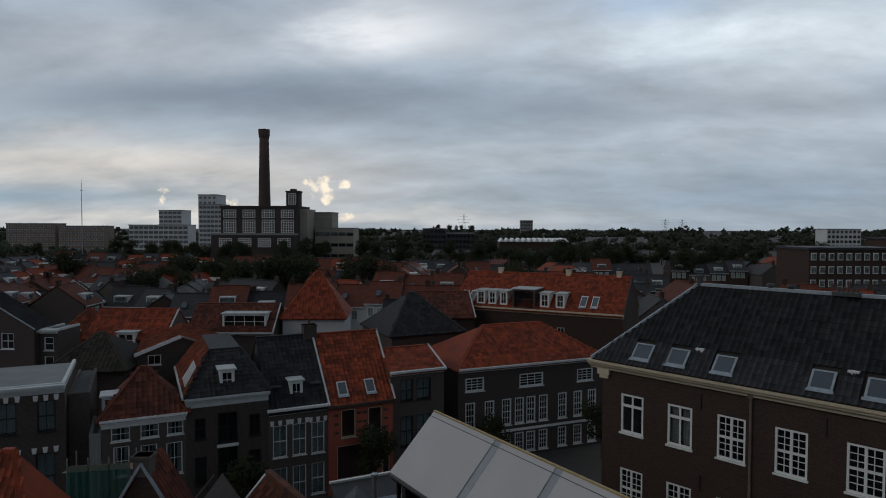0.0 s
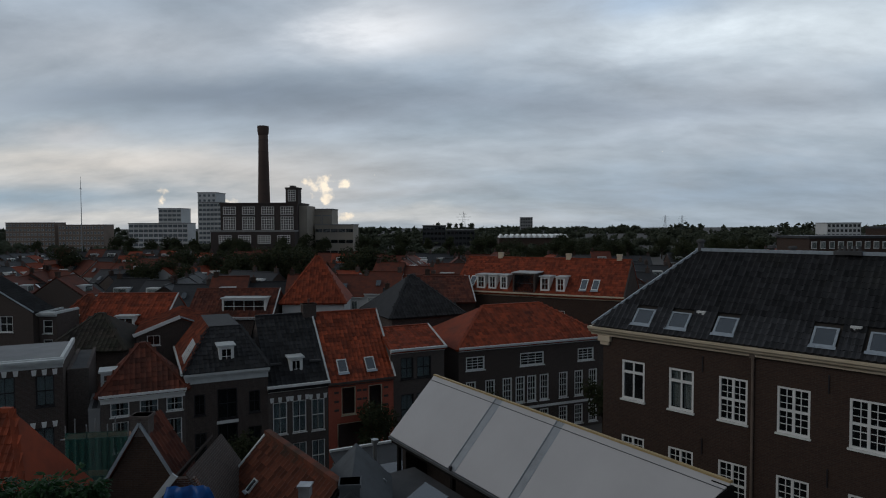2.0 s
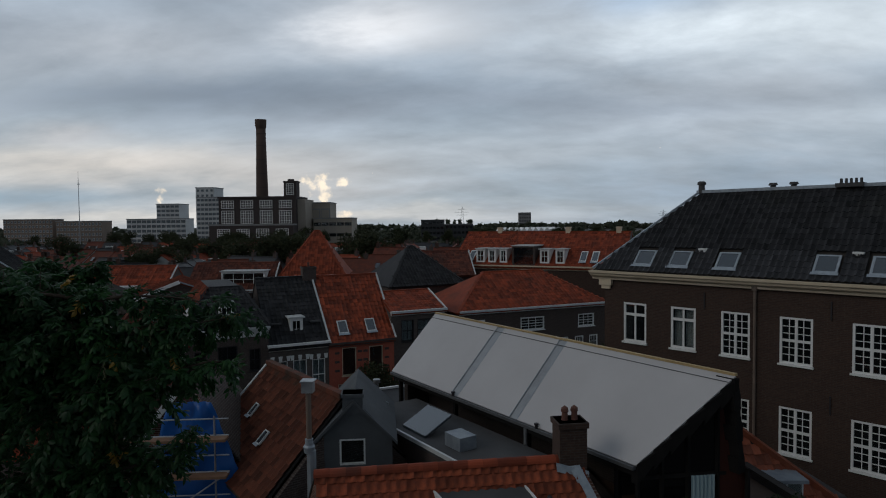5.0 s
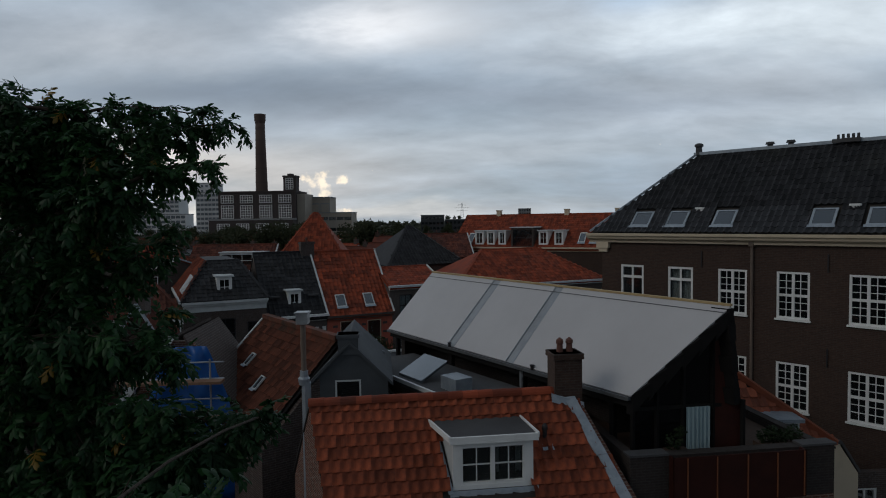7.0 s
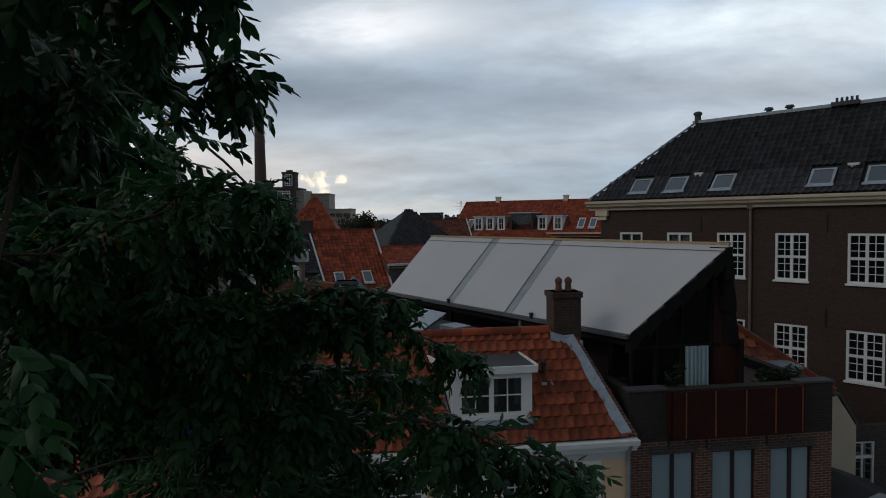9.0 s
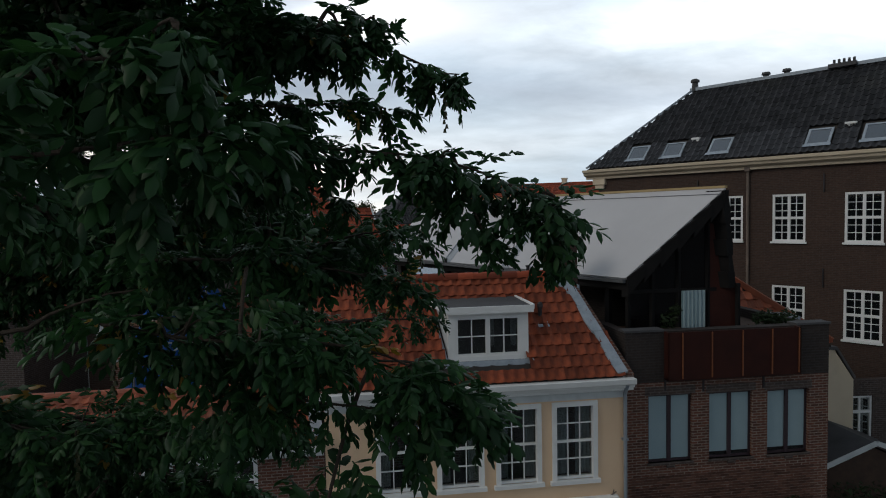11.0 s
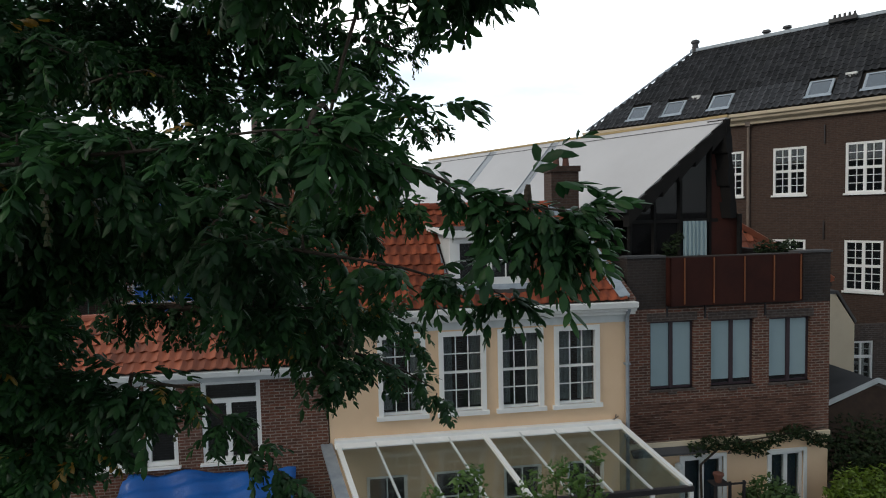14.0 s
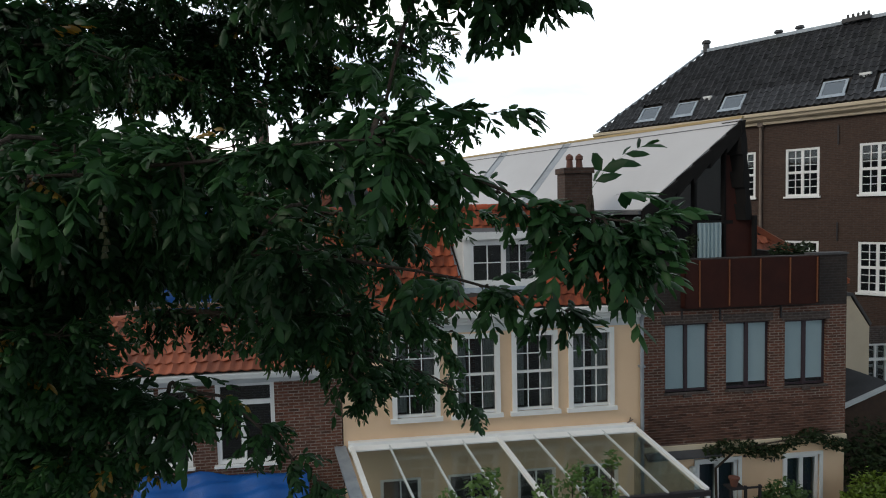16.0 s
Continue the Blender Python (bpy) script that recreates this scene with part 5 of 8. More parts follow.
        part("parapet", Mesh().box(-0.02, w + 0.02, -0.03, 0.16, eave, ridge).box(-0.02, 0.16, 0.16, depth, eave, ridge).box(w - 0.16, w + 0.02, 0.16, depth, eave, ridge), cornice[2] if cornice else wall, r)
    for x, y, z0, z1, cw in chimneys:
        chimney_stack(r, x, y, z0, z1, cw, cw * 0.8, M_BRICK_DARK, 1)
    for x0, x1, t0, t1 in light:
        def S(x, t):
            return Vector((x + lean * t, -0.32 + (ry + 0.32) * t, eave + 0.06 + (ridge - eave) * t))
        rooflight(r, (S(x0, t0), S(x1, t0), S(x0, t1), S(x1, t1)), M_GREYWHITE)
    return r


def dormer(parent, x0, x1, y, z0, z1, back, mat=None, cols=2, head=True):
    """A small upright dormer with its own little roof."""
    m = mat or M_WHITE
    d = part("dormer", holed_wall(Mesh(), x0, x1, z0, z1, y, y + 0.1, [(x0 + 0.12, x1 - 0.12, z0 + 0.1, z1 - 0.12)]).box(x0, x0 + 0.06, y + 0.1, back, z0, z1).box(x1 - 0.06, x1, y + 0.1, back, z0, z1), m, parent)
    part("dormer_roof", Mesh().box(x0 - 0.12, x1 + 0.12, y - 0.12, back, z1, z1 + 0.1), M_GREYWHITE if head else M_BITUMEN, d)
    window(parent, (x0 + 0.12, x1 - 0.12, z0 + 0.1, z1 - 0.12), y, m, cols, 2, 0.06, 0.04, False, 0, 0, 0.03)
    return d


ROW = pose(-21.0, 35.4, 0, 0, 0, 28)


def row(x, y=0.0):
    return ROW @ pose(x, y, 0)


def lintels(parent, wins, mat, drop=0.0):
    """White keystones and springer blocks over dark windows."""
    for x0, x1, z0, z1 in wins:
        m = Mesh()
        for x in (x0 - 0.05, (x0 + x1) / 2, x1 + 0.05):
            m.slab([(x - 0.09, -0.05, z1 + 0.02), (x + 0.09, -0.05, z1 + 0.02), (x + 0.13, -0.05, z1 + 0.34), (x - 0.13, -0.05, z1 + 0.34)], (0, 0.045, 0))
        part("lintel_blocks", m, mat, parent)


wa = [(1.3, 2.25, 7.2, 8.95), (2.95, 3.9, 7.15, 8.9), (4.85, 5.75, 7.1, 8.85), (1.3, 2.3, 3.2, 5.9), (2.9, 3.9, 3.2, 5.9), (4.75, 5.7, 3.2, 5.9)]
ha = street_house("cornice_house", row(-8.0), 6.2, 7.0, 9.5, 9.8, "dark brick townhouse with white lintel blocks and flat roof", M_BRICK_DARK, "flat", M_WETROOF, (9.25, 9.75, M_GREYWHITE), wa, M_DARKFRAME, (2, 2, True), sheer=0.5)
lintels(ha, wa, M_WHITE)
wb = [(0.5, 1.5, 6.02, 6.85), (2.05, 3.05, 6.02, 6.85), (3.5, 4.42, 6.02, 6.85), (0.6, 1.45, 3.9, 5.7), (2.05, 2.95, 3.9, 5.6), (3.45, 4.35, 3.6, 5.55), (3.45, 4.35, 1.0, 2.5), (0.6, 1.5, 1.0, 2.5)]
hb = street_house("hipped_house", row(0), 4.55, 4.2, 7.3, 9.9, "narrow dark brick house with a red hipped roof", M_BRICK_GREY, "hip", M_TILE_OLD, (6.85, 7.4, M_WHITE), wb, None, (2, 2, False), 2.0, sheer=0.3)
dormer(hb, 0.0, 0.9, 0.9, 7.5, 8.5, 2.2, M_GREYWHITE)
wc = [(0.5, 1.15, 5.5, 6.8), (1.85, 3.05, 5.1, 7.0), (3.75, 4.45, 5.3, 6.7), (1.85, 3.05, 2.6, 4.8), (0.5, 1.2, 2.6, 4.4), (3.7, 4.5, 2.6, 4.4)]
hc = street_house("slate_house", row(4.55), 4.95, 8.0, 8.05, 8.1, "dark brick house with a black and rust-red roof and white dormer", M_BRICK_DARK, "flat", M_DECK, (7.5, 8.15, M_GREYWHITE), wc, M_DARKFRAME, (2, 2, False))


def two_sided_roof(parent):
    """Black front slope and a rust-red side slope that runs back along the house."""
    e, f, g, h = Vector((-0.1, -0.3, 8.16)), Vector((5.05, -0.3, 8.16)), Vector((5.05, 9.5, 8.16)), Vector((-0.1, 9.5, 8.16))
    p, q, s, t = Vector((1.7, 3.1, 10.45)), Vector((3.7, 3.1, 10.45)), Vector((3.7, 9.5, 10.45)), Vector((1.7, 9.5, 10.45))
    d = (0, 0, -0.08)
    part("roof_deck", Mesh().slab([e, f, q, p], d).slab([h, e, p, t], d).slab([f, g, s, q], d).slab([p, q, s, t], d).slab([g, h, t, s], d), M_TILE_DARK_ISL, parent)

    def edge(u, v):
        k = v / 4.1
        return u < 1.8 * k - 0.05 or u > 5.15 - 1.35 * k + 0.05

    tiled_slope(parent, (e, f, e + Vector((0, 3.4, 2.29)), f + Vector((0, 3.4, 2.29))), 0.3, 0.36, M_TILE_DARK_ISL, M_TILE_DARK_ISL, 0, 0.06, edge, 3, 4)
    tiled_slope(parent, (h, e, t, p), 0.3, 0.34, M_TILE_RUST, M_TILE_RUST, 0, 0.06, None, 4, 4)
    part("hip_tiles", Mesh().bar(e, p, 0.2, 0.14).bar(f, q, 0.2, 0.14).bar(p, q, 0.22, 0.14), M_TILE_DARK_ISL, parent)
    part("side_eave", Mesh().bar(e + Vector((-0.08, 0, 0.02)), h + Vector((-0.08, 0, 0.02)), 0.12, 0.16), M_GREYWHITE, parent)
    for k in range(4):
        c = [h.lerp(e, u).lerp(t.lerp(p, u), v) + Vector((-0.05, 0, 0.07)) for u, v in ((0.60 + 0.075 * k, 0.12), (0.645 + 0.075 * k, 0.12), (0.60 + 0.075 * k, 0.55), (0.645 + 0.075 * k, 0.55))]
        part("skylight_strip", Mesh().slab([c[0], c[1], c[3], c[2]], (-0.03, 0, 0.04)), M_GREYWHITE, parent, "pale skylight strip")


two_sided_roof(hc)
dormer(hc, 2.05, 2.95, 0.5, 8.3, 9.55, 2.4, M_WHITE)
part("crossbeam", Mesh().box(1.8, 3.1, -0.06, 0.1, 4.82, 5.06), M_WHITE, hc)
wd = [(0.28, 1.2, 3.6, 5.7), (1.55, 2.45, 3.6, 5.7), (2.8, 3.68, 3.55, 5.65), (0.28, 1.2, 0.8, 2.9), (1.55, 2.45, 0.6, 2.9), (2.8, 3.68, 0.8, 2.9)]
hd = street_house("dark_roof_house", row(9.5), 3.93, 9.0, 6.6, 10.75, "townhouse with a black pantile roof and a white dormer", M_BRICK_GREY, "side", M_TILE_DARK_ISL, (6.4, 6.85, M_WHITE), wd, None, (2, 2, True), 4.5, 0.0, (0.3, 0.36), [(3.75, 4.5, 10.2, 11.5, 0.95)], sheer=0.46)
lintels(hd, wd[:3], M_WHITE)
dormer(hd, 1.55, 2.4, 0.7, 6.9, 8.35, 2.6, M_WHITE)
for x in (0.45, 3.1):
    dormer(hd, x, x + 0.5, 1.1, 7.45, 7.95, 1.6, M_DARKFRAME, 1, False)
we = [(0.9, 1.9, 4.3, 6.2), (2.82, 3.82, 4.25, 6.15), (0.6, 3.3, 1.4, 3.75), (3.85, 4.4, GZ, 3.65)]
he = street_house("coral_house", row(13.45), 4.65, 9.0, 6.55, 10.72, "coral painted brick house with an orange-red roof", M_CORAL, "side", None, (6.35, 6.65, M_BRICK_DARK), we, M_CREAM, (1, 1, False), 4.5, 0.3, (0.3, 0.36), (), GZ, None, ((0.75, 1.45, 0.12, 0.30), (2.75, 3.45, 0.12, 0.30)))
for z in (4.6, 5.2, 5.8):
    for x in (0.55, 2.15, 2.55, 4.1):
        part("iron_band", Mesh().box(x - 0.16, x + 0.16, -0.02, 0.0, z, z + 0.16), M_BRICK_DARK, he)
wf = [(0.75, 1.75, 6.1, 7.65), (2.0, 3.15, 6.1, 7.65), (0.75, 1.75, 2.8, 5.0), (2.0, 3.15, 2.8, 5.0)]
hf = street_house("grey_house", row(18.15, 0.6), 4.2, 6.0, 8.2, 9.4, "grey-brown brick house with tall dark windows", M_BRICK_GREY, "side", None, (8.0, 8.35, M_GREYWHITE), wf, M_DARKFRAME, (2, 2, True), 3.0, sheer=0.5)

street_house("pale_side_house", row(-0.62, 0.05), 0.6, 4.0, 6.5, 6.62, "narrow pale grey rendered wall between two brick houses", M_CONCRETE, "flat")
street_house("grey_side_house", row(-1.75, 1.4), 1.1, 7.0, 8.6, 8.8, "narrow dark grey rendered house between two brick houses", M_BRICK_GREY, "flat")
# long dark brick building across the street
wins = [(0.6, 2.2, 6.05, 7.1), (5.3, 7.5, 6.0, 7.05), (10.7, 12.3, 5.95, 7.0)]
for i, x in enumerate((-0.7, 0.6, 2.25, 3.75, 4.9, 5.95, 7.1, 8.9, 10.4, 11.8)):
    wins += [(x, x + 0.85, 3.1, 5.2), (x, x + 0.85, 0.8, 2.4)]
hg = street_house("long_brick_building", pose(-0.5, 47.6, 0, 0, 0, 25), 13.4, 8.0, 7.75, 10.4, "long dark brick building with white sash windows and red roof", M_BRICK_DARK, "hip", None, (7.55, 7.9, M_GREYWHITE), [(a, b, c, d) for a, b, c, d in wins if a > 0.2], None, (3, 4, True), 4.0, fw=0.11)
part("brick_band", Mesh().box(0, 13.4, -0.05, -0.004, 2.55, 2.75), M_WHITE, hg)

# red-roofed building behind it
hh = street_house("dormered_building", pose(-1.5, 71.2, 0, 0, 0, -24), 18.8, 9.0, 9.75, 13.4, "long brick building with a red roof and white dormers", M_BRICK_BROWN, "side", None, (9.5, 9.95, M_CREAM), [(8.2, 9.2, 5.5, 8.2), (12.0, 12.8, 6.5, 8.2)], None, (2, 2, False), 4.5, verge=M_BRICK_DARK)
for a, b in ((2.8, 3.8), (4.2, 5.1), (5.55, 6.4), (10.1, 11.1), (11.8, 12.75)):
    dormer(hh, a, b, 0.15, 10.2, 11.65, 2.2, M_WHITE)
dormer(hh, 7.1, 9.6, -0.1, 9.9, 12.0, 3.0, M_BRICK_DARK, 1)
for a in (0.6, 1.6, 14.2, 15.4):
    rooflight(hh, [Vector((a + u * 0.7, -0.3 + 4.8 * t, 9.85 + 3.65 * t)) for u, t in ((0, 0.15), (1, 0.15), (0, 0.42), (1, 0.42))], M_WHITE)
for a in (4.0, 12.0, 17.5):
    chimney_stack(hh, a, 4.5, 13.0, 14.0, 0.5, 0.5, M_CREAM, 0)

# steep red pyramid roof over white walls
hp = street_house("pyramid_roof_house", pose(-18.6, 63.0, 0, 0, 0, 5), 6.2, 6.6, 9.3, 13.9, "white walled house with a steep red pyramid roof", M_FARWHITE, "hip", None, None, (), None, (2, 2, True), 3.5)
hw = street_house("wide_dormer_house", pose(-27.3, 60.5, 0, 0, 0, 3), 8.4, 6.0, 8.2, 10.7, "brick house with a wide white dormer in a red roof", M_BRICK_DARK, "side", M_TILE_OLD, (8.0, 8.3, M_GREYWHITE), [(1, 2, 5, 7), (4, 5, 5, 7)], None, (2, 2, True), 3.0)
dormer(hw, 3.3, 7.6, 0.4, 8.5, 10.0, 2.2, M_WHITE, 4)
ho = street_house("orange_roof_house", pose(-34.4, 55.3, 0, 0, 0, 2), 7.4, 5.5, 8.45, 10.8, "low house with a bright orange tiled roof", M_BRICK_GREY, "side", None, None, [(5.4, 6.6, 5.8, 7.6)], None, (2, 2, True), 2.8)
dormer(ho, 3.2, 4.8, -0.5, 7.75, 9.1, 1.6, M_WHITE, 2)
hq = street_house("gabled_house", pose(-37.6, 55.6, 0, 0, 0, 4), 4.2, 5.5, 8.0, 10.75, "small house with a red tiled hipped roof and skylight", M_BRICK_DARK, "hip", M_TILE_RUST, None, [(1.4, 2.4, 5.4, 7.2)], None, (2, 2, True), 2.75, light=((1.6, 2.2, 0.2, 0.36),))
hl = street_house("tall_gable_house", pose(-46.2, 49.6, 0, 0, 0, 0), 11.2, 2.5, 10.2, 13.6, "tall dark house with a white-edged gable", M_BRICK_DARK, "front", M_TILE_DARK_ISL, None, [(8.4, 9.5, 8.6, 9.9), (6.2, 7.3, 8.6, 9.9)], None, (2, 2, True))
hl2 = street_house("narrow_wing_house", pose(-34.95, 50.2, 0, 0, 0, 0), 1.5, 3.0, 10.0, 10.2, "narrow dark brick wing with white framed windows", M_BRICK_DARK, "flat", None, (9.8, 10.15, M_GREYWHITE), [(0.35, 1.15, 8.4, 9.5), (0.35, 1.15, 6.4, 7.9)], None, (1, 2, True))
hk = street_house("small_gable_house", pose(-24.2, 45.4, 0, 0, 0, 24), 6.0, 7.0, 9.1, 10.3, "dark house with red-brown tiles and a white-edged gable", M_BRICK_DARK, "front", M_TILE_RUST, None, [(0.7, 1.6, 8.3, 9.05)], None, (2, 1, False))
part("fascia", Mesh().bar((-0.2, -0.22, 9.12), (3.0, -0.22, 10.36), 0.08, 0.26), M_WHITE, hk)
hn = street_house("black_roof_house", pose(-29.2, 42.4, 0, 0, 0, 12), 5.2, 7.0, 8.4, 10.6, "house with a dark mossy tiled hipped roof", M_BRICK_DARK, "hip", M_TILE_MOSSFIELD, None, (), None, (2, 2, False), 3.5)
hs = street_house("slate_hip_house", pose(-6.5, 55.0, 0, 0, 0, 28), 7.0, 8.0, 9.0, 12.4, "house with a dark slate hipped roof", M_BRICK_DARK, "hip", M_TILE_DARK_ISL, None, (), None, (2, 2, False), 4.0)
hs2 = street_house("red_gable_house", pose(-5.5, 66.0, 0, 0, 0, 10), 6.5, 8.0, 9.0, 11.4, "brick house with a red gabled roof and stone gable", M_BRICK_BROWN, "side", M_TILE_OLD, None, (), None, (2, 2, False), 4.0)


# ---- roofs just behind the stucco house ----
def brown_roof():
    r = root("brown_tile_house", pose(0, 0, 0), "low house with a worn red-brown pantile roof and small roof lights", "house")
    A, B = Vector((-7.2, 23.1, 9.4)), Vector((-3.5, 18.5, 9.4))
    n = Vector((-0.78, -0.63, 0))
    a, b = A + n * 2.7 + Vector((0, 0, -2.7)), B + n * 2.7 + Vector((0, 0, -2.7))
    c, d = A - n * 2.4 + Vector((0, 0, -2.4)), B - n * 2.4 + Vector((0, 0, -2.4))
    part("roof_deck", Mesh().slab([a, b, B, A], (0, 0, -0.1)).slab([A, B, d, c], (0, 0, -0.1)), M_DECK, r)
    wl = Mesh()
    for p, q, s in ((a, c, A), (b, d, B)):
        e, f = p - n * 0.2, q + n * 0.2
        wl.slab([(e.x, e.y, GZ), (f.x, f.y, GZ), (f.x, f.y, f.z), (s.x, s.y, s.z - 0.2), (e.x, e.y, e.z)], (B - A).normalized() * 0.2)
    e, f = a - n * 0.25, b - n * 0.25
    wl.slab([(e.x, e.y, GZ), (f.x, f.y, GZ), (f.x, f.y, f.z - 0.1), (e.x, e.y, e.z - 0.1)], n * -0.2)
    part("wall", wl, M_BRICK_DARK, r)
    tiled_slope(r, (a, b, A, B), 0.24, 0.30, M_TILE_MOSS, M_TILE_MOSS, 300, 0.05, None, 31, 6)
    part("ridge_tiles", Mesh().bar(A + Vector((0, 0, 0.08)), B + Vector((0, 0, 0.08)), 0.24, 0.16), M_TILE_MOSS, r)
    part("verge", Mesh().bar(A + Vector((0, 0, 0.05)), a + Vector((0, 0, 0.05)), 0.1, 0.12), M_GREYWHITE, r)
    for s, t in ((0.27, 0.5), (0.58, 0.36)):
        def S(u, v):
            return a.lerp(b, u).lerp(A.lerp(B, u), v) + Vector((-0.02, -0.02, 0.07))
        rooflight(r, (S(s, t), S(s + 0.05, t), S(s, t + 0.13), S(s + 0.05, t + 0.13)), M_GREYWHITE)


brown_roof()
hy = street_house("orange_hip_roof_house", pose(-17.75, 19.6, 0, 0, 0, 0), 3.8, 3.4, 7.2, 10.75, "house with a worn orange tiled hipped roof", M_BRICK_DARK, "hip", M_TILE_ISL, None, (), None, (2, 2, False), None, 0, (0.25, 0.3))
hz = street_house("steep_gable_house", pose(-13.3, 22.0, 0, 0, 0, 4), 3.6, 1.6, 6.8, 10.05, "narrow house with a steep brown gable", M_BRICK_BROWN, "front", M_TILE_OLD, None, (), None, (2, 2, False), None, 0, (0.25, 0.3))
part("chimney", Mesh().box(1.5, 2.1, -0.1, 0.4, 9.6, 10.35).box(1.45, 2.15, -0.15, 0.45, 10.25, 10.35), M_BRICK_GREY, hz)


def grey_gable():
    r = root("zinc_gable_house", pose(-3.1, 18.0, 0, 0, 0, 8), "small grey rendered gable with a white framed window and chimney", "house")
    m = Mesh()
    holed_wall(m, -1.1, 1.1, GZ, 8.4, 0, 0.2, [(-0.42, 0.32, 7.6, 8.36)])
    m.slab([(-1.1, 0, 8.4), (1.1, 0, 8.4), (0.32, 0, 9.2), (-0.32, 0, 9.2)], (0, 0.2, 0))
    part("wall", m, M_RENDER, r)
    part("chimney", Mesh().box(-0.32, 0.26, -0.05, 0.5, 9.1, 9.68).box(-0.36, 0.30, -0.09, 0.54, 9.58, 9.68), M_RENDER, r)
    part("roof", Mesh().slab([(-1.25, -0.1, 8.26), (0, -0.1, 9.5), (0, 4, 9.5), (-1.25, 4, 8.26)], (0, 0, -0.1)).slab([(1.25, -0.1, 8.26), (1.25, 4, 8.26), (0, 4, 9.5), (0, -0.1, 9.5)], (0, 0, -0.1)), M_RENDER, r)
    window(r, (-0.42, 0.32, 7.6, 8.36), 0.0, M_GREYWHITE, 1, 1, 0.05, 0.03, False, 0, 0, 0.02)
    part("flank_wall", Mesh().box(-1.1, -0.9, 0.2, 4, GZ, 8.3).box(0.9, 1.1, 0.2, 4, GZ, 8.3), M_BRICK_DARK, r)


grey_gable()


def flue():
    r = root("tall_flue", pose(-3.75, 15.45, 0), "tall dark flue pipe with a steel cowl", "flue")
    part("pipe", Mesh().rod((0, 0, 5.0), (0, 0, 10.4), 0.07), M_PIPE, r)
    part("cowl", Mesh().box(-0.14, 0.14, -0.14, 0.14, 10.42, 10.68).box(-0.17, 0.17, -0.17, 0.17, 10.68, 10.72), M_STEEL, r)
    part("collar", Mesh().lathe(0, 0, ((8.9, 0.13), (9.05, 0.15), (9.1, 0.11), (9.25, 0.1)), 12), M_ZINC, r)
    part("base_pipe", Mesh().rod((0.05, 0, 5.0), (0.05, 0, 8.95), 0.12), M_ZINC, r)


flue()


def flat_roofs():
    r = root("flat_roof_annexe", pose(1.0, 18.6, 0.45, 0, 0, -54), "cluttered dark flat-roofed annexe under the long roof", "annexe")
    part("wall", Mesh().box(-6, 2.4, -1.6, 0.9, GZ - 0.5, 7.3), M_BRICK_DARK, r)
    part("flat_roof", Mesh().box(-6.05, 2.45, -1.65, 0.95, 7.3, 7.4), M_BITUMEN, r)
    part("kerb", Mesh().box(-6.05, 2.45, -1.68, -1.6, 7.4, 7.52), M_GREYWHITE, r)
    part("glass_hatch", Mesh().slab([(-3.4, -1.2, 7.4), (-2.0, -1.2, 7.4), (-2.0, -0.2, 7.9), (-3.4, -0.2, 7.9)], (0, 0, 0.08)), M_SKYGLASS, r)
    rl = Mesh()
    for x in (-5.6, -4.8, -4.0):
        rl.rod((x, -1.4, 7.4), (x, -1.4, 8.1), 0.02)
    rl.rod((-5.6, -1.4, 8.1), (-4.0, -1.4, 8.1), 0.02).rod((-5.6, -1.4, 7.75), (-4.0, -1.4, 7.75), 0.02)
    part("railing", rl, M_STEEL, r)
    part("vent_box", Mesh().box(-1.2, -0.4, -1.0, -0.4, 7.4, 7.8), M_ZINC, r)
    r2 = root("black_roof_annexe", pose(-5.0, 27.5, 0, 0, 0, 28), "black-roofed annexe with pale edge trim and a white flue", "annexe")
    part("wall", Mesh().box(-0.2, 3.4, -3.0, 2.0, GZ, 6.0), M_BRICK_DARK, r2)
    part("roof", Mesh().slab([(-0.3, -3.1, 5.2), (3.5, -3.1, 5.2), (3.5, 2.1, 6.4), (-0.3, 2.1, 6.4)], (0, 0, 0.1)), M_SLATE, r2)
    part("edge_trim", Mesh().bar((-0.3, 2.1, 6.55), (3.5, 2.1, 6.55), 0.14, 0.1), M_WHITE, r2)
    part("roof_window", Mesh().slab([(1.4, -1.8, 5.62), (2.9, -1.8, 5.62), (2.9, 0.4, 6.12), (1.4, 0.4, 6.12)], (0, 0, 0.06)), M_SKYGLASS, r2)
    part("flue", Mesh().rod((1.0, -0.6, 5.6), (1.0, -0.6, 7.6), 0.1).rod((1.0, -0.6, 7.6), (1.0, -0.6, 7.75), 0.17), M_STEEL, r2)


flat_roofs()


def scaffold():
    r = root("scaffold", pose(-17.2, 26.5, 0, 0, 0, 12), "steel scaffold hung with green netting", "scaffold")
    for i in range(4):
        for y in (0, 1.0):
            part("standard", Mesh().rod((i * 0.85, y, GZ), (i * 0.85, y, 8.5), 0.03), M_STEEL, r)
    for z in (2.5, 4.5, 6.2, 7.9):
        part("ledger", Mesh().rod((-0.2, 0, z), (2.7, 0, z), 0.025), M_STEEL, r)
        part("board", Mesh().box(-0.2, 2.7, 0.1, 0.9, z - 0.08, z - 0.04), M_PLANK, r)
    nt = Mesh()
    for i in range(17):
        x = i * 0.15
        nt.slab([(x, -0.06 - 0.05 * (i % 2), 4.0), (x + 0.15, -0.06 - 0.05 * ((i + 1) % 2), 4.0), (x + 0.15, -0.06 - 0.05 * ((i + 1) % 2), 8.2), (x, -0.06 - 0.05 * (i % 2), 8.2)], (0, 0.008, 0))
    part("netting", nt, M_NET, r, "translucent green scaffold netting")


scaffold()


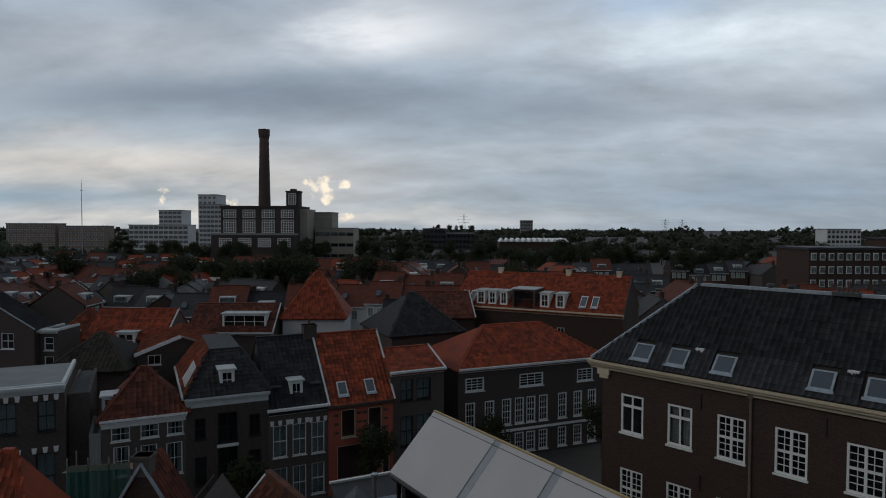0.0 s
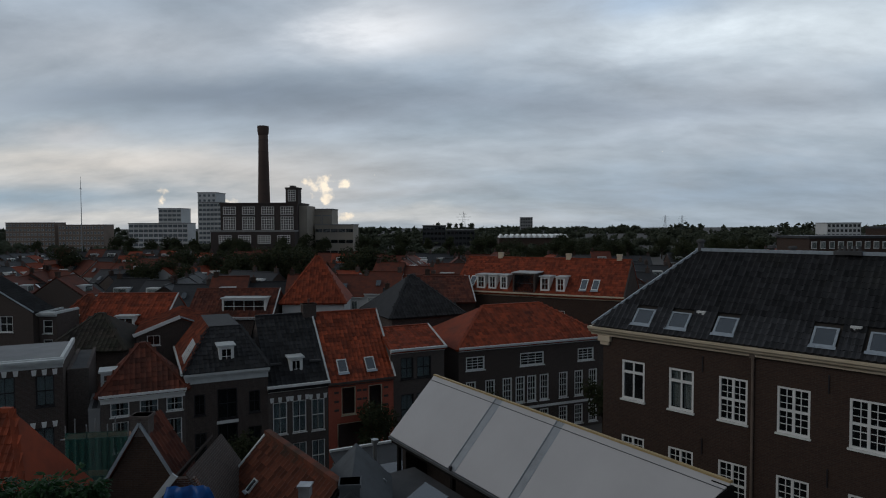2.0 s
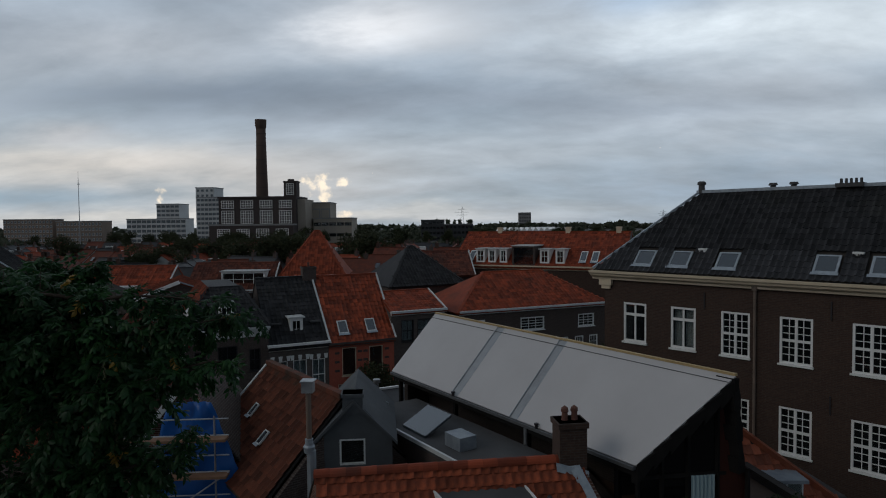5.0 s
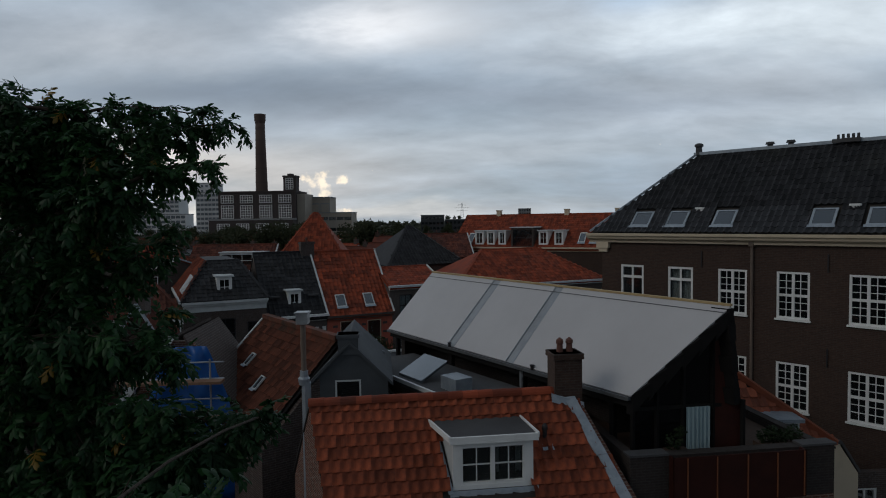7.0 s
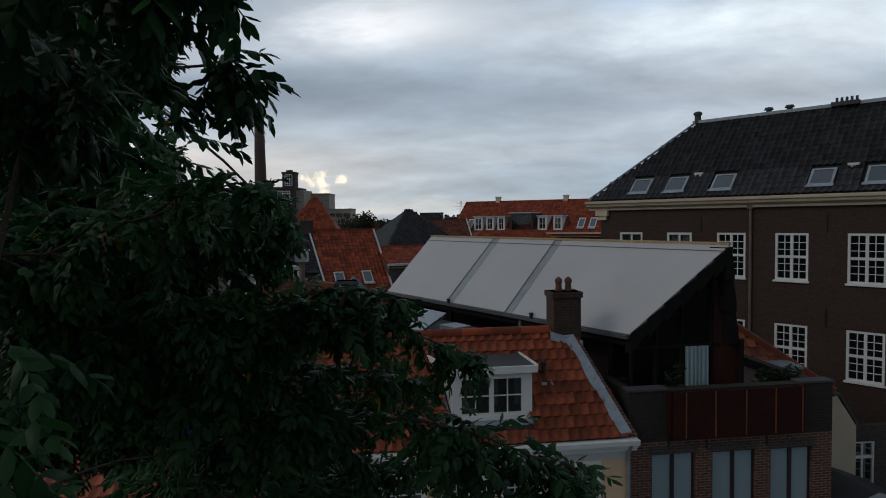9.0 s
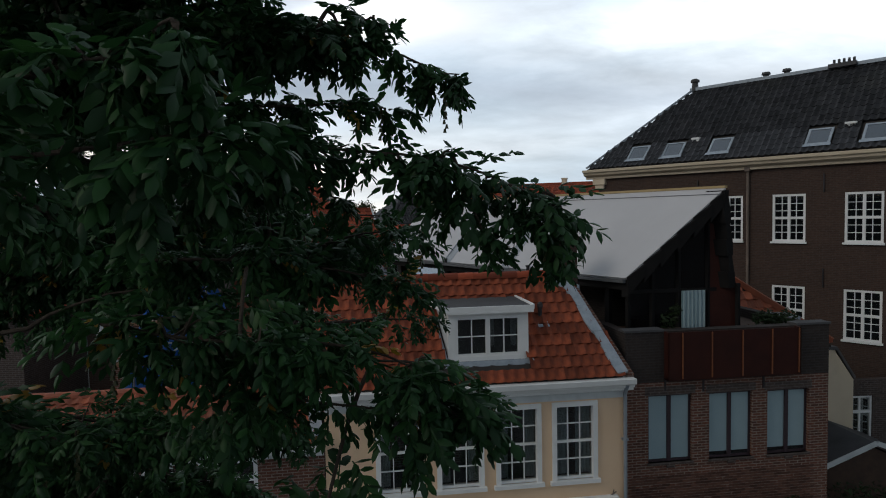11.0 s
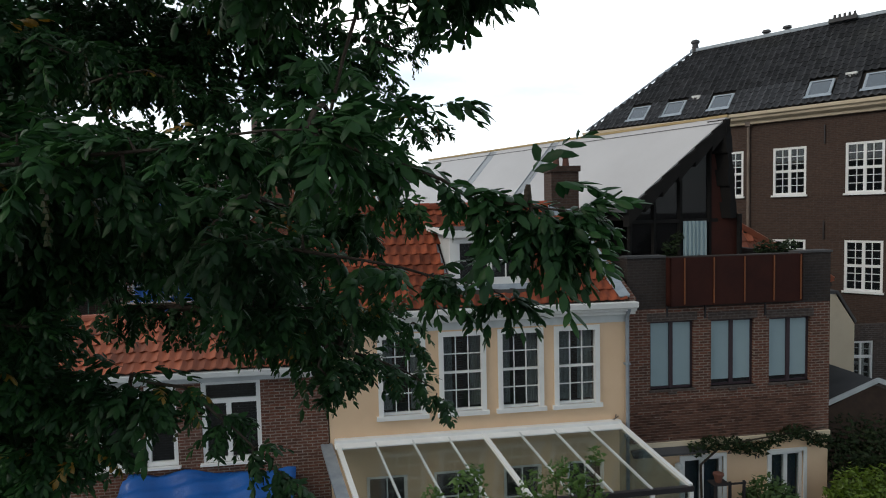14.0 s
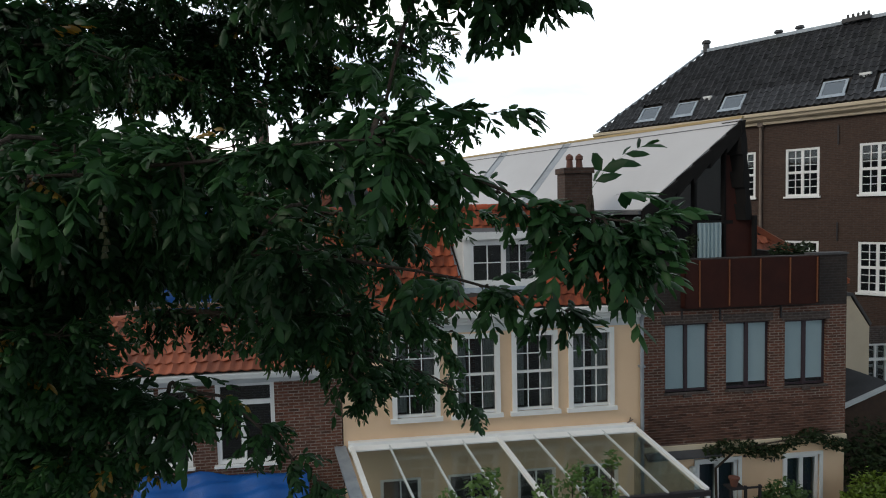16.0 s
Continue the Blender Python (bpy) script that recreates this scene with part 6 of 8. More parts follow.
def tarp_house():
    r = root("house_under_repair", pose(-10.6, 18.6, 0, 0, 0, 6), "narrow gabled house under repair behind blue sheeting", "house")
    part("wall", Mesh().box(0, 3.9, 0.3, 4, GZ, 6.6).slab([(0, 0.3, 6.6), (3.9, 0.3, 6.6), (2.4, 0.3, 9.3), (1.7, 0.3, 9.3)], (0, 0.2, 0)), M_BRICK_RED, r)
    part("roof", Mesh().slab([(-0.3, 0.2, 6.7), (1.9, 0.2, 9.5), (1.9, 4, 9.5), (-0.3, 4, 6.7)], (0, 0, -0.1)).slab([(4.2, 0.2, 6.6), (4.2, 4, 6.6), (2.2, 4, 9.5), (2.2, 0.2, 9.5)], (0, 0, -0.1)), M_BRICK_DARK, r)
    part("barge_board", Mesh().bar((-0.3, 0.1, 6.7), (1.9, 0.1, 9.5), 0.08, 0.2), M_GREYWHITE, r)
    for z in (6.0, 7.2, 8.3):
        part("scaffold_rail", Mesh().rod((0.4, -0.5, z), (3.6, -0.5, z), 0.03).rod((0.4, -0.5, z + 0.5), (3.6, -0.5, z + 0.5), 0.025), M_STEEL, r)
        part("scaffold_board", Mesh().box(0.6, 3.6, -0.9, -0.5, z - 0.08, z), M_PLANK, r)
    for x in (0.7, 1.0, 3.2):
        part("scaffold_pole", Mesh().rod((x, -0.55, GZ), (x, -0.55, 8.9), 0.03), M_STEEL, r)
    part("brace", Mesh().rod((1.8, -0.6, 6.0), (3.6, -0.6, 7.2), 0.025), M_STEEL, r)
    tarp("sheeting", ((0.3, -0.25, 4.5), (4.7, -0.3, 4.5), (1.7, -0.05, 9.2), (3.0, -0.05, 9.2)), 8, r, "bright blue tarpaulin sheeting")


tarp_house()
# ---- orange roof, cream gable and shed beside the terrace ----
def side_roofs():
    r = root("orange_hip_house", pose(0, 0, 0), "house with an orange pantile roof and small flat dormer", "house")
    part("wall", Mesh().box(7.2, 10.9, 18.6, 22.4, GZ, 6.3), M_BRICK_DARK, r)
    part("roof_deck", Mesh().slab([(7.0, 18.3, 6.15), (11.05, 18.7, 6.15), (8.3, 20.2, 8.25), (7.0, 20.2, 8.25)], (0, 0.05, -0.08)).slab([(11.05, 18.7, 6.15), (11.05, 22, 6.15), (8.3, 20.2, 8.25)], (0, 0, -0.08)), M_DECK, r)

    def sk(u, v):
        return u > 4.1 - v * 1.0

    tiled_slope(r, ((7.0, 18.27, 6.2), (11.5, 18.67, 6.2), (7.0, 20.2, 8.3), (11.5, 20.6, 8.3)), 0.24, 0.3, M_TILE_ORANGE, M_TILE_ORANGE, 300, 0.05, sk, 21, 6)
    part("hip_tiles", Mesh().bar((11.05, 18.65, 6.28), (8.25, 20.25, 8.36), 0.2, 0.16), M_TILE_ORANGE, r)
    d = part("dormer", Mesh().box(8.92, 9.9, 18.5, 19.6, 6.5, 6.95), M_GREYWHITE, r)
    part("dormer_roof", Mesh().box(8.8, 10.0, 18.38, 19.8, 6.95, 7.05), M_ZINC, d)
    part("pane", Mesh().box(9.0, 9.4, 18.48, 18.497, 6.56, 6.9).box(9.46, 9.84, 18.48, 18.497, 6.56, 6.9), M_GLASS, d)
    c = root("cream_gable", pose(12.0, 20.5, 0, 0, 0, 6), "cream plastered lean-to gable with white windows", "annexe")
    part("wall", Mesh().slab([(0, 0, GZ), (0.85, 0, GZ), (0.85, 0, 4.6), (0.28, 0, 5.45), (0.2, 0, 5.6), (0, 0, 5.6)], (0, 3.0, 0)), M_CREAM, c)
    part("coping", Mesh().box(-0.04, 0.24, -0.06, 3.0, 5.6, 5.7).slab([(0.22, -0.05, 5.62), (0.86, -0.05, 4.62), (0.9, -0.05, 4.7), (0.26, -0.05, 5.7)], (0, 3.0, 0)), M_BITUMEN, c)
    part("side_wall", holed_wall(Mesh(), 0.9, 4.0, GZ, 4.5, 0.3, 0.5, [(0.95, 1.75, 2.3, 3.95)]), M_BRICK_DARK, c)
    window(c, (0.95, 1.75, 2.3, 3.95), 0.3, M_WHITE, 2, 1, 0.07, 0.06, False, 0.05)
    part("transom", Mesh().box(0.98, 1.72, 0.32, 0.4, 3.38, 3.46), M_WHITE, c)
    s = root("garden_shed", pose(10.6, 17.8, 0, 0, 0, 8), "dark brown garden shed with a pale edged gable roof", "shed")
    part("wall", Mesh().box(0, 2.7, 0.15, 2.2, GZ, 2.7).slab([(0, 0.15, 2.7), (2.7, 0.15, 2.7), (1.35, 0.15, 3.3)], (0, 2.0, 0)), M_WOOD, s)
    part("roof", Mesh().slab([(-0.2, 0, 2.8), (1.35, 0, 3.4), (1.35, 2.4, 3.4), (-0.2, 2.4, 2.8)], (0, 0, 0.06)).slab([(2.9, 0, 2.8), (2.9, 2.4, 2.8), (1.35, 2.4, 3.4), (1.35, 0, 3.4)], (0, 0, 0.06)), M_BITUMEN, s)
    part("edge_trim", Mesh().bar((-0.25, -0.04, 2.86), (1.35, -0.04, 3.47), 0.04, 0.14).bar((2.95, -0.04, 2.86), (1.35, -0.04, 3.47), 0.04, 0.14), M_GREYWHITE, s)


side_roofs()


# ---- the town behind ----
def terrace_proto(i, rnd):
    w, d = rnd.uniform(5.2, 6.6), rnd.uniform(7, 9)
    eave, ridge = rnd.uniform(5.2, 7.0), 0
    ridge = eave + rnd.uniform(2.6, 3.6)
    wall = (M_BRICK_DARK, M_BRICK_BROWN, M_BRICK_GREY, M_FARWHITE)[i % 4]
    field = (M_TILE_OLD, M_SLATE, M_TILE_DARK_ISL, M_TILE_ISL, M_TILE_OLD, M_SLATE, M_BITUMEN, M_TILE_OLD)[i]
    r = root("terraced_house", pose(0, -900, 0), ("dark brick", "brown brick", "grey brick", "pale rendered")[i % 4] + " terraced house with a " + ("dark grey" if i in (1, 2, 5, 6) else "red") + " tiled roof", "house", "town houses")
    part("wall", Mesh().box(0, w, 0, d, GZ, eave).slab([(0, 0, eave), (0, d, eave), (0, d / 2, ridge - 0.1)], (0.2, 0, 0)).slab([(w - 0.2, 0, eave), (w - 0.2, d, eave), (w - 0.2, d / 2, ridge - 0.1)], (0.2, 0, 0)), wall, r)
    rf = Mesh().slab([(-0.05, -0.3, eave - 0.05), (w + 0.05, -0.3, eave - 0.05), (w + 0.05, d / 2, ridge), (-0.05, d / 2, ridge)], (0, 0, 0.12)).slab([(-0.05, d / 2, ridge), (w + 0.05, d / 2, ridge), (w + 0.05, d + 0.3, eave), (-0.05, d + 0.3, eave)], (0, 0, 0.12))
    part("roof", rf, field, r)
    part("ridge_tiles", Mesh().bar((-0.05, d / 2, ridge + 0.14), (w + 0.05, d / 2, ridge + 0.14), 0.3, 0.14), field, r)
    part("gutter", Mesh().box(0, w, -0.42, -0.28, eave - 0.16, eave), M_GREYWHITE, r)
    for k in range(3):
        x = 0.6 + k * (w - 1.2) / 3
        for z in (eave - 2.2,):
            f = part("window", Mesh().box(x, x + 1.1, -0.06, 0.0, z, z + 1.6), M_WHITE, r)
            part("pane", Mesh().box(x + 0.1, x + 0.52, -0.08, -0.06, z + 0.1, z + 1.5).box(x + 0.58, x + 1.0, -0.08, -0.06, z + 0.1, z + 1.5), M_GLASS, f)
    if i % 3 != 1:
        a = w * 0.3
        dm = part("dormer", Mesh().box(a, a + w * 0.42, 0.6, d / 2, eave + 0.5, eave + 1.7), M_WHITE if i % 2 else M_GREYWHITE, r)
        part("pane", Mesh().box(a + 0.15, a + w * 0.42 - 0.15, 0.57, 0.6, eave + 0.7, eave + 1.5), M_GLASS, dm)
    else:
        part("roof_window", Mesh().slab([(w * 0.3, 0.9, eave + 1.2), (w * 0.3 + 0.8, 0.9, eave + 1.2), (w * 0.3 + 0.8, 1.8, eave + 2.0), (w * 0.3, 1.8, eave + 2.0)], (0, -0.05, 0.08)), M_SKYGLASS, r)
    chimney_stack(r, w * (0.1 + 0.8 * (i % 2)), d / 2, ridge - 0.4, ridge + 0.9, 0.7, 0.5, M_BRICK_DARK if i % 2 else M_BRICK_BROWN, 1)
    return r, w


def town():
    rnd = random.Random(11)
    protos = [terrace_proto(i, rnd) for i in range(8)]
    used = [False] * 8
    n = 0
    for y in (92, 103, 114, 128, 144, 163, 186, 212, 242, 276, 312):
        ang0 = rnd.choice((-14, -6, 4, 12))
        x = -0.74 * y
        while x < 0.74 * y:
            k = rnd.randrange(8)
            kind = rnd.random()
            run = rnd.randint(2, 6)
            ang = ang0 + rnd.uniform(-10, 10) + (90 if kind > 0.6 else 0)
            px, py = x, y + rnd.uniform(-4, 4)
            for j in range(run):
                kk = k if rnd.random() < 0.6 else rnd.randrange(8)
                p, w = protos[kk]
                hx_, hy_ = px + w * math.cos(radians(ang)), py + w * math.sin(radians(ang))
                clash = (-34 < px < 34 and py < 90) or (-130 < px < -66 and py > 268) or (40 < px < 120 and 118 < py < 175) or py < 79
                if not clash and n < 250:
                    m = pose(px, py, rnd.uniform(-1.1, -0.02), 0, 0, ang)
                    if not used[kk]:
                        p.matrix_world = m
                        used[kk] = True
                    else:
                        copy_thing(p, m)
                    n += 1
                px, py = hx_, hy_
            x = max(px, x + 6) + rnd.uniform(2, 10)


town()


def block(name, label, cat, x0, x1, y, depth, z1, wall, rows, cols, pane_mat=None, frame_mat=None, roof=None, ang=0, pw=0.6, ph=0.55, z0=GZ):
    """A far block of flats or offices with a grid of windows."""
    r = root(name, pose(x0, y, 0, 0, 0, ang), label, cat)
    w = x1 - x0
    part("wall", Mesh().box(0, w, 0, depth, z0, z1), wall, r)
    part("roof_edge", Mesh().box(-0.3, w + 0.3, -0.3, depth, z1, z1 + 0.5), roof or M_CONCRETE, r)
    cw, rh = w / cols, (z1 - z0) / rows
    for a in range(rows):
        for b in range(cols):
            xa, za = b * cw + cw * (1 - pw) / 2, z0 + a * rh + rh * (1 - ph) / 2
            f = part("window", Mesh().box(xa, xa + cw * pw, -0.12, 0.0, za, za + rh * ph), frame_mat or M_SLATE, r)
            part("pane", Mesh().box(xa + cw * pw * 0.08, xa + cw * pw * 0.92, -0.16, -0.12, za + rh * ph * 0.1, za + rh * ph * 0.9), pane_mat or M_GLASS, f)
    return r


def power_plant():
    r = root("power_plant", pose(-124.3, 312, 0), "dark brick power plant hall with large white gridded windows", "power plant")
    w = 39.0
    part("hall", Mesh().box(0, w, 0, 22, GZ, 28.3).box(-0.4, w + 0.4, -0.4, 22, 27.9, 28.7).box(-2.6, w + 0.2, -6, 0, GZ, 14.2), M_CLAYBRICK_FAR, r)
    part("plinth_band", Mesh().box(-2.8, w + 0.4, -6.3, 0.1, 14.2, 15.0), M_CONCRETE, r)

    def grid(x, z0, z1, y, nx, nz, wd=6.1):
        f = Mesh()
        f.box(x, x + wd, y - 0.25, y - 0.02, z0, z1)
        o = part("window", Mesh().box(x + 0.15, x + wd - 0.15, y - 0.2, y - 0.02, z0 + 0.15, z1 - 0.15), M_DARKFRAME, r, "large white gridded steel window")
        g2 = Mesh()
        for i in range(nx + 1):
            xx = x + wd * i / nx
            g2.box(xx - 0.14, xx + 0.14, y - 0.4, y - 0.2, z0, z1)
        for i in range(nz + 1):
            zz = z0 + (z1 - z0) * i / nz
            g2.box(x, x + wd, y - 0.42, y - 0.2, zz - 0.14, zz + 0.14)
        part("glazing_grid", g2, M_BRIGHTWHITE, o)

    for i in range(4):
        x = 1.6 + i * 9.7
        grid(x, 22.9, 26.6, 0, 5, 3)
        grid(x, 15.3, 21.6, 0, 5, 5)
        grid(x, 8.5, 12.5, -6, 5, 4)
    part("stair_tower", Mesh().box(w - 6.8, w - 0.4, 3, 9, 28.5, 36.4).box(w - 7.1, w - 0.1, 2.7, 9.3, 35.6, 36.4).box(w - 5, w - 2.4, 4, 7, 36.4, 37.4), M_CLAYBRICK_FAR, r)
    grid(w - 5.4, 29.6, 35.0, 3, 3, 5, 3.6)
    part("annexe", Mesh().box(w - 0.2, w + 4.0, 3, 20, GZ, 27.2), M_BEIGE, r)
    st = root("factory_chimney", pose(-103.4, 316, 0), "tall round brown brick factory chimney", "chimney")
    part("shaft", Mesh().lathe(0, 0, ((GZ, 3.5), (29, 3.0), (50, 2.55), (63.2, 2.3)), 28), M_STACK, st, "", 0, True)
    part("crown", Mesh().lathe(0, 0, ((62.6, 2.35), (64.2, 2.75), (66.6, 2.85), (67.2, 2.8), (67.2, 2.0)), 28), M_STACK, st, "darker corbelled crown")
    for z in (33, 40, 47, 54, 60):
        rr = 3.0 - (z - 29) * 0.0205
        part("iron_band", Mesh().lathe(0, 0, ((z, rr + 0.05), (z + 0.25, rr + 0.05)), 28), M_CLAYBRICK_FAR, st)


power_plant()
block("grey_office_block", "grey concrete office block beside the plant", "building", -88, -72, 330, 15, 25.6, M_BEIGE, 2, 3, M_BEIGE, M_CONCRETE, pw=0.9)
block("low_grey_office", "low grey office building with a long window band", "building", -80, -60, 326, 15, 17.4, M_BEIGE, 3, 5, ph=0.3, pw=0.9)
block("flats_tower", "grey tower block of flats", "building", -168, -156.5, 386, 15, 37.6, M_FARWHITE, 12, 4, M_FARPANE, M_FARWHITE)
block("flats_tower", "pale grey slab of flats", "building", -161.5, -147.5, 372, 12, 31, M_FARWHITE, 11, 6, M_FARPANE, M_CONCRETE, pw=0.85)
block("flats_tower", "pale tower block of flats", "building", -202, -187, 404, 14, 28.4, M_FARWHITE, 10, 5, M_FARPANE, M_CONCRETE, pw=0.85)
block("flats_slab", "low slab of flats with glazed bands", "building", -221, -182, 402, 12, 18.8, M_FARWHITE, 6, 12, M_FARPANE, M_SLATE, pw=0.8)
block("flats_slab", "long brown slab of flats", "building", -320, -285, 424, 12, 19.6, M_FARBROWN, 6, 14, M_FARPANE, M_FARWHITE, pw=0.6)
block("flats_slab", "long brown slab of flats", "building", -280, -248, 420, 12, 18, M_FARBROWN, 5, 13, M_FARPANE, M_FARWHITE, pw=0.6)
block("office_slab", "dark glazed office building", "building", -37, -19, 500, 16, 16.8, M_SLATE, 4, 6, pw=0.8)
block("office_slab", "dark glazed office building", "building", -18, 4, 500, 16, 13.2, M_SLATE, 3, 7, pw=0.8)
block("flats_tower", "far pale grey tower block of flats", "building", 72, 89, 900, 15, 27.6, M_CONCRETE, 6, 5)
block("flats_tower", "pale block of flats with dark balcony bands", "building", 249, 272, 452, 15, 17.6, M_FARWHITE, 5, 8, pw=0.6)
block("brick_apartment_block", "red-brown brick apartment block with white windows", "building", 69.5, 88, 132, 12, 14.2, M_BRICK_BROWN, 5, 10, frame_mat=M_WHITE, roof=M_SLATE, ang=4, pw=0.6)
block("brick_apartment_block", "long brick apartment block with slate top", "building", 100, 128, 150, 12, 16.0, M_BRICK_BROWN, 4, 16, frame_mat=M_WHITE, roof=M_SLATE, ang=6, pw=0.6)


def market_hall():
    r = root("market_hall", pose(20, 425, 0), "long hall with a white saw-edged roof", "hall")
    part("wall", Mesh().box(0, 46, 0, 30, GZ, 8.6), M_BRICK_BROWN, r)
    for i in range(12):
        x = i * 3.85
        part("roof_bay", Mesh().slab([(x, -1, 8.6), (x + 1.9, -1, 11.0), (x + 3.85, -1, 8.8)], (0, 30, 0)), M_WHITE, r)


market_hall()


def mast(name, x, y, z1, label, lattice):
    r = root(name, pose(x, y, 0), label, "mast")
    if lattice:
        m = Mesh()
        b = 3.0
        for sx, sy in ((-1, -1), (1, -1), (1, 1), (-1, 1)):
            m.rod((sx * b, sy * b, GZ), (sx * 0.4, sy * 0.4, z1), 0.16, 0.1, 5)
        for k in range(10):
            t, u = k / 10, (k + 1) / 10
            for s in (-1, 1):
                a = b + (0.4 - b) * t
                c = b + (0.4 - b) * u
                m.rod((-a * s, -a, GZ + (z1 - GZ) * t), (c * s, -c, GZ + (z1 - GZ) * u), 0.09, None, 4)
        part("tower", m, M_SEAM, r)
        for z, l in ((z1 * 0.72, 6), (z1 * 0.82, 8), (z1 * 0.92, 5)):
            part("cross_arm", Mesh().rod((-l, 0, z), (l, 0, z), 0.16, None, 5), M_SEAM, r)
    else:
        part("pole", Mesh().rod((0, 0, GZ), (0, 0, z1), 0.28, 0.12, 6), M_STEEL, r)
        part("aerial", Mesh().rod((0, 0, z1), (0, 0, z1 + 3), 0.06, None, 5).box(-0.6, 0.6, -0.1, 0.1, z1 - 4, z1 - 3.6), M_STEEL, r)


mast("radio_mast", -207, 330, 41, "slender steel radio mast", False)
mast("power_pylon", -6.4, 700, 32, "steel lattice power pylon", True)
mast("power_pylon", 304, 1000, 31.5, "steel lattice power pylon", True)
mast("power_pylon", 330, 1000, 31.5, "steel lattice power pylon", True)


# ---- trees of the town ----
def leaf_cards(rnd, blobs, count, size):
    """Many small bent leaf clumps scattered over a set of blobs (x, y, z, radius)."""
    V, Fc = [], []
    tot = sum(b[3] ** 2 for b in blobs)
    for b in blobs:
        for _ in range(int(count * b[3] ** 2 / tot)):
            d = Vector((rnd.gauss(0, 1), rnd.gauss(0, 1), rnd.gauss(0, 1))).normalized()
            p = Vector(b[:3]) + d * b[3] * rnd.uniform(0.55, 1.08)
            s = size * rnd.uniform(0.5, 1.3)
            u = Vector((rnd.gauss(0, 1), rnd.gauss(0, 1), rnd.gauss(0, 0.5))).normalized()
            v = u.cross(d + Vector((rnd.gauss(0, 0.4), rnd.gauss(0, 0.4), 0.3)))
            v = v.normalized() if v.length > 1e-3 else u.orthogonal()
            n = u.cross(v)
            i = len(V)
            V += [tuple(p - u * s), tuple(p - v * s * 0.5 + n * s * 0.2), tuple(p + u * s), tuple(p + v * s * 0.5 + n * s * 0.2)]
            Fc += [(i, i + 1, i + 2), (i, i + 2, i + 3)]
    me = bpy.data.meshes.new("leaves")
    me.from_pydata(V, [], Fc)
    return me


def town_tree(i, rnd):
    h = rnd.uniform(8, 11)
    r = root("town_tree", pose(0, -950, 0), "dark green leafy town tree", "tree", "town trees")
    t = Mesh().rod((0, 0, 0), (0.1, 0, h * 0.35), 0.28, 0.2, 7)
    blobs = []
    for k in range(9):
        a = 2 * math.pi * k / 9 + rnd.uniform(-0.3, 0.3)
        q = Vector((math.cos(a) * rnd.uniform(0.8, 2.6), math.sin(a) * rnd.uniform(0.8, 2.6), h * rnd.uniform(0.45, 0.9)))
        t.rod((0.1, 0, h * 0.35), q, 0.12, 0.04, 5)
        blobs.append((*q, rnd.uniform(1.0, 1.9)))
    blobs.append((0, 0, h * 0.8, 1.8))
    part("trunk", t, M_BARK, r)
    me = leaf_cards(rnd, blobs, 2600, 0.26)
    me.materials.append(M_CROWN)
    part("crown", me, M_CROWN, r)
    return r


def town_trees():
    rnd = random.Random(5)
    protos = [town_tree(i, rnd) for i in range(4)]
    spots = []
    for cx, cy, n, s in ((-58, 128, 5, 7), (-45, 142, 5, 9), (-34, 128, 3, 6), (-24, 122, 3, 5), (4, 112, 2, 3), (-74, 150, 5, 9), (60, 200, 8, 30), (-110, 285, 6, 14), (-90, 270, 5, 10), (20, 240, 9, 30), (95, 250, 9, 40), (-150, 300, 8, 30), (-60, 300, 6, 12), (10, 330, 8, 40), (-18, 41, 0, 1), (120, 330, 8, 50)):
        for _ in range(n):
            spots.append((cx + rnd.gauss(0, s), cy + rnd.gauss(0, s * 0.4), rnd.uniform(0.95, 1.3) if cx < -15 and cy < 155 else rnd.uniform(0.9, 1.25)))
    first = [(-13.2, 37.2, 0.42), (-6.0, 41.8, 0.48), (10.8, 49.5, 0.5), (2.2, 47.0, 0.42)]
    for k, (x, y, s) in enumerate(first + spots):
        p = protos[k % 4]
        m = pose(x, y, GZ - 0.1, 0, 0, rnd.uniform(0, 360))
        if k < 4:
            p.matrix_world = m @ Matrix.Scale(1, 4)
            p.scale = (s, s, s)
        else:
            o = copy_thing(p, m)
            o.scale = (s, s, s)


town_trees()


def far_woods():
    """Uneven belts of woodland along the horizon."""
    rnd = random.Random(7)
    for y, n, hgt, sz in ((345, 240, 9, 1.7), (520, 260, 11, 2.2), (760, 300, 13, 3.0), (1200, 300, 15, 4.0), (1900, 260, 17, 6.0)):
        blobs = []
        for _ in range(n):
            x = rnd.uniform(-0.85, 0.85) * y
            h = hgt * (0.62 + 0.5 * noise.noise(Vector((x * 0.012, y * 0.01, 0)))) * rnd.uniform(0.75, 1.1)
            if y == 345 and -135 < x < -55:
                h *= 0.55
            blobs.append((x, y + rnd.uniform(-20, 20), GZ + h * 0.62, h * 0.5))
            blobs.append((x + rnd.uniform(-6, 6), y + rnd.uniform(-20, 20), GZ + h * 0.3, h * 0.5))
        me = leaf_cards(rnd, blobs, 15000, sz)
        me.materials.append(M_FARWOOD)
        tagged(new("far_woods", me), "belt of woodland on the horizon, paled by haze in its colour", "woods", kind="stuff")
    blobs = []
    for k in range(60):
        x = rnd.choice((220, 340, 520, -20, 600)) * 1.9 + rnd.gauss(0, 25)
        h = rnd.uniform(14, 22)
        for z in range(4):
            blobs.append((x, 1250 + rnd.uniform(-10, 10), GZ + h * (0.3 + 0.2 * z), 3.2))
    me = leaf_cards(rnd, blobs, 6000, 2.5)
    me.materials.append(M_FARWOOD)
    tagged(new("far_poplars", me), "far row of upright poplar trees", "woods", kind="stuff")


far_woods()


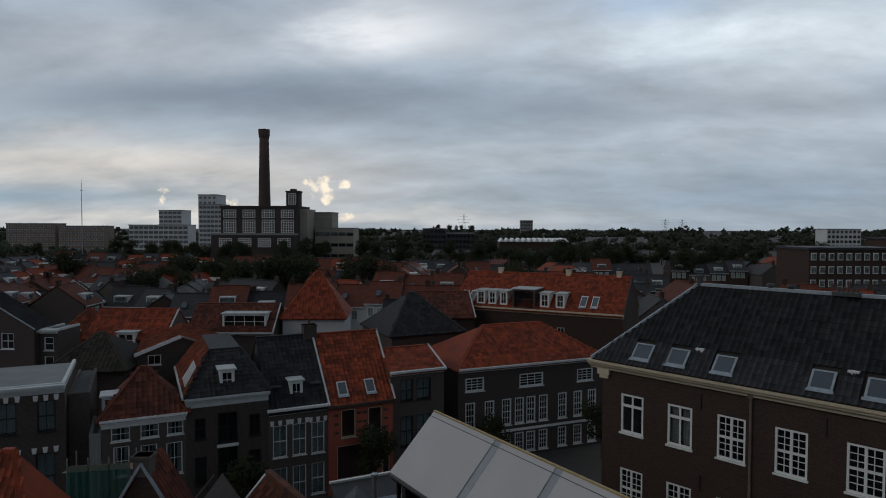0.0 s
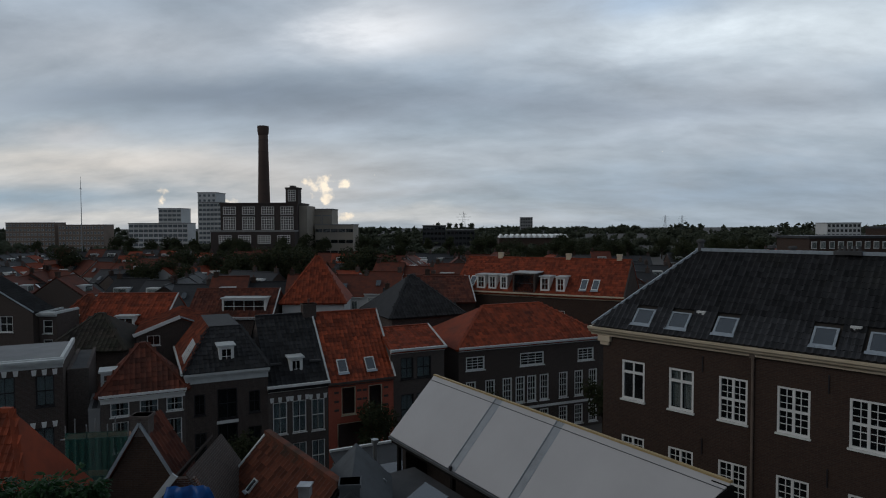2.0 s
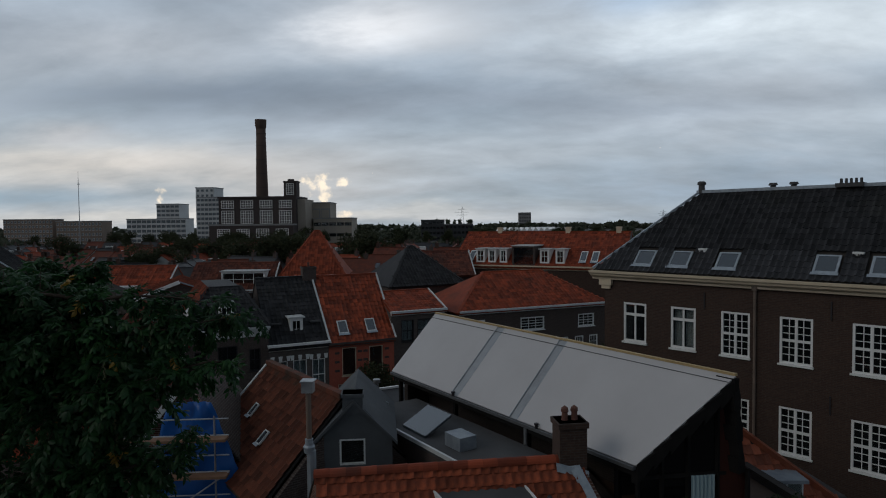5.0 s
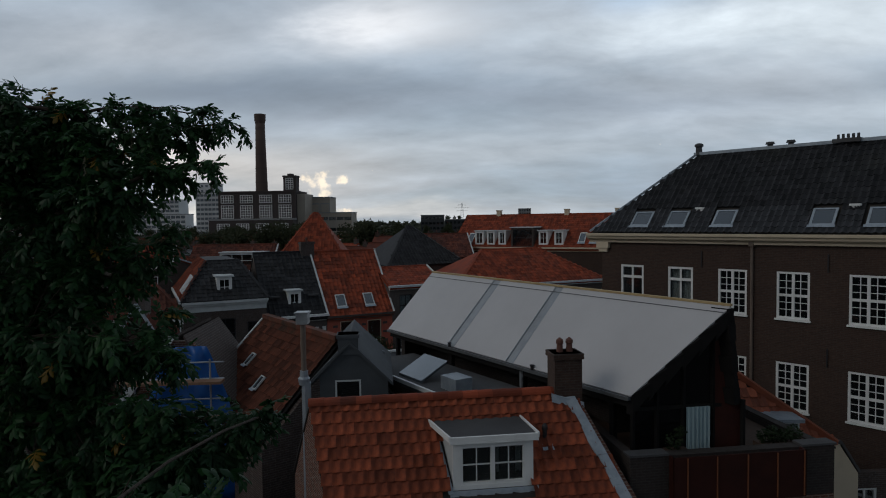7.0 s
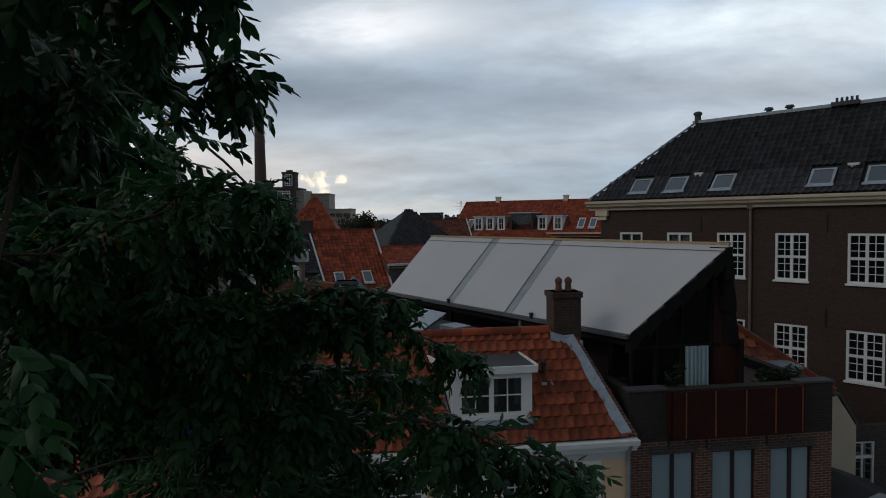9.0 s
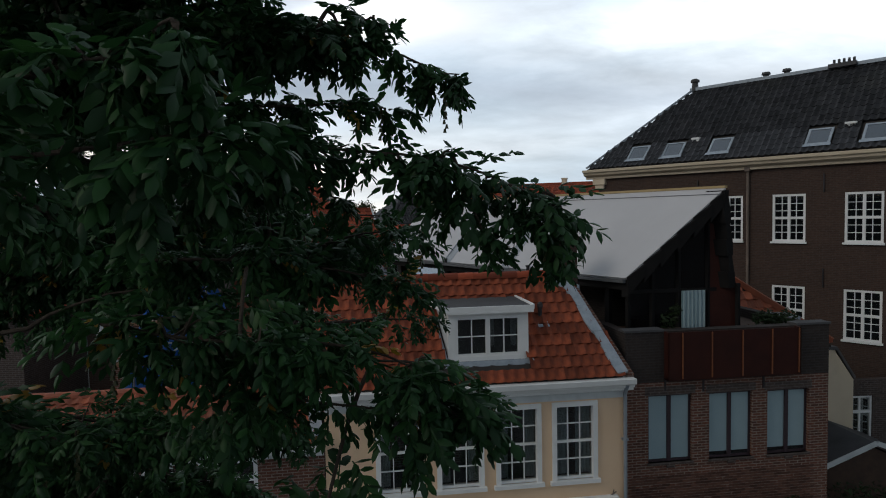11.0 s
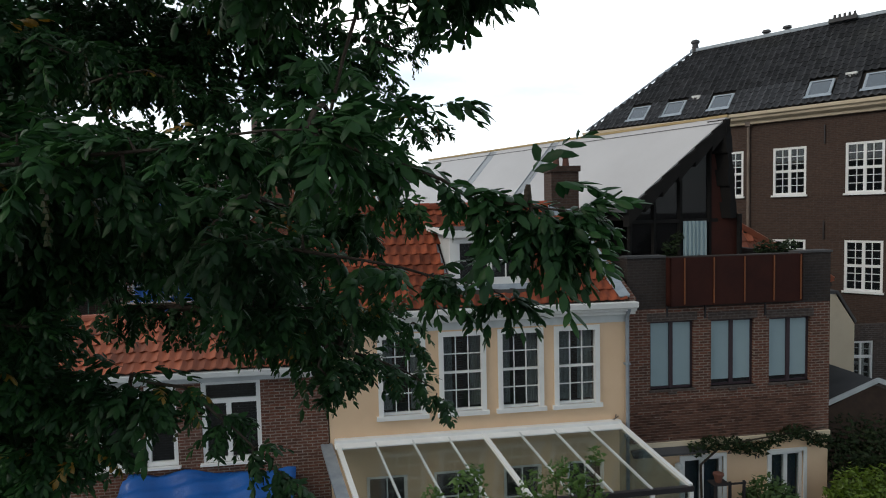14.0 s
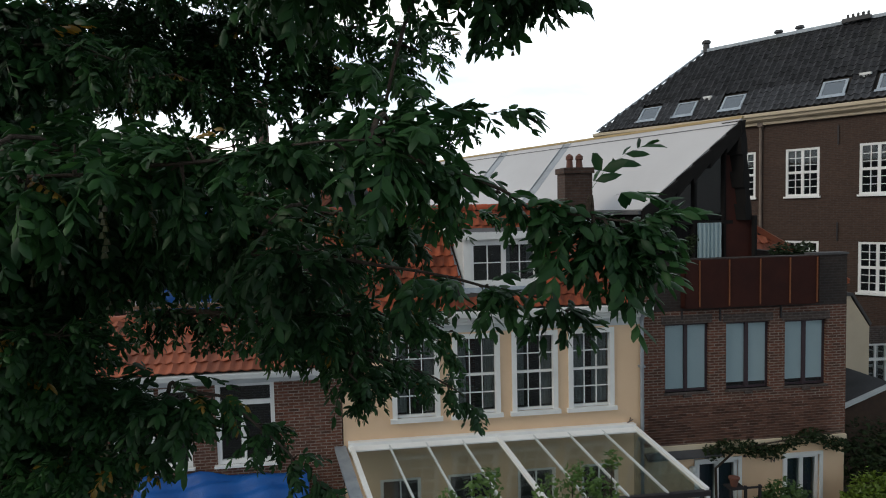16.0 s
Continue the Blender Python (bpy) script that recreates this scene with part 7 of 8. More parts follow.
# ---- the near tree with feathery leaves and hanging seed strings ----
def leaflet_template(rnd, n=5, length=0.175, leaf=0.064):
    """A feathered leaf: a bent stalk with paired hanging leaflets and one at the tip."""
    V, Fc = [], []

    def add(base, direc, up, ln):
        side = direc.cross(up).normalized()
        nrm = side.cross(direc).normalized()
        i = len(V)
        w = ln * rnd.uniform(0.19, 0.25)
        bend = rnd.uniform(0.05, 0.3)
        V.extend([base, base + direc * ln * 0.35 + side * w - nrm * w * 0.25, base + direc * ln * 0.35 - side * w - nrm * w * 0.25,
                  base + direc * ln * 0.38 + nrm * w * 0.15, base + direc * ln * 0.75 + side * w * 0.75 - nrm * ln * bend * 0.6, base + direc * ln * 0.75 - side * w * 0.75 - nrm * ln * bend * 0.6,
                  base + direc * ln * 0.76 - nrm * ln * bend * 0.3, base + direc * ln - nrm * ln * bend])
        Fc.extend([(i, i + 1, i + 3), (i, i + 3, i + 2), (i + 1, i + 4, i + 6, i + 3), (i + 3, i + 6, i + 5, i + 2), (i + 4, i + 7, i + 6), (i + 6, i + 7, i + 5)])

    sag = rnd.uniform(0.25, 0.7)
    for k in range(n):
        t = (k + 0.7) / n
        p = Vector((length * t, 0, -sag * length * t * t))
        ln = leaf * (0.7 + 0.5 * math.sin(math.pi * (0.2 + 0.6 * t)))
        for s in (-1, 1):
            d = Vector((0.5 + rnd.gauss(0, 0.2), s * (0.7 + rnd.gauss(0, 0.2)), -0.55 + rnd.gauss(0, 0.3))).normalized()
            add(p, d, Vector((rnd.gauss(0, 0.25), rnd.gauss(0, 0.25), 1)), ln * rnd.uniform(0.8, 1.15))
    add(Vector((length, 0, -sag * length)), Vector((0.75, rnd.gauss(0, 0.2), -0.65)).normalized(), Vector((0, 0, 1)), leaf * 1.05)
    i = len(V)
    for a, b in ((0.0, 0.5), (0.5, 1.0)):
        i = len(V)
        p, q = Vector((length * a, 0, -sag * length * a * a)), Vector((length * b, 0, -sag * length * b * b))
        V.extend([p + Vector((0, 0.003, 0)), p - Vector((0, 0.003, 0)), q - Vector((0, 0.002, 0)), q + Vector((0, 0.002, 0))])
        Fc.append((i, i + 1, i + 2, i + 3))
    return np.array([tuple(v) for v in V]), Fc


def scatter_mesh(name, tv, tf, mats4, mat):
    n, k = len(mats4), len(tv)
    h = np.concatenate([tv, np.ones((k, 1))], 1)
    V = np.einsum("nij,kj->nki", np.array(mats4), h)[:, :, :3].reshape(-1, 3)
    loops, starts, tot = [], [], 0
    base = np.concatenate([np.array(f) for f in tf])
    sizes = np.array([len(f) for f in tf])
    allv = (base[None, :] + (np.arange(n) * k)[:, None]).reshape(-1)
    allsz = np.tile(sizes, n)
    st = np.concatenate([[0], np.cumsum(allsz)[:-1]])
    me = bpy.data.meshes.new(name)
    me.vertices.add(n * k)
    me.vertices.foreach_set("co", V.astype(np.float32).ravel())
    me.loops.add(len(allv))
    me.loops.foreach_set("vertex_index", allv.astype(np.int32))
    me.polygons.add(len(allsz))
    me.polygons.foreach_set("loop_start", st.astype(np.int32))
    me.update(calc_edges=True)
    me.validate()
    me.materials.append(mat)
    return me


def near_tree():
    rnd = random.Random(21)
    base = Vector((-6.2, 5.2, GZ))
    r = root("feathery_leaved_tree", pose(*base), "tall dark green tree with feathered leaves and hanging seed strings", "tree")
    inv = -base
    wood = Mesh()
    fields = [[] for _ in range(5)]
    yellow, strings = [], []

    def limb(pts, r0, r1, sides=7):
        n = len(pts) - 1
        for i in range(n):
            wood.rod(Vector(pts[i]) + inv, Vector(pts[i + 1]) + inv, r0 + (r1 - r0) * i / n, r0 + (r1 - r0) * (i + 1) / n, sides)

    def put_leaf(p, out, size, store):
        out = Vector((out.x + rnd.gauss(0, 0.45), out.y + rnd.gauss(0, 0.45), out.z * 0.5 + rnd.gauss(-0.2, 0.3))).normalized()
        q = out.to_track_quat("X", "Z").to_matrix().to_4x4() @ Matrix.Rotation(rnd.uniform(-0.6, 0.6), 4, "X")
        store.append(np.array(Matrix.Translation(p + inv) @ q @ Matrix.Scale(size, 4)))

    def clear(p):
        """Keep a free shaft for the camera's way down."""
        return math.hypot(p.x - 0.3, p.y + 0.1) > 0.85

    top = (-5.0, 6.4, 13.0)
    limb([base, (-6.1, 5.2, 3.0), (-5.8, 5.4, 6.0), (-5.4, 5.8, 9.0), top], 0.34, 0.10)
    T = [Vector((-6.1, 5.2, 4.5)), Vector((-5.8, 5.4, 6.0)), Vector((-5.5, 5.7, 8.0)), Vector((-5.4, 5.8, 9.0)), Vector((-5.2, 6.1, 11.0))]
    grown = []
    for k, dens, flat, line in BOUGHS:
        pts = [Vector(p[:3]) for p in line]
        rad = [p[3] for p in line]
        root_at = min([T[k]] + grown, key=lambda q: (q - pts[0]).length)
        grown += pts[:-1]
        way = [root_at.lerp(pts[0], u) + Vector((0, 0, 0.1 * math.sin(math.pi * u))) for u in (0.0, 0.25, 0.5, 0.75)]
        way[0] = root_at.copy()
        for a, b in zip(pts[:-1], pts[1:]):
            way += [a, a.lerp(b, 0.5) + Vector((rnd.gauss(0, 0.03), rnd.gauss(0, 0.03), rnd.gauss(0.02, 0.02))) * min(1.0, (b - a).length)]
        limb(way, 0.035 if pts[-1].y > 4 else 0.006 + 0.002 * max(0.0, pts[0].y), 0.003)
        for _ in range(24):
            u = rnd.uniform(0.45, 1.0)
            c = root_at.lerp(pts[0], u)
            d = Vector((rnd.gauss(0, 1), rnd.gauss(0, 1), rnd.gauss(0, 1))).normalized()
            if clear(c):
                put_leaf(c + d * rnd.uniform(0.05, 0.45) * min(1.0, rad[0] + 0.3), d, rnd.uniform(0.8, 1.2), rnd.choice(fields))
        for i in range(len(pts) - 1):
            a, b, ra, rb = pts[i], pts[i + 1], rad[i], rad[i + 1]
            axis = (b - a).normalized()
            twigs = max(3, int(dens * (b - a).length * (ra + rb + 0.10) * 90))
            for _ in range(twigs):
                t = rnd.random()
                c = a.lerp(b, t)
                rr = ra + (rb - ra) * t
                d = Vector((rnd.gauss(0, 1), rnd.gauss(0, 1) * flat, rnd.gauss(0, 1))).normalized()
                tip = c + d * rr * rnd.uniform(0.25, 1.0) + axis * rr * 0.2
                if not clear(tip):
                    continue
                wood.rod(c + inv, tip + inv, 0.008, 0.003, 3)
                for s in range(rnd.randint(3, 6)):
                    u = rnd.uniform(0.35, 1.0)
                    p = c.lerp(tip, u)
                    if clear(p):
                        put_leaf(p, d + axis * 0.35, rnd.uniform(0.8, 1.2) * min(1.1, 0.72 + rr), yellow if rnd.random() < 0.010 else rnd.choice(fields))
                if rnd.random() < 0.10:
                    strings.append((tip + inv, rnd.uniform(0.14, 0.30)))
    part("trunk", wood, M_BARK, r, "brown-grey branching trunk")
    for f in fields:
        tv, tf = leaflet_template(rnd)
        part("crown", scatter_mesh("leaf_field", tv, tf, f, M_LEAF), M_LEAF, r, "dark green feathered leaves")["kind"] = "stuff"
    tv, tf = leaflet_template(rnd)
    part("yellow_leaf_field", scatter_mesh("yellow_field", tv, tf, yellow, M_LEAF_YELLOW), M_LEAF_YELLOW, r, "few yellowed leaves")["kind"] = "stuff"
    st = Mesh()
    for p, ln in strings:
        n = int(ln / 0.02)
        for i in range(n):
            o = Vector((0.006 * math.sin(i * 2.4), 0.006 * math.cos(i * 2.4), 0))
            st.rod(p + o + Vector((0, 0, -0.02 * i)), p + o + Vector((0, 0, -0.02 * i - 0.018)), 0.006, 0.011, 4)
    part("seed_string_field", st, M_CATKIN, r, "hanging green seed strings")["kind"] = "stuff"


# trunk node, density, depth of the spray, and the line of the bough (x, y, z, radius)
BOUGHS = []


def bough(node, density, depth, *line):
    BOUGHS.append((node, density, depth, line))


bough(4, 1.00, 0.8, (-4.97, 5.40, 13.27, 0.83), (-3.68, 5.40, 13.44, 0.64), (-2.92, 5.40, 13.61, 0.32), (-2.27, 5.40, 13.69, 0.17), (-1.82, 5.40, 13.78, 0.07), (-1.55, 5.40, 13.77, 0.02))
bough(4, 0.80, 0.8, (-3.31, 5.20, 12.93, 0.61), (-2.57, 5.20, 13.22, 0.30), (-2.09, 5.20, 13.40, 0.16), (-1.80, 5.20, 13.44, 0.05), (-1.72, 5.20, 13.35, 0.02))
bough(4, 0.80, 0.8, (-4.49, 5.10, 12.14, 0.74), (-3.27, 5.10, 12.36, 0.55), (-2.54, 5.10, 12.59, 0.29), (-2.13, 5.10, 12.76, 0.11), (-1.95, 5.10, 12.98, 0.02))
bough(3, 0.70, 0.8, (-4.34, 4.90, 11.52, 0.66), (-3.15, 4.90, 11.69, 0.39), (-2.45, 4.90, 11.87, 0.30), (-2.13, 4.90, 12.04, 0.15), (-2.01, 4.90, 12.29, 0.02))
bough(3, 1.40, 0.8, (-3.39, 4.30, 10.87, 0.49), (-2.47, 4.30, 11.00, 0.37), (-1.89, 4.30, 11.20, 0.29), (-1.41, 4.30, 11.39, 0.19), (-1.08, 4.30, 11.59, 0.08), (-0.99, 4.30, 11.73, 0.02))
bough(4, 1.00, 0.8, (-5.03, 5.50, 13.93, 0.55), (-3.63, 5.50, 13.99, 0.28), (-3.07, 5.50, 13.91, 0.12), (-2.59, 5.50, 13.96, 0.08), (-2.06, 5.50, 13.90, 0.05), (-1.78, 5.50, 13.91, 0.02))
bough(4, 1.00, 0.8, (-6.41, 7.20, 13.55, 0.88), (-5.03, 7.20, 13.85, 0.55), (-4.22, 7.20, 13.99, 0.23), (-4.00, 7.20, 14.17, 0.03))
bough(4, 0.50, 0.8, (-5.80, 6.50, 12.50, 0.84), (-4.43, 6.50, 12.72, 0.61), (-3.63, 6.50, 13.00, 0.37), (-3.02, 6.50, 13.15, 0.19))
bough(3, 0.70, 0.8, (-3.96, 4.70, 12.06, 0.54), (-3.28, 4.70, 12.06, 0.50), (-2.48, 4.70, 12.11, 0.35), (-2.00, 4.70, 11.98, 0.18), (-1.76, 4.70, 11.89, 0.04))
bough(3, 0.70, 0.8, (-3.59, 4.50, 11.44, 0.43), (-2.73, 4.50, 11.49, 0.39), (-1.87, 4.50, 11.49, 0.23), (-1.37, 4.50, 11.49, 0.13), (-1.12, 4.50, 11.49, 0.03))
bough(3, 1.50, 0.6, (-0.82, 1.10, 11.99, 0.06), (-0.48, 1.10, 12.02, 0.04), (-0.31, 1.10, 12.05, 0.04), (-0.18, 1.10, 12.07, 0.03), (-0.08, 1.10, 12.08, 0.02), (-0.07, 1.10, 12.08, 0.02))
bough(3, 1.30, 0.6, (-0.45, 1.20, 11.93, 0.04), (-0.24, 1.20, 11.95, 0.04), (-0.12, 1.20, 11.96, 0.02), (-0.11, 1.20, 11.96, 0.02))
bough(3, 1.10, 0.7, (-1.34, 1.60, 11.72, 0.20), (-0.78, 1.60, 11.78, 0.13), (-0.48, 1.60, 11.82, 0.07), (-0.31, 1.60, 11.83, 0.04), (-0.30, 1.60, 11.83, 0.02))
bough(3, 0.80, 0.8, (-2.06, 2.30, 11.23, 0.29), (-1.26, 2.30, 11.30, 0.20), (-0.81, 2.30, 11.45, 0.14), (-0.53, 2.30, 11.56, 0.05), (-0.44, 2.30, 11.57, 0.02))
bough(3, 0.80, 0.8, (-1.40, 2.90, 10.81, 0.19), (-0.84, 2.90, 10.92, 0.13), (-0.51, 2.90, 11.03, 0.05), (-0.29, 2.90, 11.10, 0.03), (-0.24, 2.90, 11.07, 0.02))
bough(3, 1.50, 0.9, (-1.72, 2.80, 10.87, 0.29), (-1.18, 2.80, 10.91, 0.26), (-0.66, 2.80, 10.95, 0.16), (-0.24, 2.80, 10.98, 0.05), (0.07, 2.80, 10.92, 0.05), (0.32, 2.80, 10.80, 0.03), (0.50, 2.80, 10.77, 0.02))
bough(3, 0.50, 0.9, (-0.13, 2.80, 11.01, 0.02), (-0.00, 2.80, 11.05, 0.02), (0.03, 2.80, 11.07, 0.02))
bough(3, 1.30, 0.9, (-1.55, 3.00, 11.44, 0.32), (-1.05, 3.00, 11.42, 0.20), (-0.71, 3.00, 11.44, 0.07), (-0.52, 3.00, 11.46, 0.02), (-0.50, 3.00, 11.45, 0.02))
bough(3, 1.40, 0.9, (-0.71, 2.90, 10.49, 0.19), (-0.17, 2.90, 10.48, 0.07), (0.31, 2.90, 10.42, 0.05), (0.63, 2.90, 10.30, 0.04), (0.87, 2.90, 10.18, 0.03), (0.94, 2.90, 10.15, 0.02))
bough(3, 0.70, 0.9, (0.42, 2.90, 10.28, 0.04), (0.49, 2.90, 10.12, 0.03), (0.51, 2.90, 10.04, 0.02))
bough(3, 0.70, 0.9, (0.73, 2.90, 10.14, 0.03), (0.81, 2.90, 10.01, 0.02), (0.82, 2.90, 9.98, 0.02))
bough(3, 0.70, 0.8, (-1.05, 3.00, 10.32, 0.20), (-0.54, 3.00, 10.37, 0.08), (-0.26, 3.00, 10.27, 0.03), (-0.13, 3.00, 10.23, 0.02))
bough(3, 0.80, 0.8, (-0.66, 3.35, 9.89, 0.18), (-0.28, 3.35, 10.04, 0.05), (0.01, 3.35, 10.08, 0.03), (0.18, 3.35, 9.99, 0.02))
bough(3, 1.00, 0.5, (-0.74, 1.10, 10.43, 0.05), (-0.46, 1.10, 10.42, 0.05), (-0.26, 1.10, 10.47, 0.04), (-0.12, 1.10, 10.54, 0.02), (-0.11, 1.10, 10.53, 0.02))
bough(3, 1.00, 0.5, (-0.69, 1.10, 10.27, 0.04), (-0.40, 1.10, 10.29, 0.04), (-0.20, 1.10, 10.31, 0.03), (-0.07, 1.10, 10.32, 0.02), (-0.05, 1.10, 10.32, 0.02))
bough(3, 0.90, 0.9, (-1.25, 2.90, 10.66, 0.19), (-0.65, 2.90, 10.70, 0.11), (-0.27, 2.90, 10.69, 0.05), (-0.03, 2.90, 10.69, 0.03), (0.14, 2.90, 10.64, 0.02))
bough(3, 0.90, 0.9, (-2.07, 3.10, 11.28, 0.30), (-1.49, 3.10, 11.24, 0.24), (-0.96, 3.10, 11.23, 0.16), (-0.65, 3.10, 11.25, 0.04), (-0.63, 3.10, 11.25, 0.02))
bough(3, 0.90, 0.8, (-1.30, 3.20, 9.95, 0.05), (-0.72, 3.20, 9.94, 0.17), (-0.24, 3.20, 9.88, 0.06), (0.11, 3.20, 9.80, 0.04), (0.27, 3.20, 9.74, 0.02))
bough(2, 0.90, 0.8, (-0.54, 2.50, 9.56, 0.11), (-0.20, 2.50, 9.61, 0.06), (0.03, 2.50, 9.56, 0.04), (0.27, 2.50, 9.54, 0.04), (0.45, 2.50, 9.44, 0.02), (0.48, 2.50, 9.40, 0.02))
bough(2, 0.90, 0.8, (-3.77, 4.40, 8.22, 0.70), (-2.88, 4.40, 8.39, 0.50), (-2.15, 4.40, 8.38, 0.32), (-1.47, 4.40, 8.21, 0.20), (-0.97, 4.40, 7.99, 0.10), (-0.70, 4.40, 7.92, 0.02))
bough(2, 0.60, 0.8, (-0.16, 2.20, 8.87, 0.03), (0.10, 2.20, 8.93, 0.02), (0.28, 2.20, 8.91, 0.02))
bough(3, 0.80, 0.8, (-1.28, 1.70, 10.30, 0.19), (-0.94, 1.70, 10.29, 0.08), (-0.79, 1.70, 10.19, 0.03), (-0.78, 1.70, 10.17, 0.02))
bough(3, 1.10, 0.8, (-0.97, 2.25, 9.77, 0.03), (-0.71, 2.25, 9.72, 0.11), (-0.32, 2.25, 9.69, 0.10), (0.00, 2.25, 9.67, 0.05), (0.24, 2.25, 9.58, 0.04), (0.43, 2.25, 9.49, 0.02), (0.51, 2.25, 9.42, 0.02))
bough(3, 0.80, 0.8, (-0.45, 2.30, 9.46, 0.08), (-0.12, 2.30, 9.44, 0.04), (0.14, 2.30, 9.40, 0.03), (0.26, 2.30, 9.30, 0.02))
bough(3, 0.60, 0.8, (0.28, 2.25, 9.48, 0.02), (0.40, 2.25, 9.39, 0.02), (0.41, 2.25, 9.38, 0.02))
bough(4, 0.50, 0.8, (-3.88, 4.70, 10.82, 0.29), (-2.94, 4.70, 10.75, 0.16), (-2.11, 4.70, 10.47, 0.29), (-1.45, 4.70, 10.45, 0.26), (-0.91, 4.70, 10.64, 0.22), (-0.59, 4.70, 10.70, 0.07))
bough(3, 0.50, 0.8, (-3.90, 4.60, 9.20, 0.15), (-2.95, 4.60, 9.35, 0.03), (-2.54, 4.60, 9.54, 0.02), (-2.05, 4.60, 9.64, 0.05), (-1.69, 4.60, 9.48, 0.11))
bough(2, 1.00, 0.8, (-0.71, 3.20, 8.25, 0.14), (-0.40, 3.20, 8.37, 0.08), (-0.18, 3.20, 8.49, 0.04), (0.04, 3.20, 8.59, 0.03), (0.21, 3.20, 8.56, 0.02))
bough(1, 1.50, 0.8, (-2.24, 2.90, 7.69, 0.14), (-1.69, 2.90, 7.62, 0.09), (-1.38, 2.90, 7.56, 0.04), (-1.22, 2.90, 7.58, 0.03))
bough(1, 1.20, 0.8, (-2.05, 2.70, 8.01, 0.07), (-1.73, 2.70, 8.01, 0.05), (-1.61, 2.70, 8.02, 0.02))
bough(2, 1.20, 0.8, (-2.06, 2.50, 8.65, 0.25), (-1.42, 2.50, 8.69, 0.18), (-0.92, 2.50, 8.63, 0.14), (-0.48, 2.50, 8.57, 0.10), (-0.14, 2.50, 8.52, 0.05), (-0.01, 2.50, 8.49, 0.02))
bough(1, 1.40, 0.8, (-2.65, 3.10, 7.91, 0.33), (-2.17, 3.10, 7.91, 0.21), (-1.90, 3.10, 7.90, 0.07))
bough(2, 1.10, 0.8, (-0.97, 3.20, 7.99, 0.11), (-0.66, 3.20, 8.01, 0.15), (-0.31, 3.20, 8.01, 0.11), (-0.04, 3.20, 7.97, 0.04), (0.06, 3.20, 7.92, 0.02))
bough(2, 1.00, 0.8, (-1.84, 3.70, 8.91, 0.17), (-1.30, 3.70, 8.93, 0.17), (-0.84, 3.70, 8.89, 0.14), (-0.63, 3.70, 8.86, 0.05))
bough(3, 1.40, 0.8, (-2.85, 3.40, 8.96, 0.31), (-2.17, 3.40, 8.98, 0.18), (-1.67, 3.40, 9.00, 0.13), (-1.24, 3.40, 8.94, 0.07), (-1.01, 3.40, 8.97, 0.02))
bough(2, 1.40, 0.8, (-2.44, 2.90, 8.34, 0.28), (-1.85, 2.90, 8.33, 0.18), (-1.42, 2.90, 8.38, 0.13), (-1.11, 2.90, 8.33, 0.06))
bough(1, 1.60, 0.8, (-2.49, 2.90, 7.67, 0.28), (-1.95, 2.90, 7.72, 0.17), (-1.60, 2.90, 7.69, 0.07), (-1.53, 2.90, 7.57, 0.04))
bough(2, 1.40, 0.8, (-2.19, 2.60, 8.07, 0.19), (-1.69, 2.60, 8.04, 0.07), (-1.57, 2.60, 8.04, 0.03))
bough(3, 1.00, 0.8, (-4.29, 5.10, 10.08, 0.50), (-3.26, 5.10, 10.00, 0.36), (-2.49, 5.10, 9.89, 0.32), (-1.79, 5.10, 9.91, 0.23))
bough(3, 0.90, 0.8, (-4.09, 4.90, 9.68, 0.44), (-2.68, 4.90, 9.78, 0.30), (-2.00, 4.90, 9.58, 0.28), (-1.52, 4.90, 9.41, 0.19))
bough(3, 1.00, 0.8, (-2.10, 2.50, 9.29, 0.23), (-1.55, 2.50, 9.30, 0.13), (-1.31, 2.50, 9.22, 0.05), (-1.21, 2.50, 9.25, 0.02))
bough(3, 1.00, 0.8, (-1.85, 2.20, 8.83, 0.17), (-1.36, 2.20, 8.82, 0.08), (-1.15, 2.20, 8.84, 0.04))
bough(1, 1.20, 0.8, (-2.65, 3.10, 7.45, 0.27), (-1.99, 3.10, 7.44, 0.16), (-1.80, 3.10, 7.21, 0.07))
bough(1, 1.00, 0.8, (-2.61, 3.30, 8.09, 0.23), (-2.15, 3.30, 8.09, 0.08), (-2.04, 3.30, 7.95, 0.03))
bough(2, 1.20, 0.7, (-1.39, 1.70, 8.67, 0.16), (-0.93, 1.70, 8.69, 0.09), (-0.62, 1.70, 8.72, 0.06), (-0.35, 1.70, 8.76, 0.05), (-0.12, 1.70, 8.77, 0.04), (-0.08, 1.70, 8.76, 0.04))
bough(2, 1.20, 0.7, (-0.06, 1.90, 8.75, 0.05), (0.16, 1.90, 8.67, 0.04), (0.36, 1.90, 8.56, 0.03), (0.54, 1.90, 8.53, 0.03), (0.69, 1.90, 8.51, 0.02), (0.75, 1.90, 8.49, 0.02))
bough(2, 0.80, 0.7, (0.56, 1.90, 8.47, 0.02), (0.65, 1.90, 8.40, 0.02), (0.66, 1.90, 8.39, 0.02))
bough(2, 0.80, 0.8, (-0.62, 2.10, 8.42, 0.10), (-0.31, 2.10, 8.40, 0.08), (-0.03, 2.10, 8.35, 0.04), (0.21, 2.10, 8.29, 0.02), (0.42, 2.10, 8.24, 0.02), (0.51, 2.10, 8.19, 0.02))
bough(2, 0.80, 0.8, (-2.21, 4.30, 7.86, 0.14), (-1.47, 4.30, 7.84, 0.21), (-0.98, 4.30, 7.67, 0.27), (-0.58, 4.30, 7.54, 0.18), (-0.25, 4.30, 7.44, 0.10), (0.03, 4.30, 7.29, 0.05), (0.17, 4.30, 7.16, 0.02))
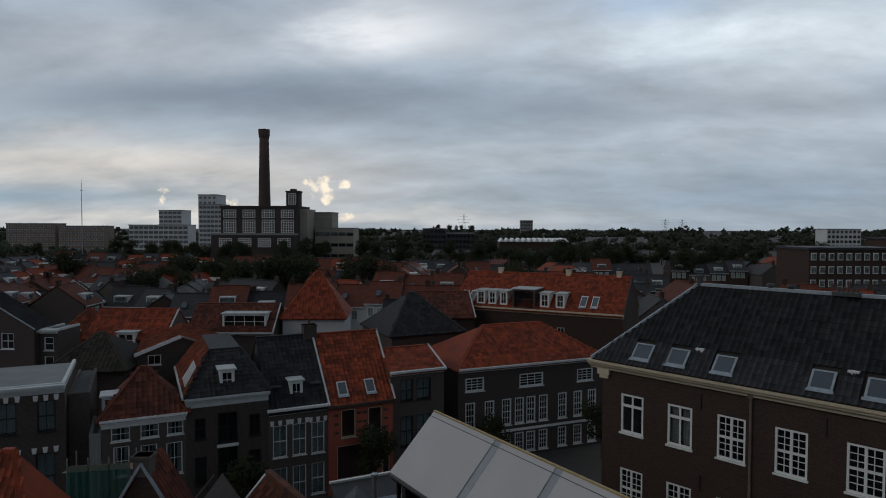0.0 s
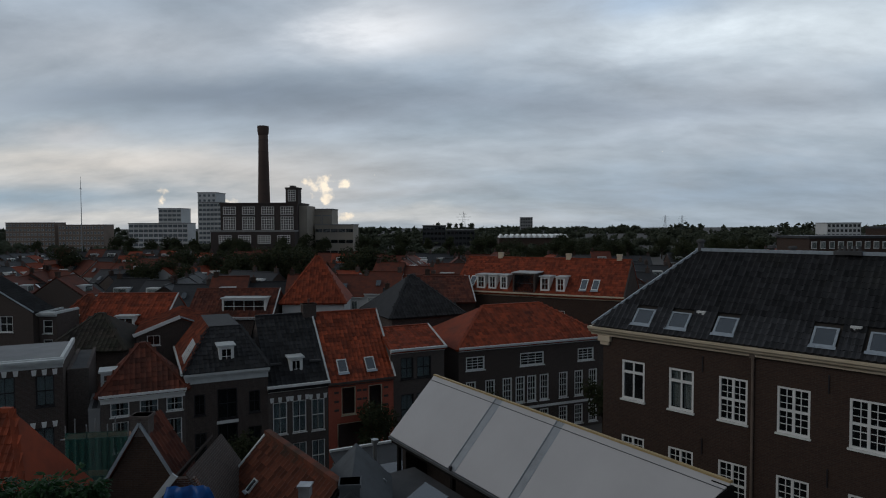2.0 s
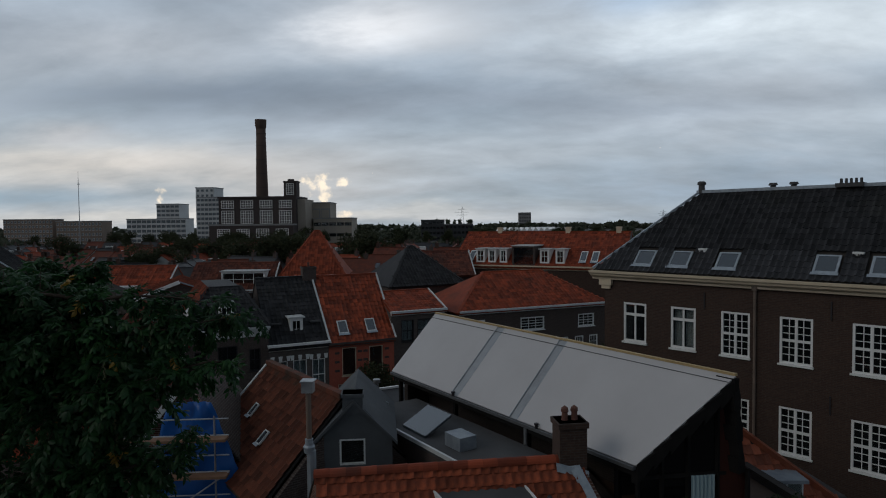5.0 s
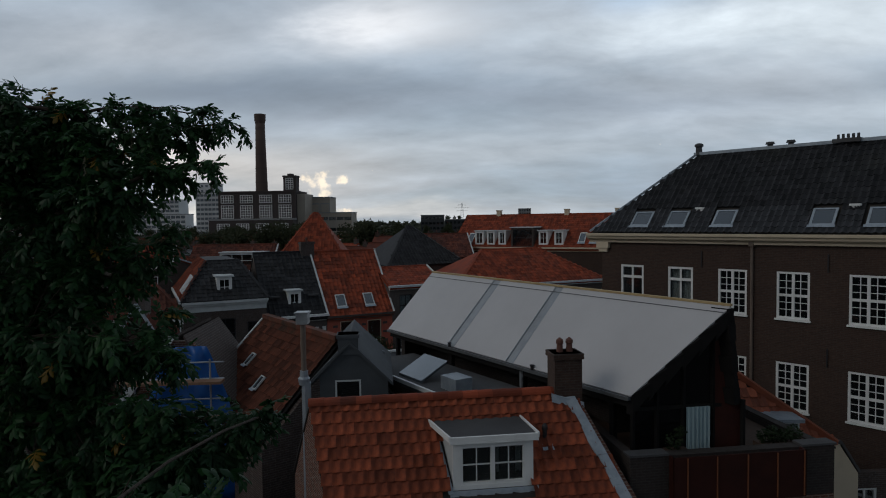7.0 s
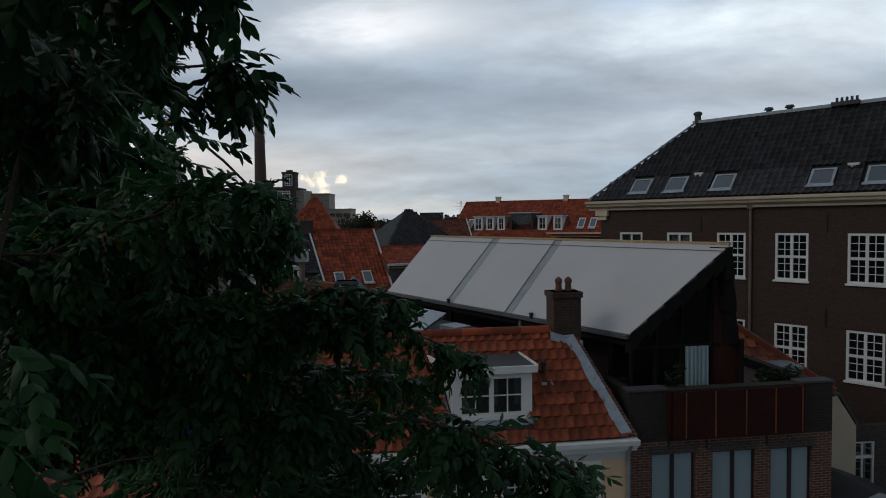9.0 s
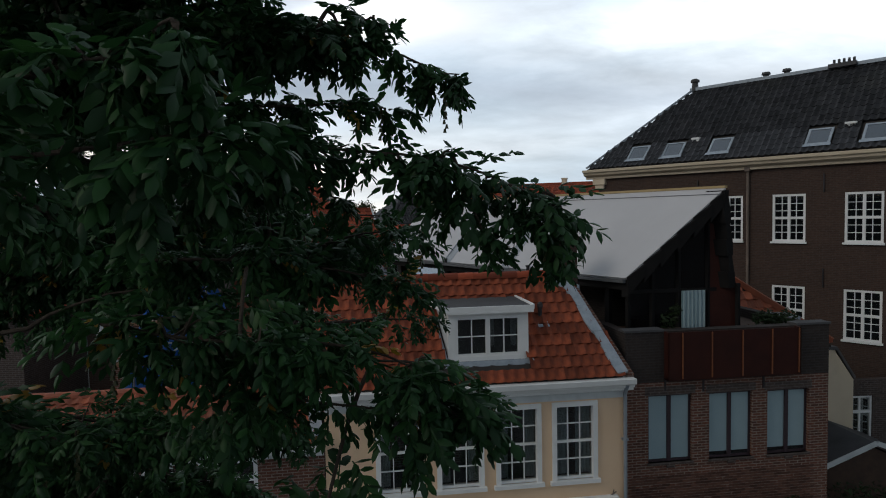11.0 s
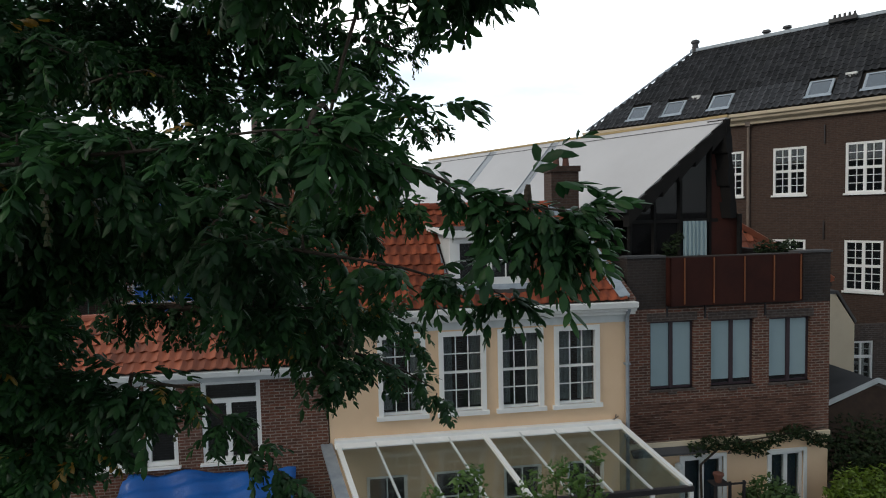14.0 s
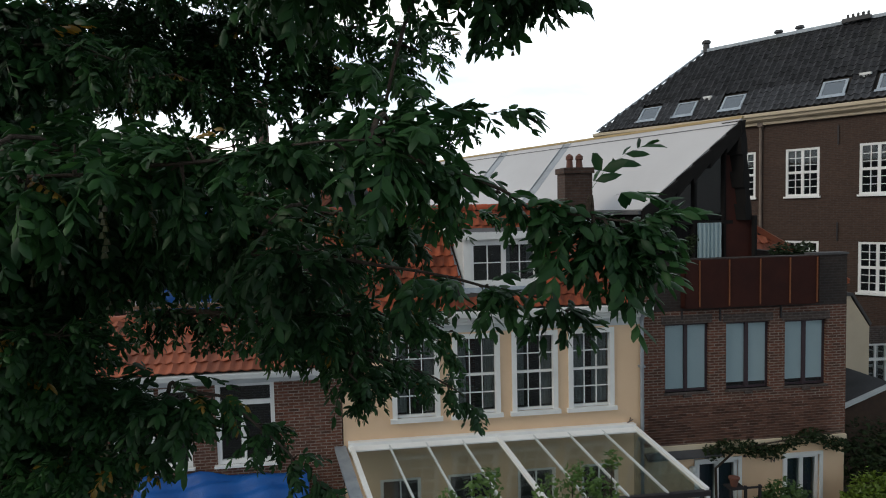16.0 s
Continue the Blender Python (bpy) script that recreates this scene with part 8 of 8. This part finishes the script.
bough(2, 0.70, 0.8, (-0.63, 4.20, 7.85, 0.09), (-0.19, 4.20, 7.72, 0.05), (0.06, 4.20, 7.55, 0.02))
bough(2, 0.60, 0.8, (-0.67, 4.00, 7.50, 0.06), (-0.56, 4.00, 7.38, 0.03), (-0.54, 4.00, 7.32, 0.02))
bough(3, 0.80, 0.7, (-4.41, 5.30, 10.21, 0.29), (-3.14, 5.30, 10.36, 0.19), (-2.16, 5.30, 10.18, 0.43), (-1.28, 5.30, 10.11, 0.29), (-0.79, 5.30, 10.14, 0.10), (-0.26, 5.30, 10.16, 0.06), (0.10, 5.30, 10.01, 0.02))
bough(3, 0.80, 0.7, (-1.62, 5.40, 9.71, 0.34), (-0.92, 5.40, 9.79, 0.19), (-0.43, 5.40, 9.82, 0.08), (-0.21, 5.40, 9.62, 0.02))
bough(3, 0.60, 0.7, (-0.50, 5.30, 9.99, 0.05), (-0.22, 5.30, 9.91, 0.04), (-0.07, 5.30, 9.88, 0.02))
bough(3, 0.70, 0.7, (-1.34, 5.40, 9.16, 0.29), (-0.64, 5.40, 9.24, 0.17), (-0.10, 5.40, 9.25, 0.08), (0.16, 5.40, 9.30, 0.02))
bough(3, 0.70, 0.8, (-2.25, 2.80, 9.13, 0.24), (-1.84, 2.80, 9.07, 0.11), (-1.69, 2.80, 9.01, 0.05))
bough(2, 0.90, 0.8, (-2.21, 2.70, 8.49, 0.28), (-1.67, 2.70, 8.46, 0.18), (-1.22, 2.70, 8.52, 0.12), (-0.93, 2.70, 8.41, 0.09), (-0.71, 2.70, 8.29, 0.05))
bough(2, 1.30, 0.8, (-2.34, 2.80, 7.89, 0.26), (-1.92, 2.80, 7.83, 0.15), (-1.76, 2.80, 7.70, 0.04))
bough(1, 1.40, 0.8, (-2.39, 2.90, 7.25, 0.28), (-1.86, 2.90, 7.31, 0.14), (-1.53, 2.90, 7.36, 0.05), (-1.41, 2.90, 7.44, 0.02))
bough(1, 0.80, 0.8, (-1.31, 2.90, 7.71, 0.03), (-1.08, 2.90, 7.67, 0.04), (-0.89, 2.90, 7.50, 0.04), (-0.76, 2.90, 7.38, 0.05), (-0.62, 2.90, 7.24, 0.03), (-0.58, 2.90, 7.20, 0.02))

near_tree()


# ---- garden shrubs and climbers ----
def shrub(name, at, blobs, mat, count, size, label, stems=6, seed=2):
    rnd = random.Random(seed)
    r = root(name, pose(*at), label, "shrub")
    st = Mesh()
    for b in blobs:
        st.rod((b[0] * 0.2, b[1] * 0.2, 0), b[:3], 0.025, 0.008, 5)
    part("stem", st, M_BARK, r)
    me = leaf_cards(rnd, blobs, count, size)
    me.materials.append(mat)
    part("leaves", me, mat, r)


def gardens():
    W = YH
    rnd = random.Random(9)
    for i, (x, y, h) in enumerate(((-4.9, -3.2, 3.7), (-4.3, -3.1, 4.0), (-2.7, -3.1, 3.9), (-2.2, -3.0, 4.1))):
        p = W @ Vector((x, y, GZ))
        shrub("garden_shrub", tuple(p), [(rnd.gauss(0, 0.2), rnd.gauss(0, 0.15), h - 0.9 - 0.3 * k, 0.34) for k in range(4)] + [(rnd.gauss(0, 0.1), 0, h - 0.55, 0.2)], M_SHRUB, 700, 0.06, "light green leafy shrub beside the glass roof", 4, 30 + i)
    W2 = pose(5.015, 14.9, 0, 0, 0, 10)
    for i, (x, y, z, rr, mat, lab) in enumerate(((2.05, -1.0, 1.75, 0.55, M_BOX, "rounded green clipped box shrub"), (4.2, -1.2, 1.85, 0.6, M_SHRUB_YEL, "yellow-green leafy garden shrub"), (5.2, -1.2, 1.75, 0.7, M_SHRUB_YEL, "yellow-green leafy garden shrub"), (3.2, -1.5, 1.35, 0.5, M_IVY, "dark reddish green shrub"), (5.4, 0.2, 2.2, 0.9, M_IVY, "dark green shrub by the wall"), (6.6, 0.4, 2.0, 1.0, M_IVY, "dark green shrub by the wall"))):
        p = W2 @ Vector((x, y, GZ))
        shrub("garden_shrub", tuple(p), [(0, 0, z - GZ, rr), (rr * 0.6, 0.1, z - GZ - 0.2, rr * 0.7), (-rr * 0.6, 0, z - GZ - 0.15, rr * 0.7)], mat, 1500, 0.07, lab, 3, 50 + i)
    v = root("climbing_vine", W2.copy(), "dark green vine trained along the wall above the doors", "vine")
    st = Mesh().rod((0.9, -0.12, GZ), (0.85, -0.12, 2.3), 0.03)
    st.rod((0.85, -0.12, 2.3), (1.4, -0.14, 2.75), 0.025).rod((1.4, -0.14, 2.75), (4.1, -0.14, 3.0), 0.02)
    part("stem", st, M_BARK, v)
    me = leaf_cards(rnd, [(0.7 + 0.34 * k, -0.16, 2.72 + 0.10 * math.sin(k) + (0.12 if 5 < k < 9 else 0), 0.2) for k in range(11)], 1300, 0.06)
    me.materials.append(M_IVY)
    part("leaves", me, M_IVY, v)
    rail = root("garden_stair_rail", W2.copy(), "black iron stair rail beside the garden door", "railing")
    for x in (0.75, 1.1, 1.45):
        part("post", Mesh().box(x - 0.025, x + 0.025, -0.95, -0.90, GZ, 2.2), M_DARKFRAME, rail)
    for z in (1.3, 1.75, 2.15):
        part("rail_bar", Mesh().box(0.70, 1.5, -0.94, -0.91, z - 0.02, z + 0.02), M_DARKFRAME, rail)
    part("top_plate", Mesh().box(0.62, 1.0, -1.1, -0.8, 2.2, 2.23), M_DARKFRAME, rail)
    pot = root("flower_pot", W2 @ pose(0.8, -0.95, 2.23), "terracotta flower pot on the stair rail", "pot")
    part("pot_body", Mesh().lathe(0, 0, ((0.0, 0.07), (0.16, 0.10), (0.165, 0.12), (0.21, 0.12), (0.21, 0.09)), 14), M_POT, pot)
    g2 = root("terrace_planting", W2.copy(), "green plants in the terrace corner", "plant")
    me = leaf_cards(rnd, [(2.9 + 0.2 * k, 0.6, 7.4 + 0.05 * math.sin(k * 2), 0.2) for k in range(5)] + [(0.35, 0.35, 7.5, 0.22), (0.5, 0.35, 7.75, 0.15)], 900, 0.05)
    me.materials.append(M_IVY)
    part("leaves", me, M_IVY, g2)
    part("planter", Mesh().box(2.7, 4.0, 0.4, 0.8, 7.0, 7.25), M_WOOD, g2)
    part("planter", Mesh().box(0.15, 0.7, 0.2, 0.55, 7.0, 7.3), M_WOOD, g2)


gardens()
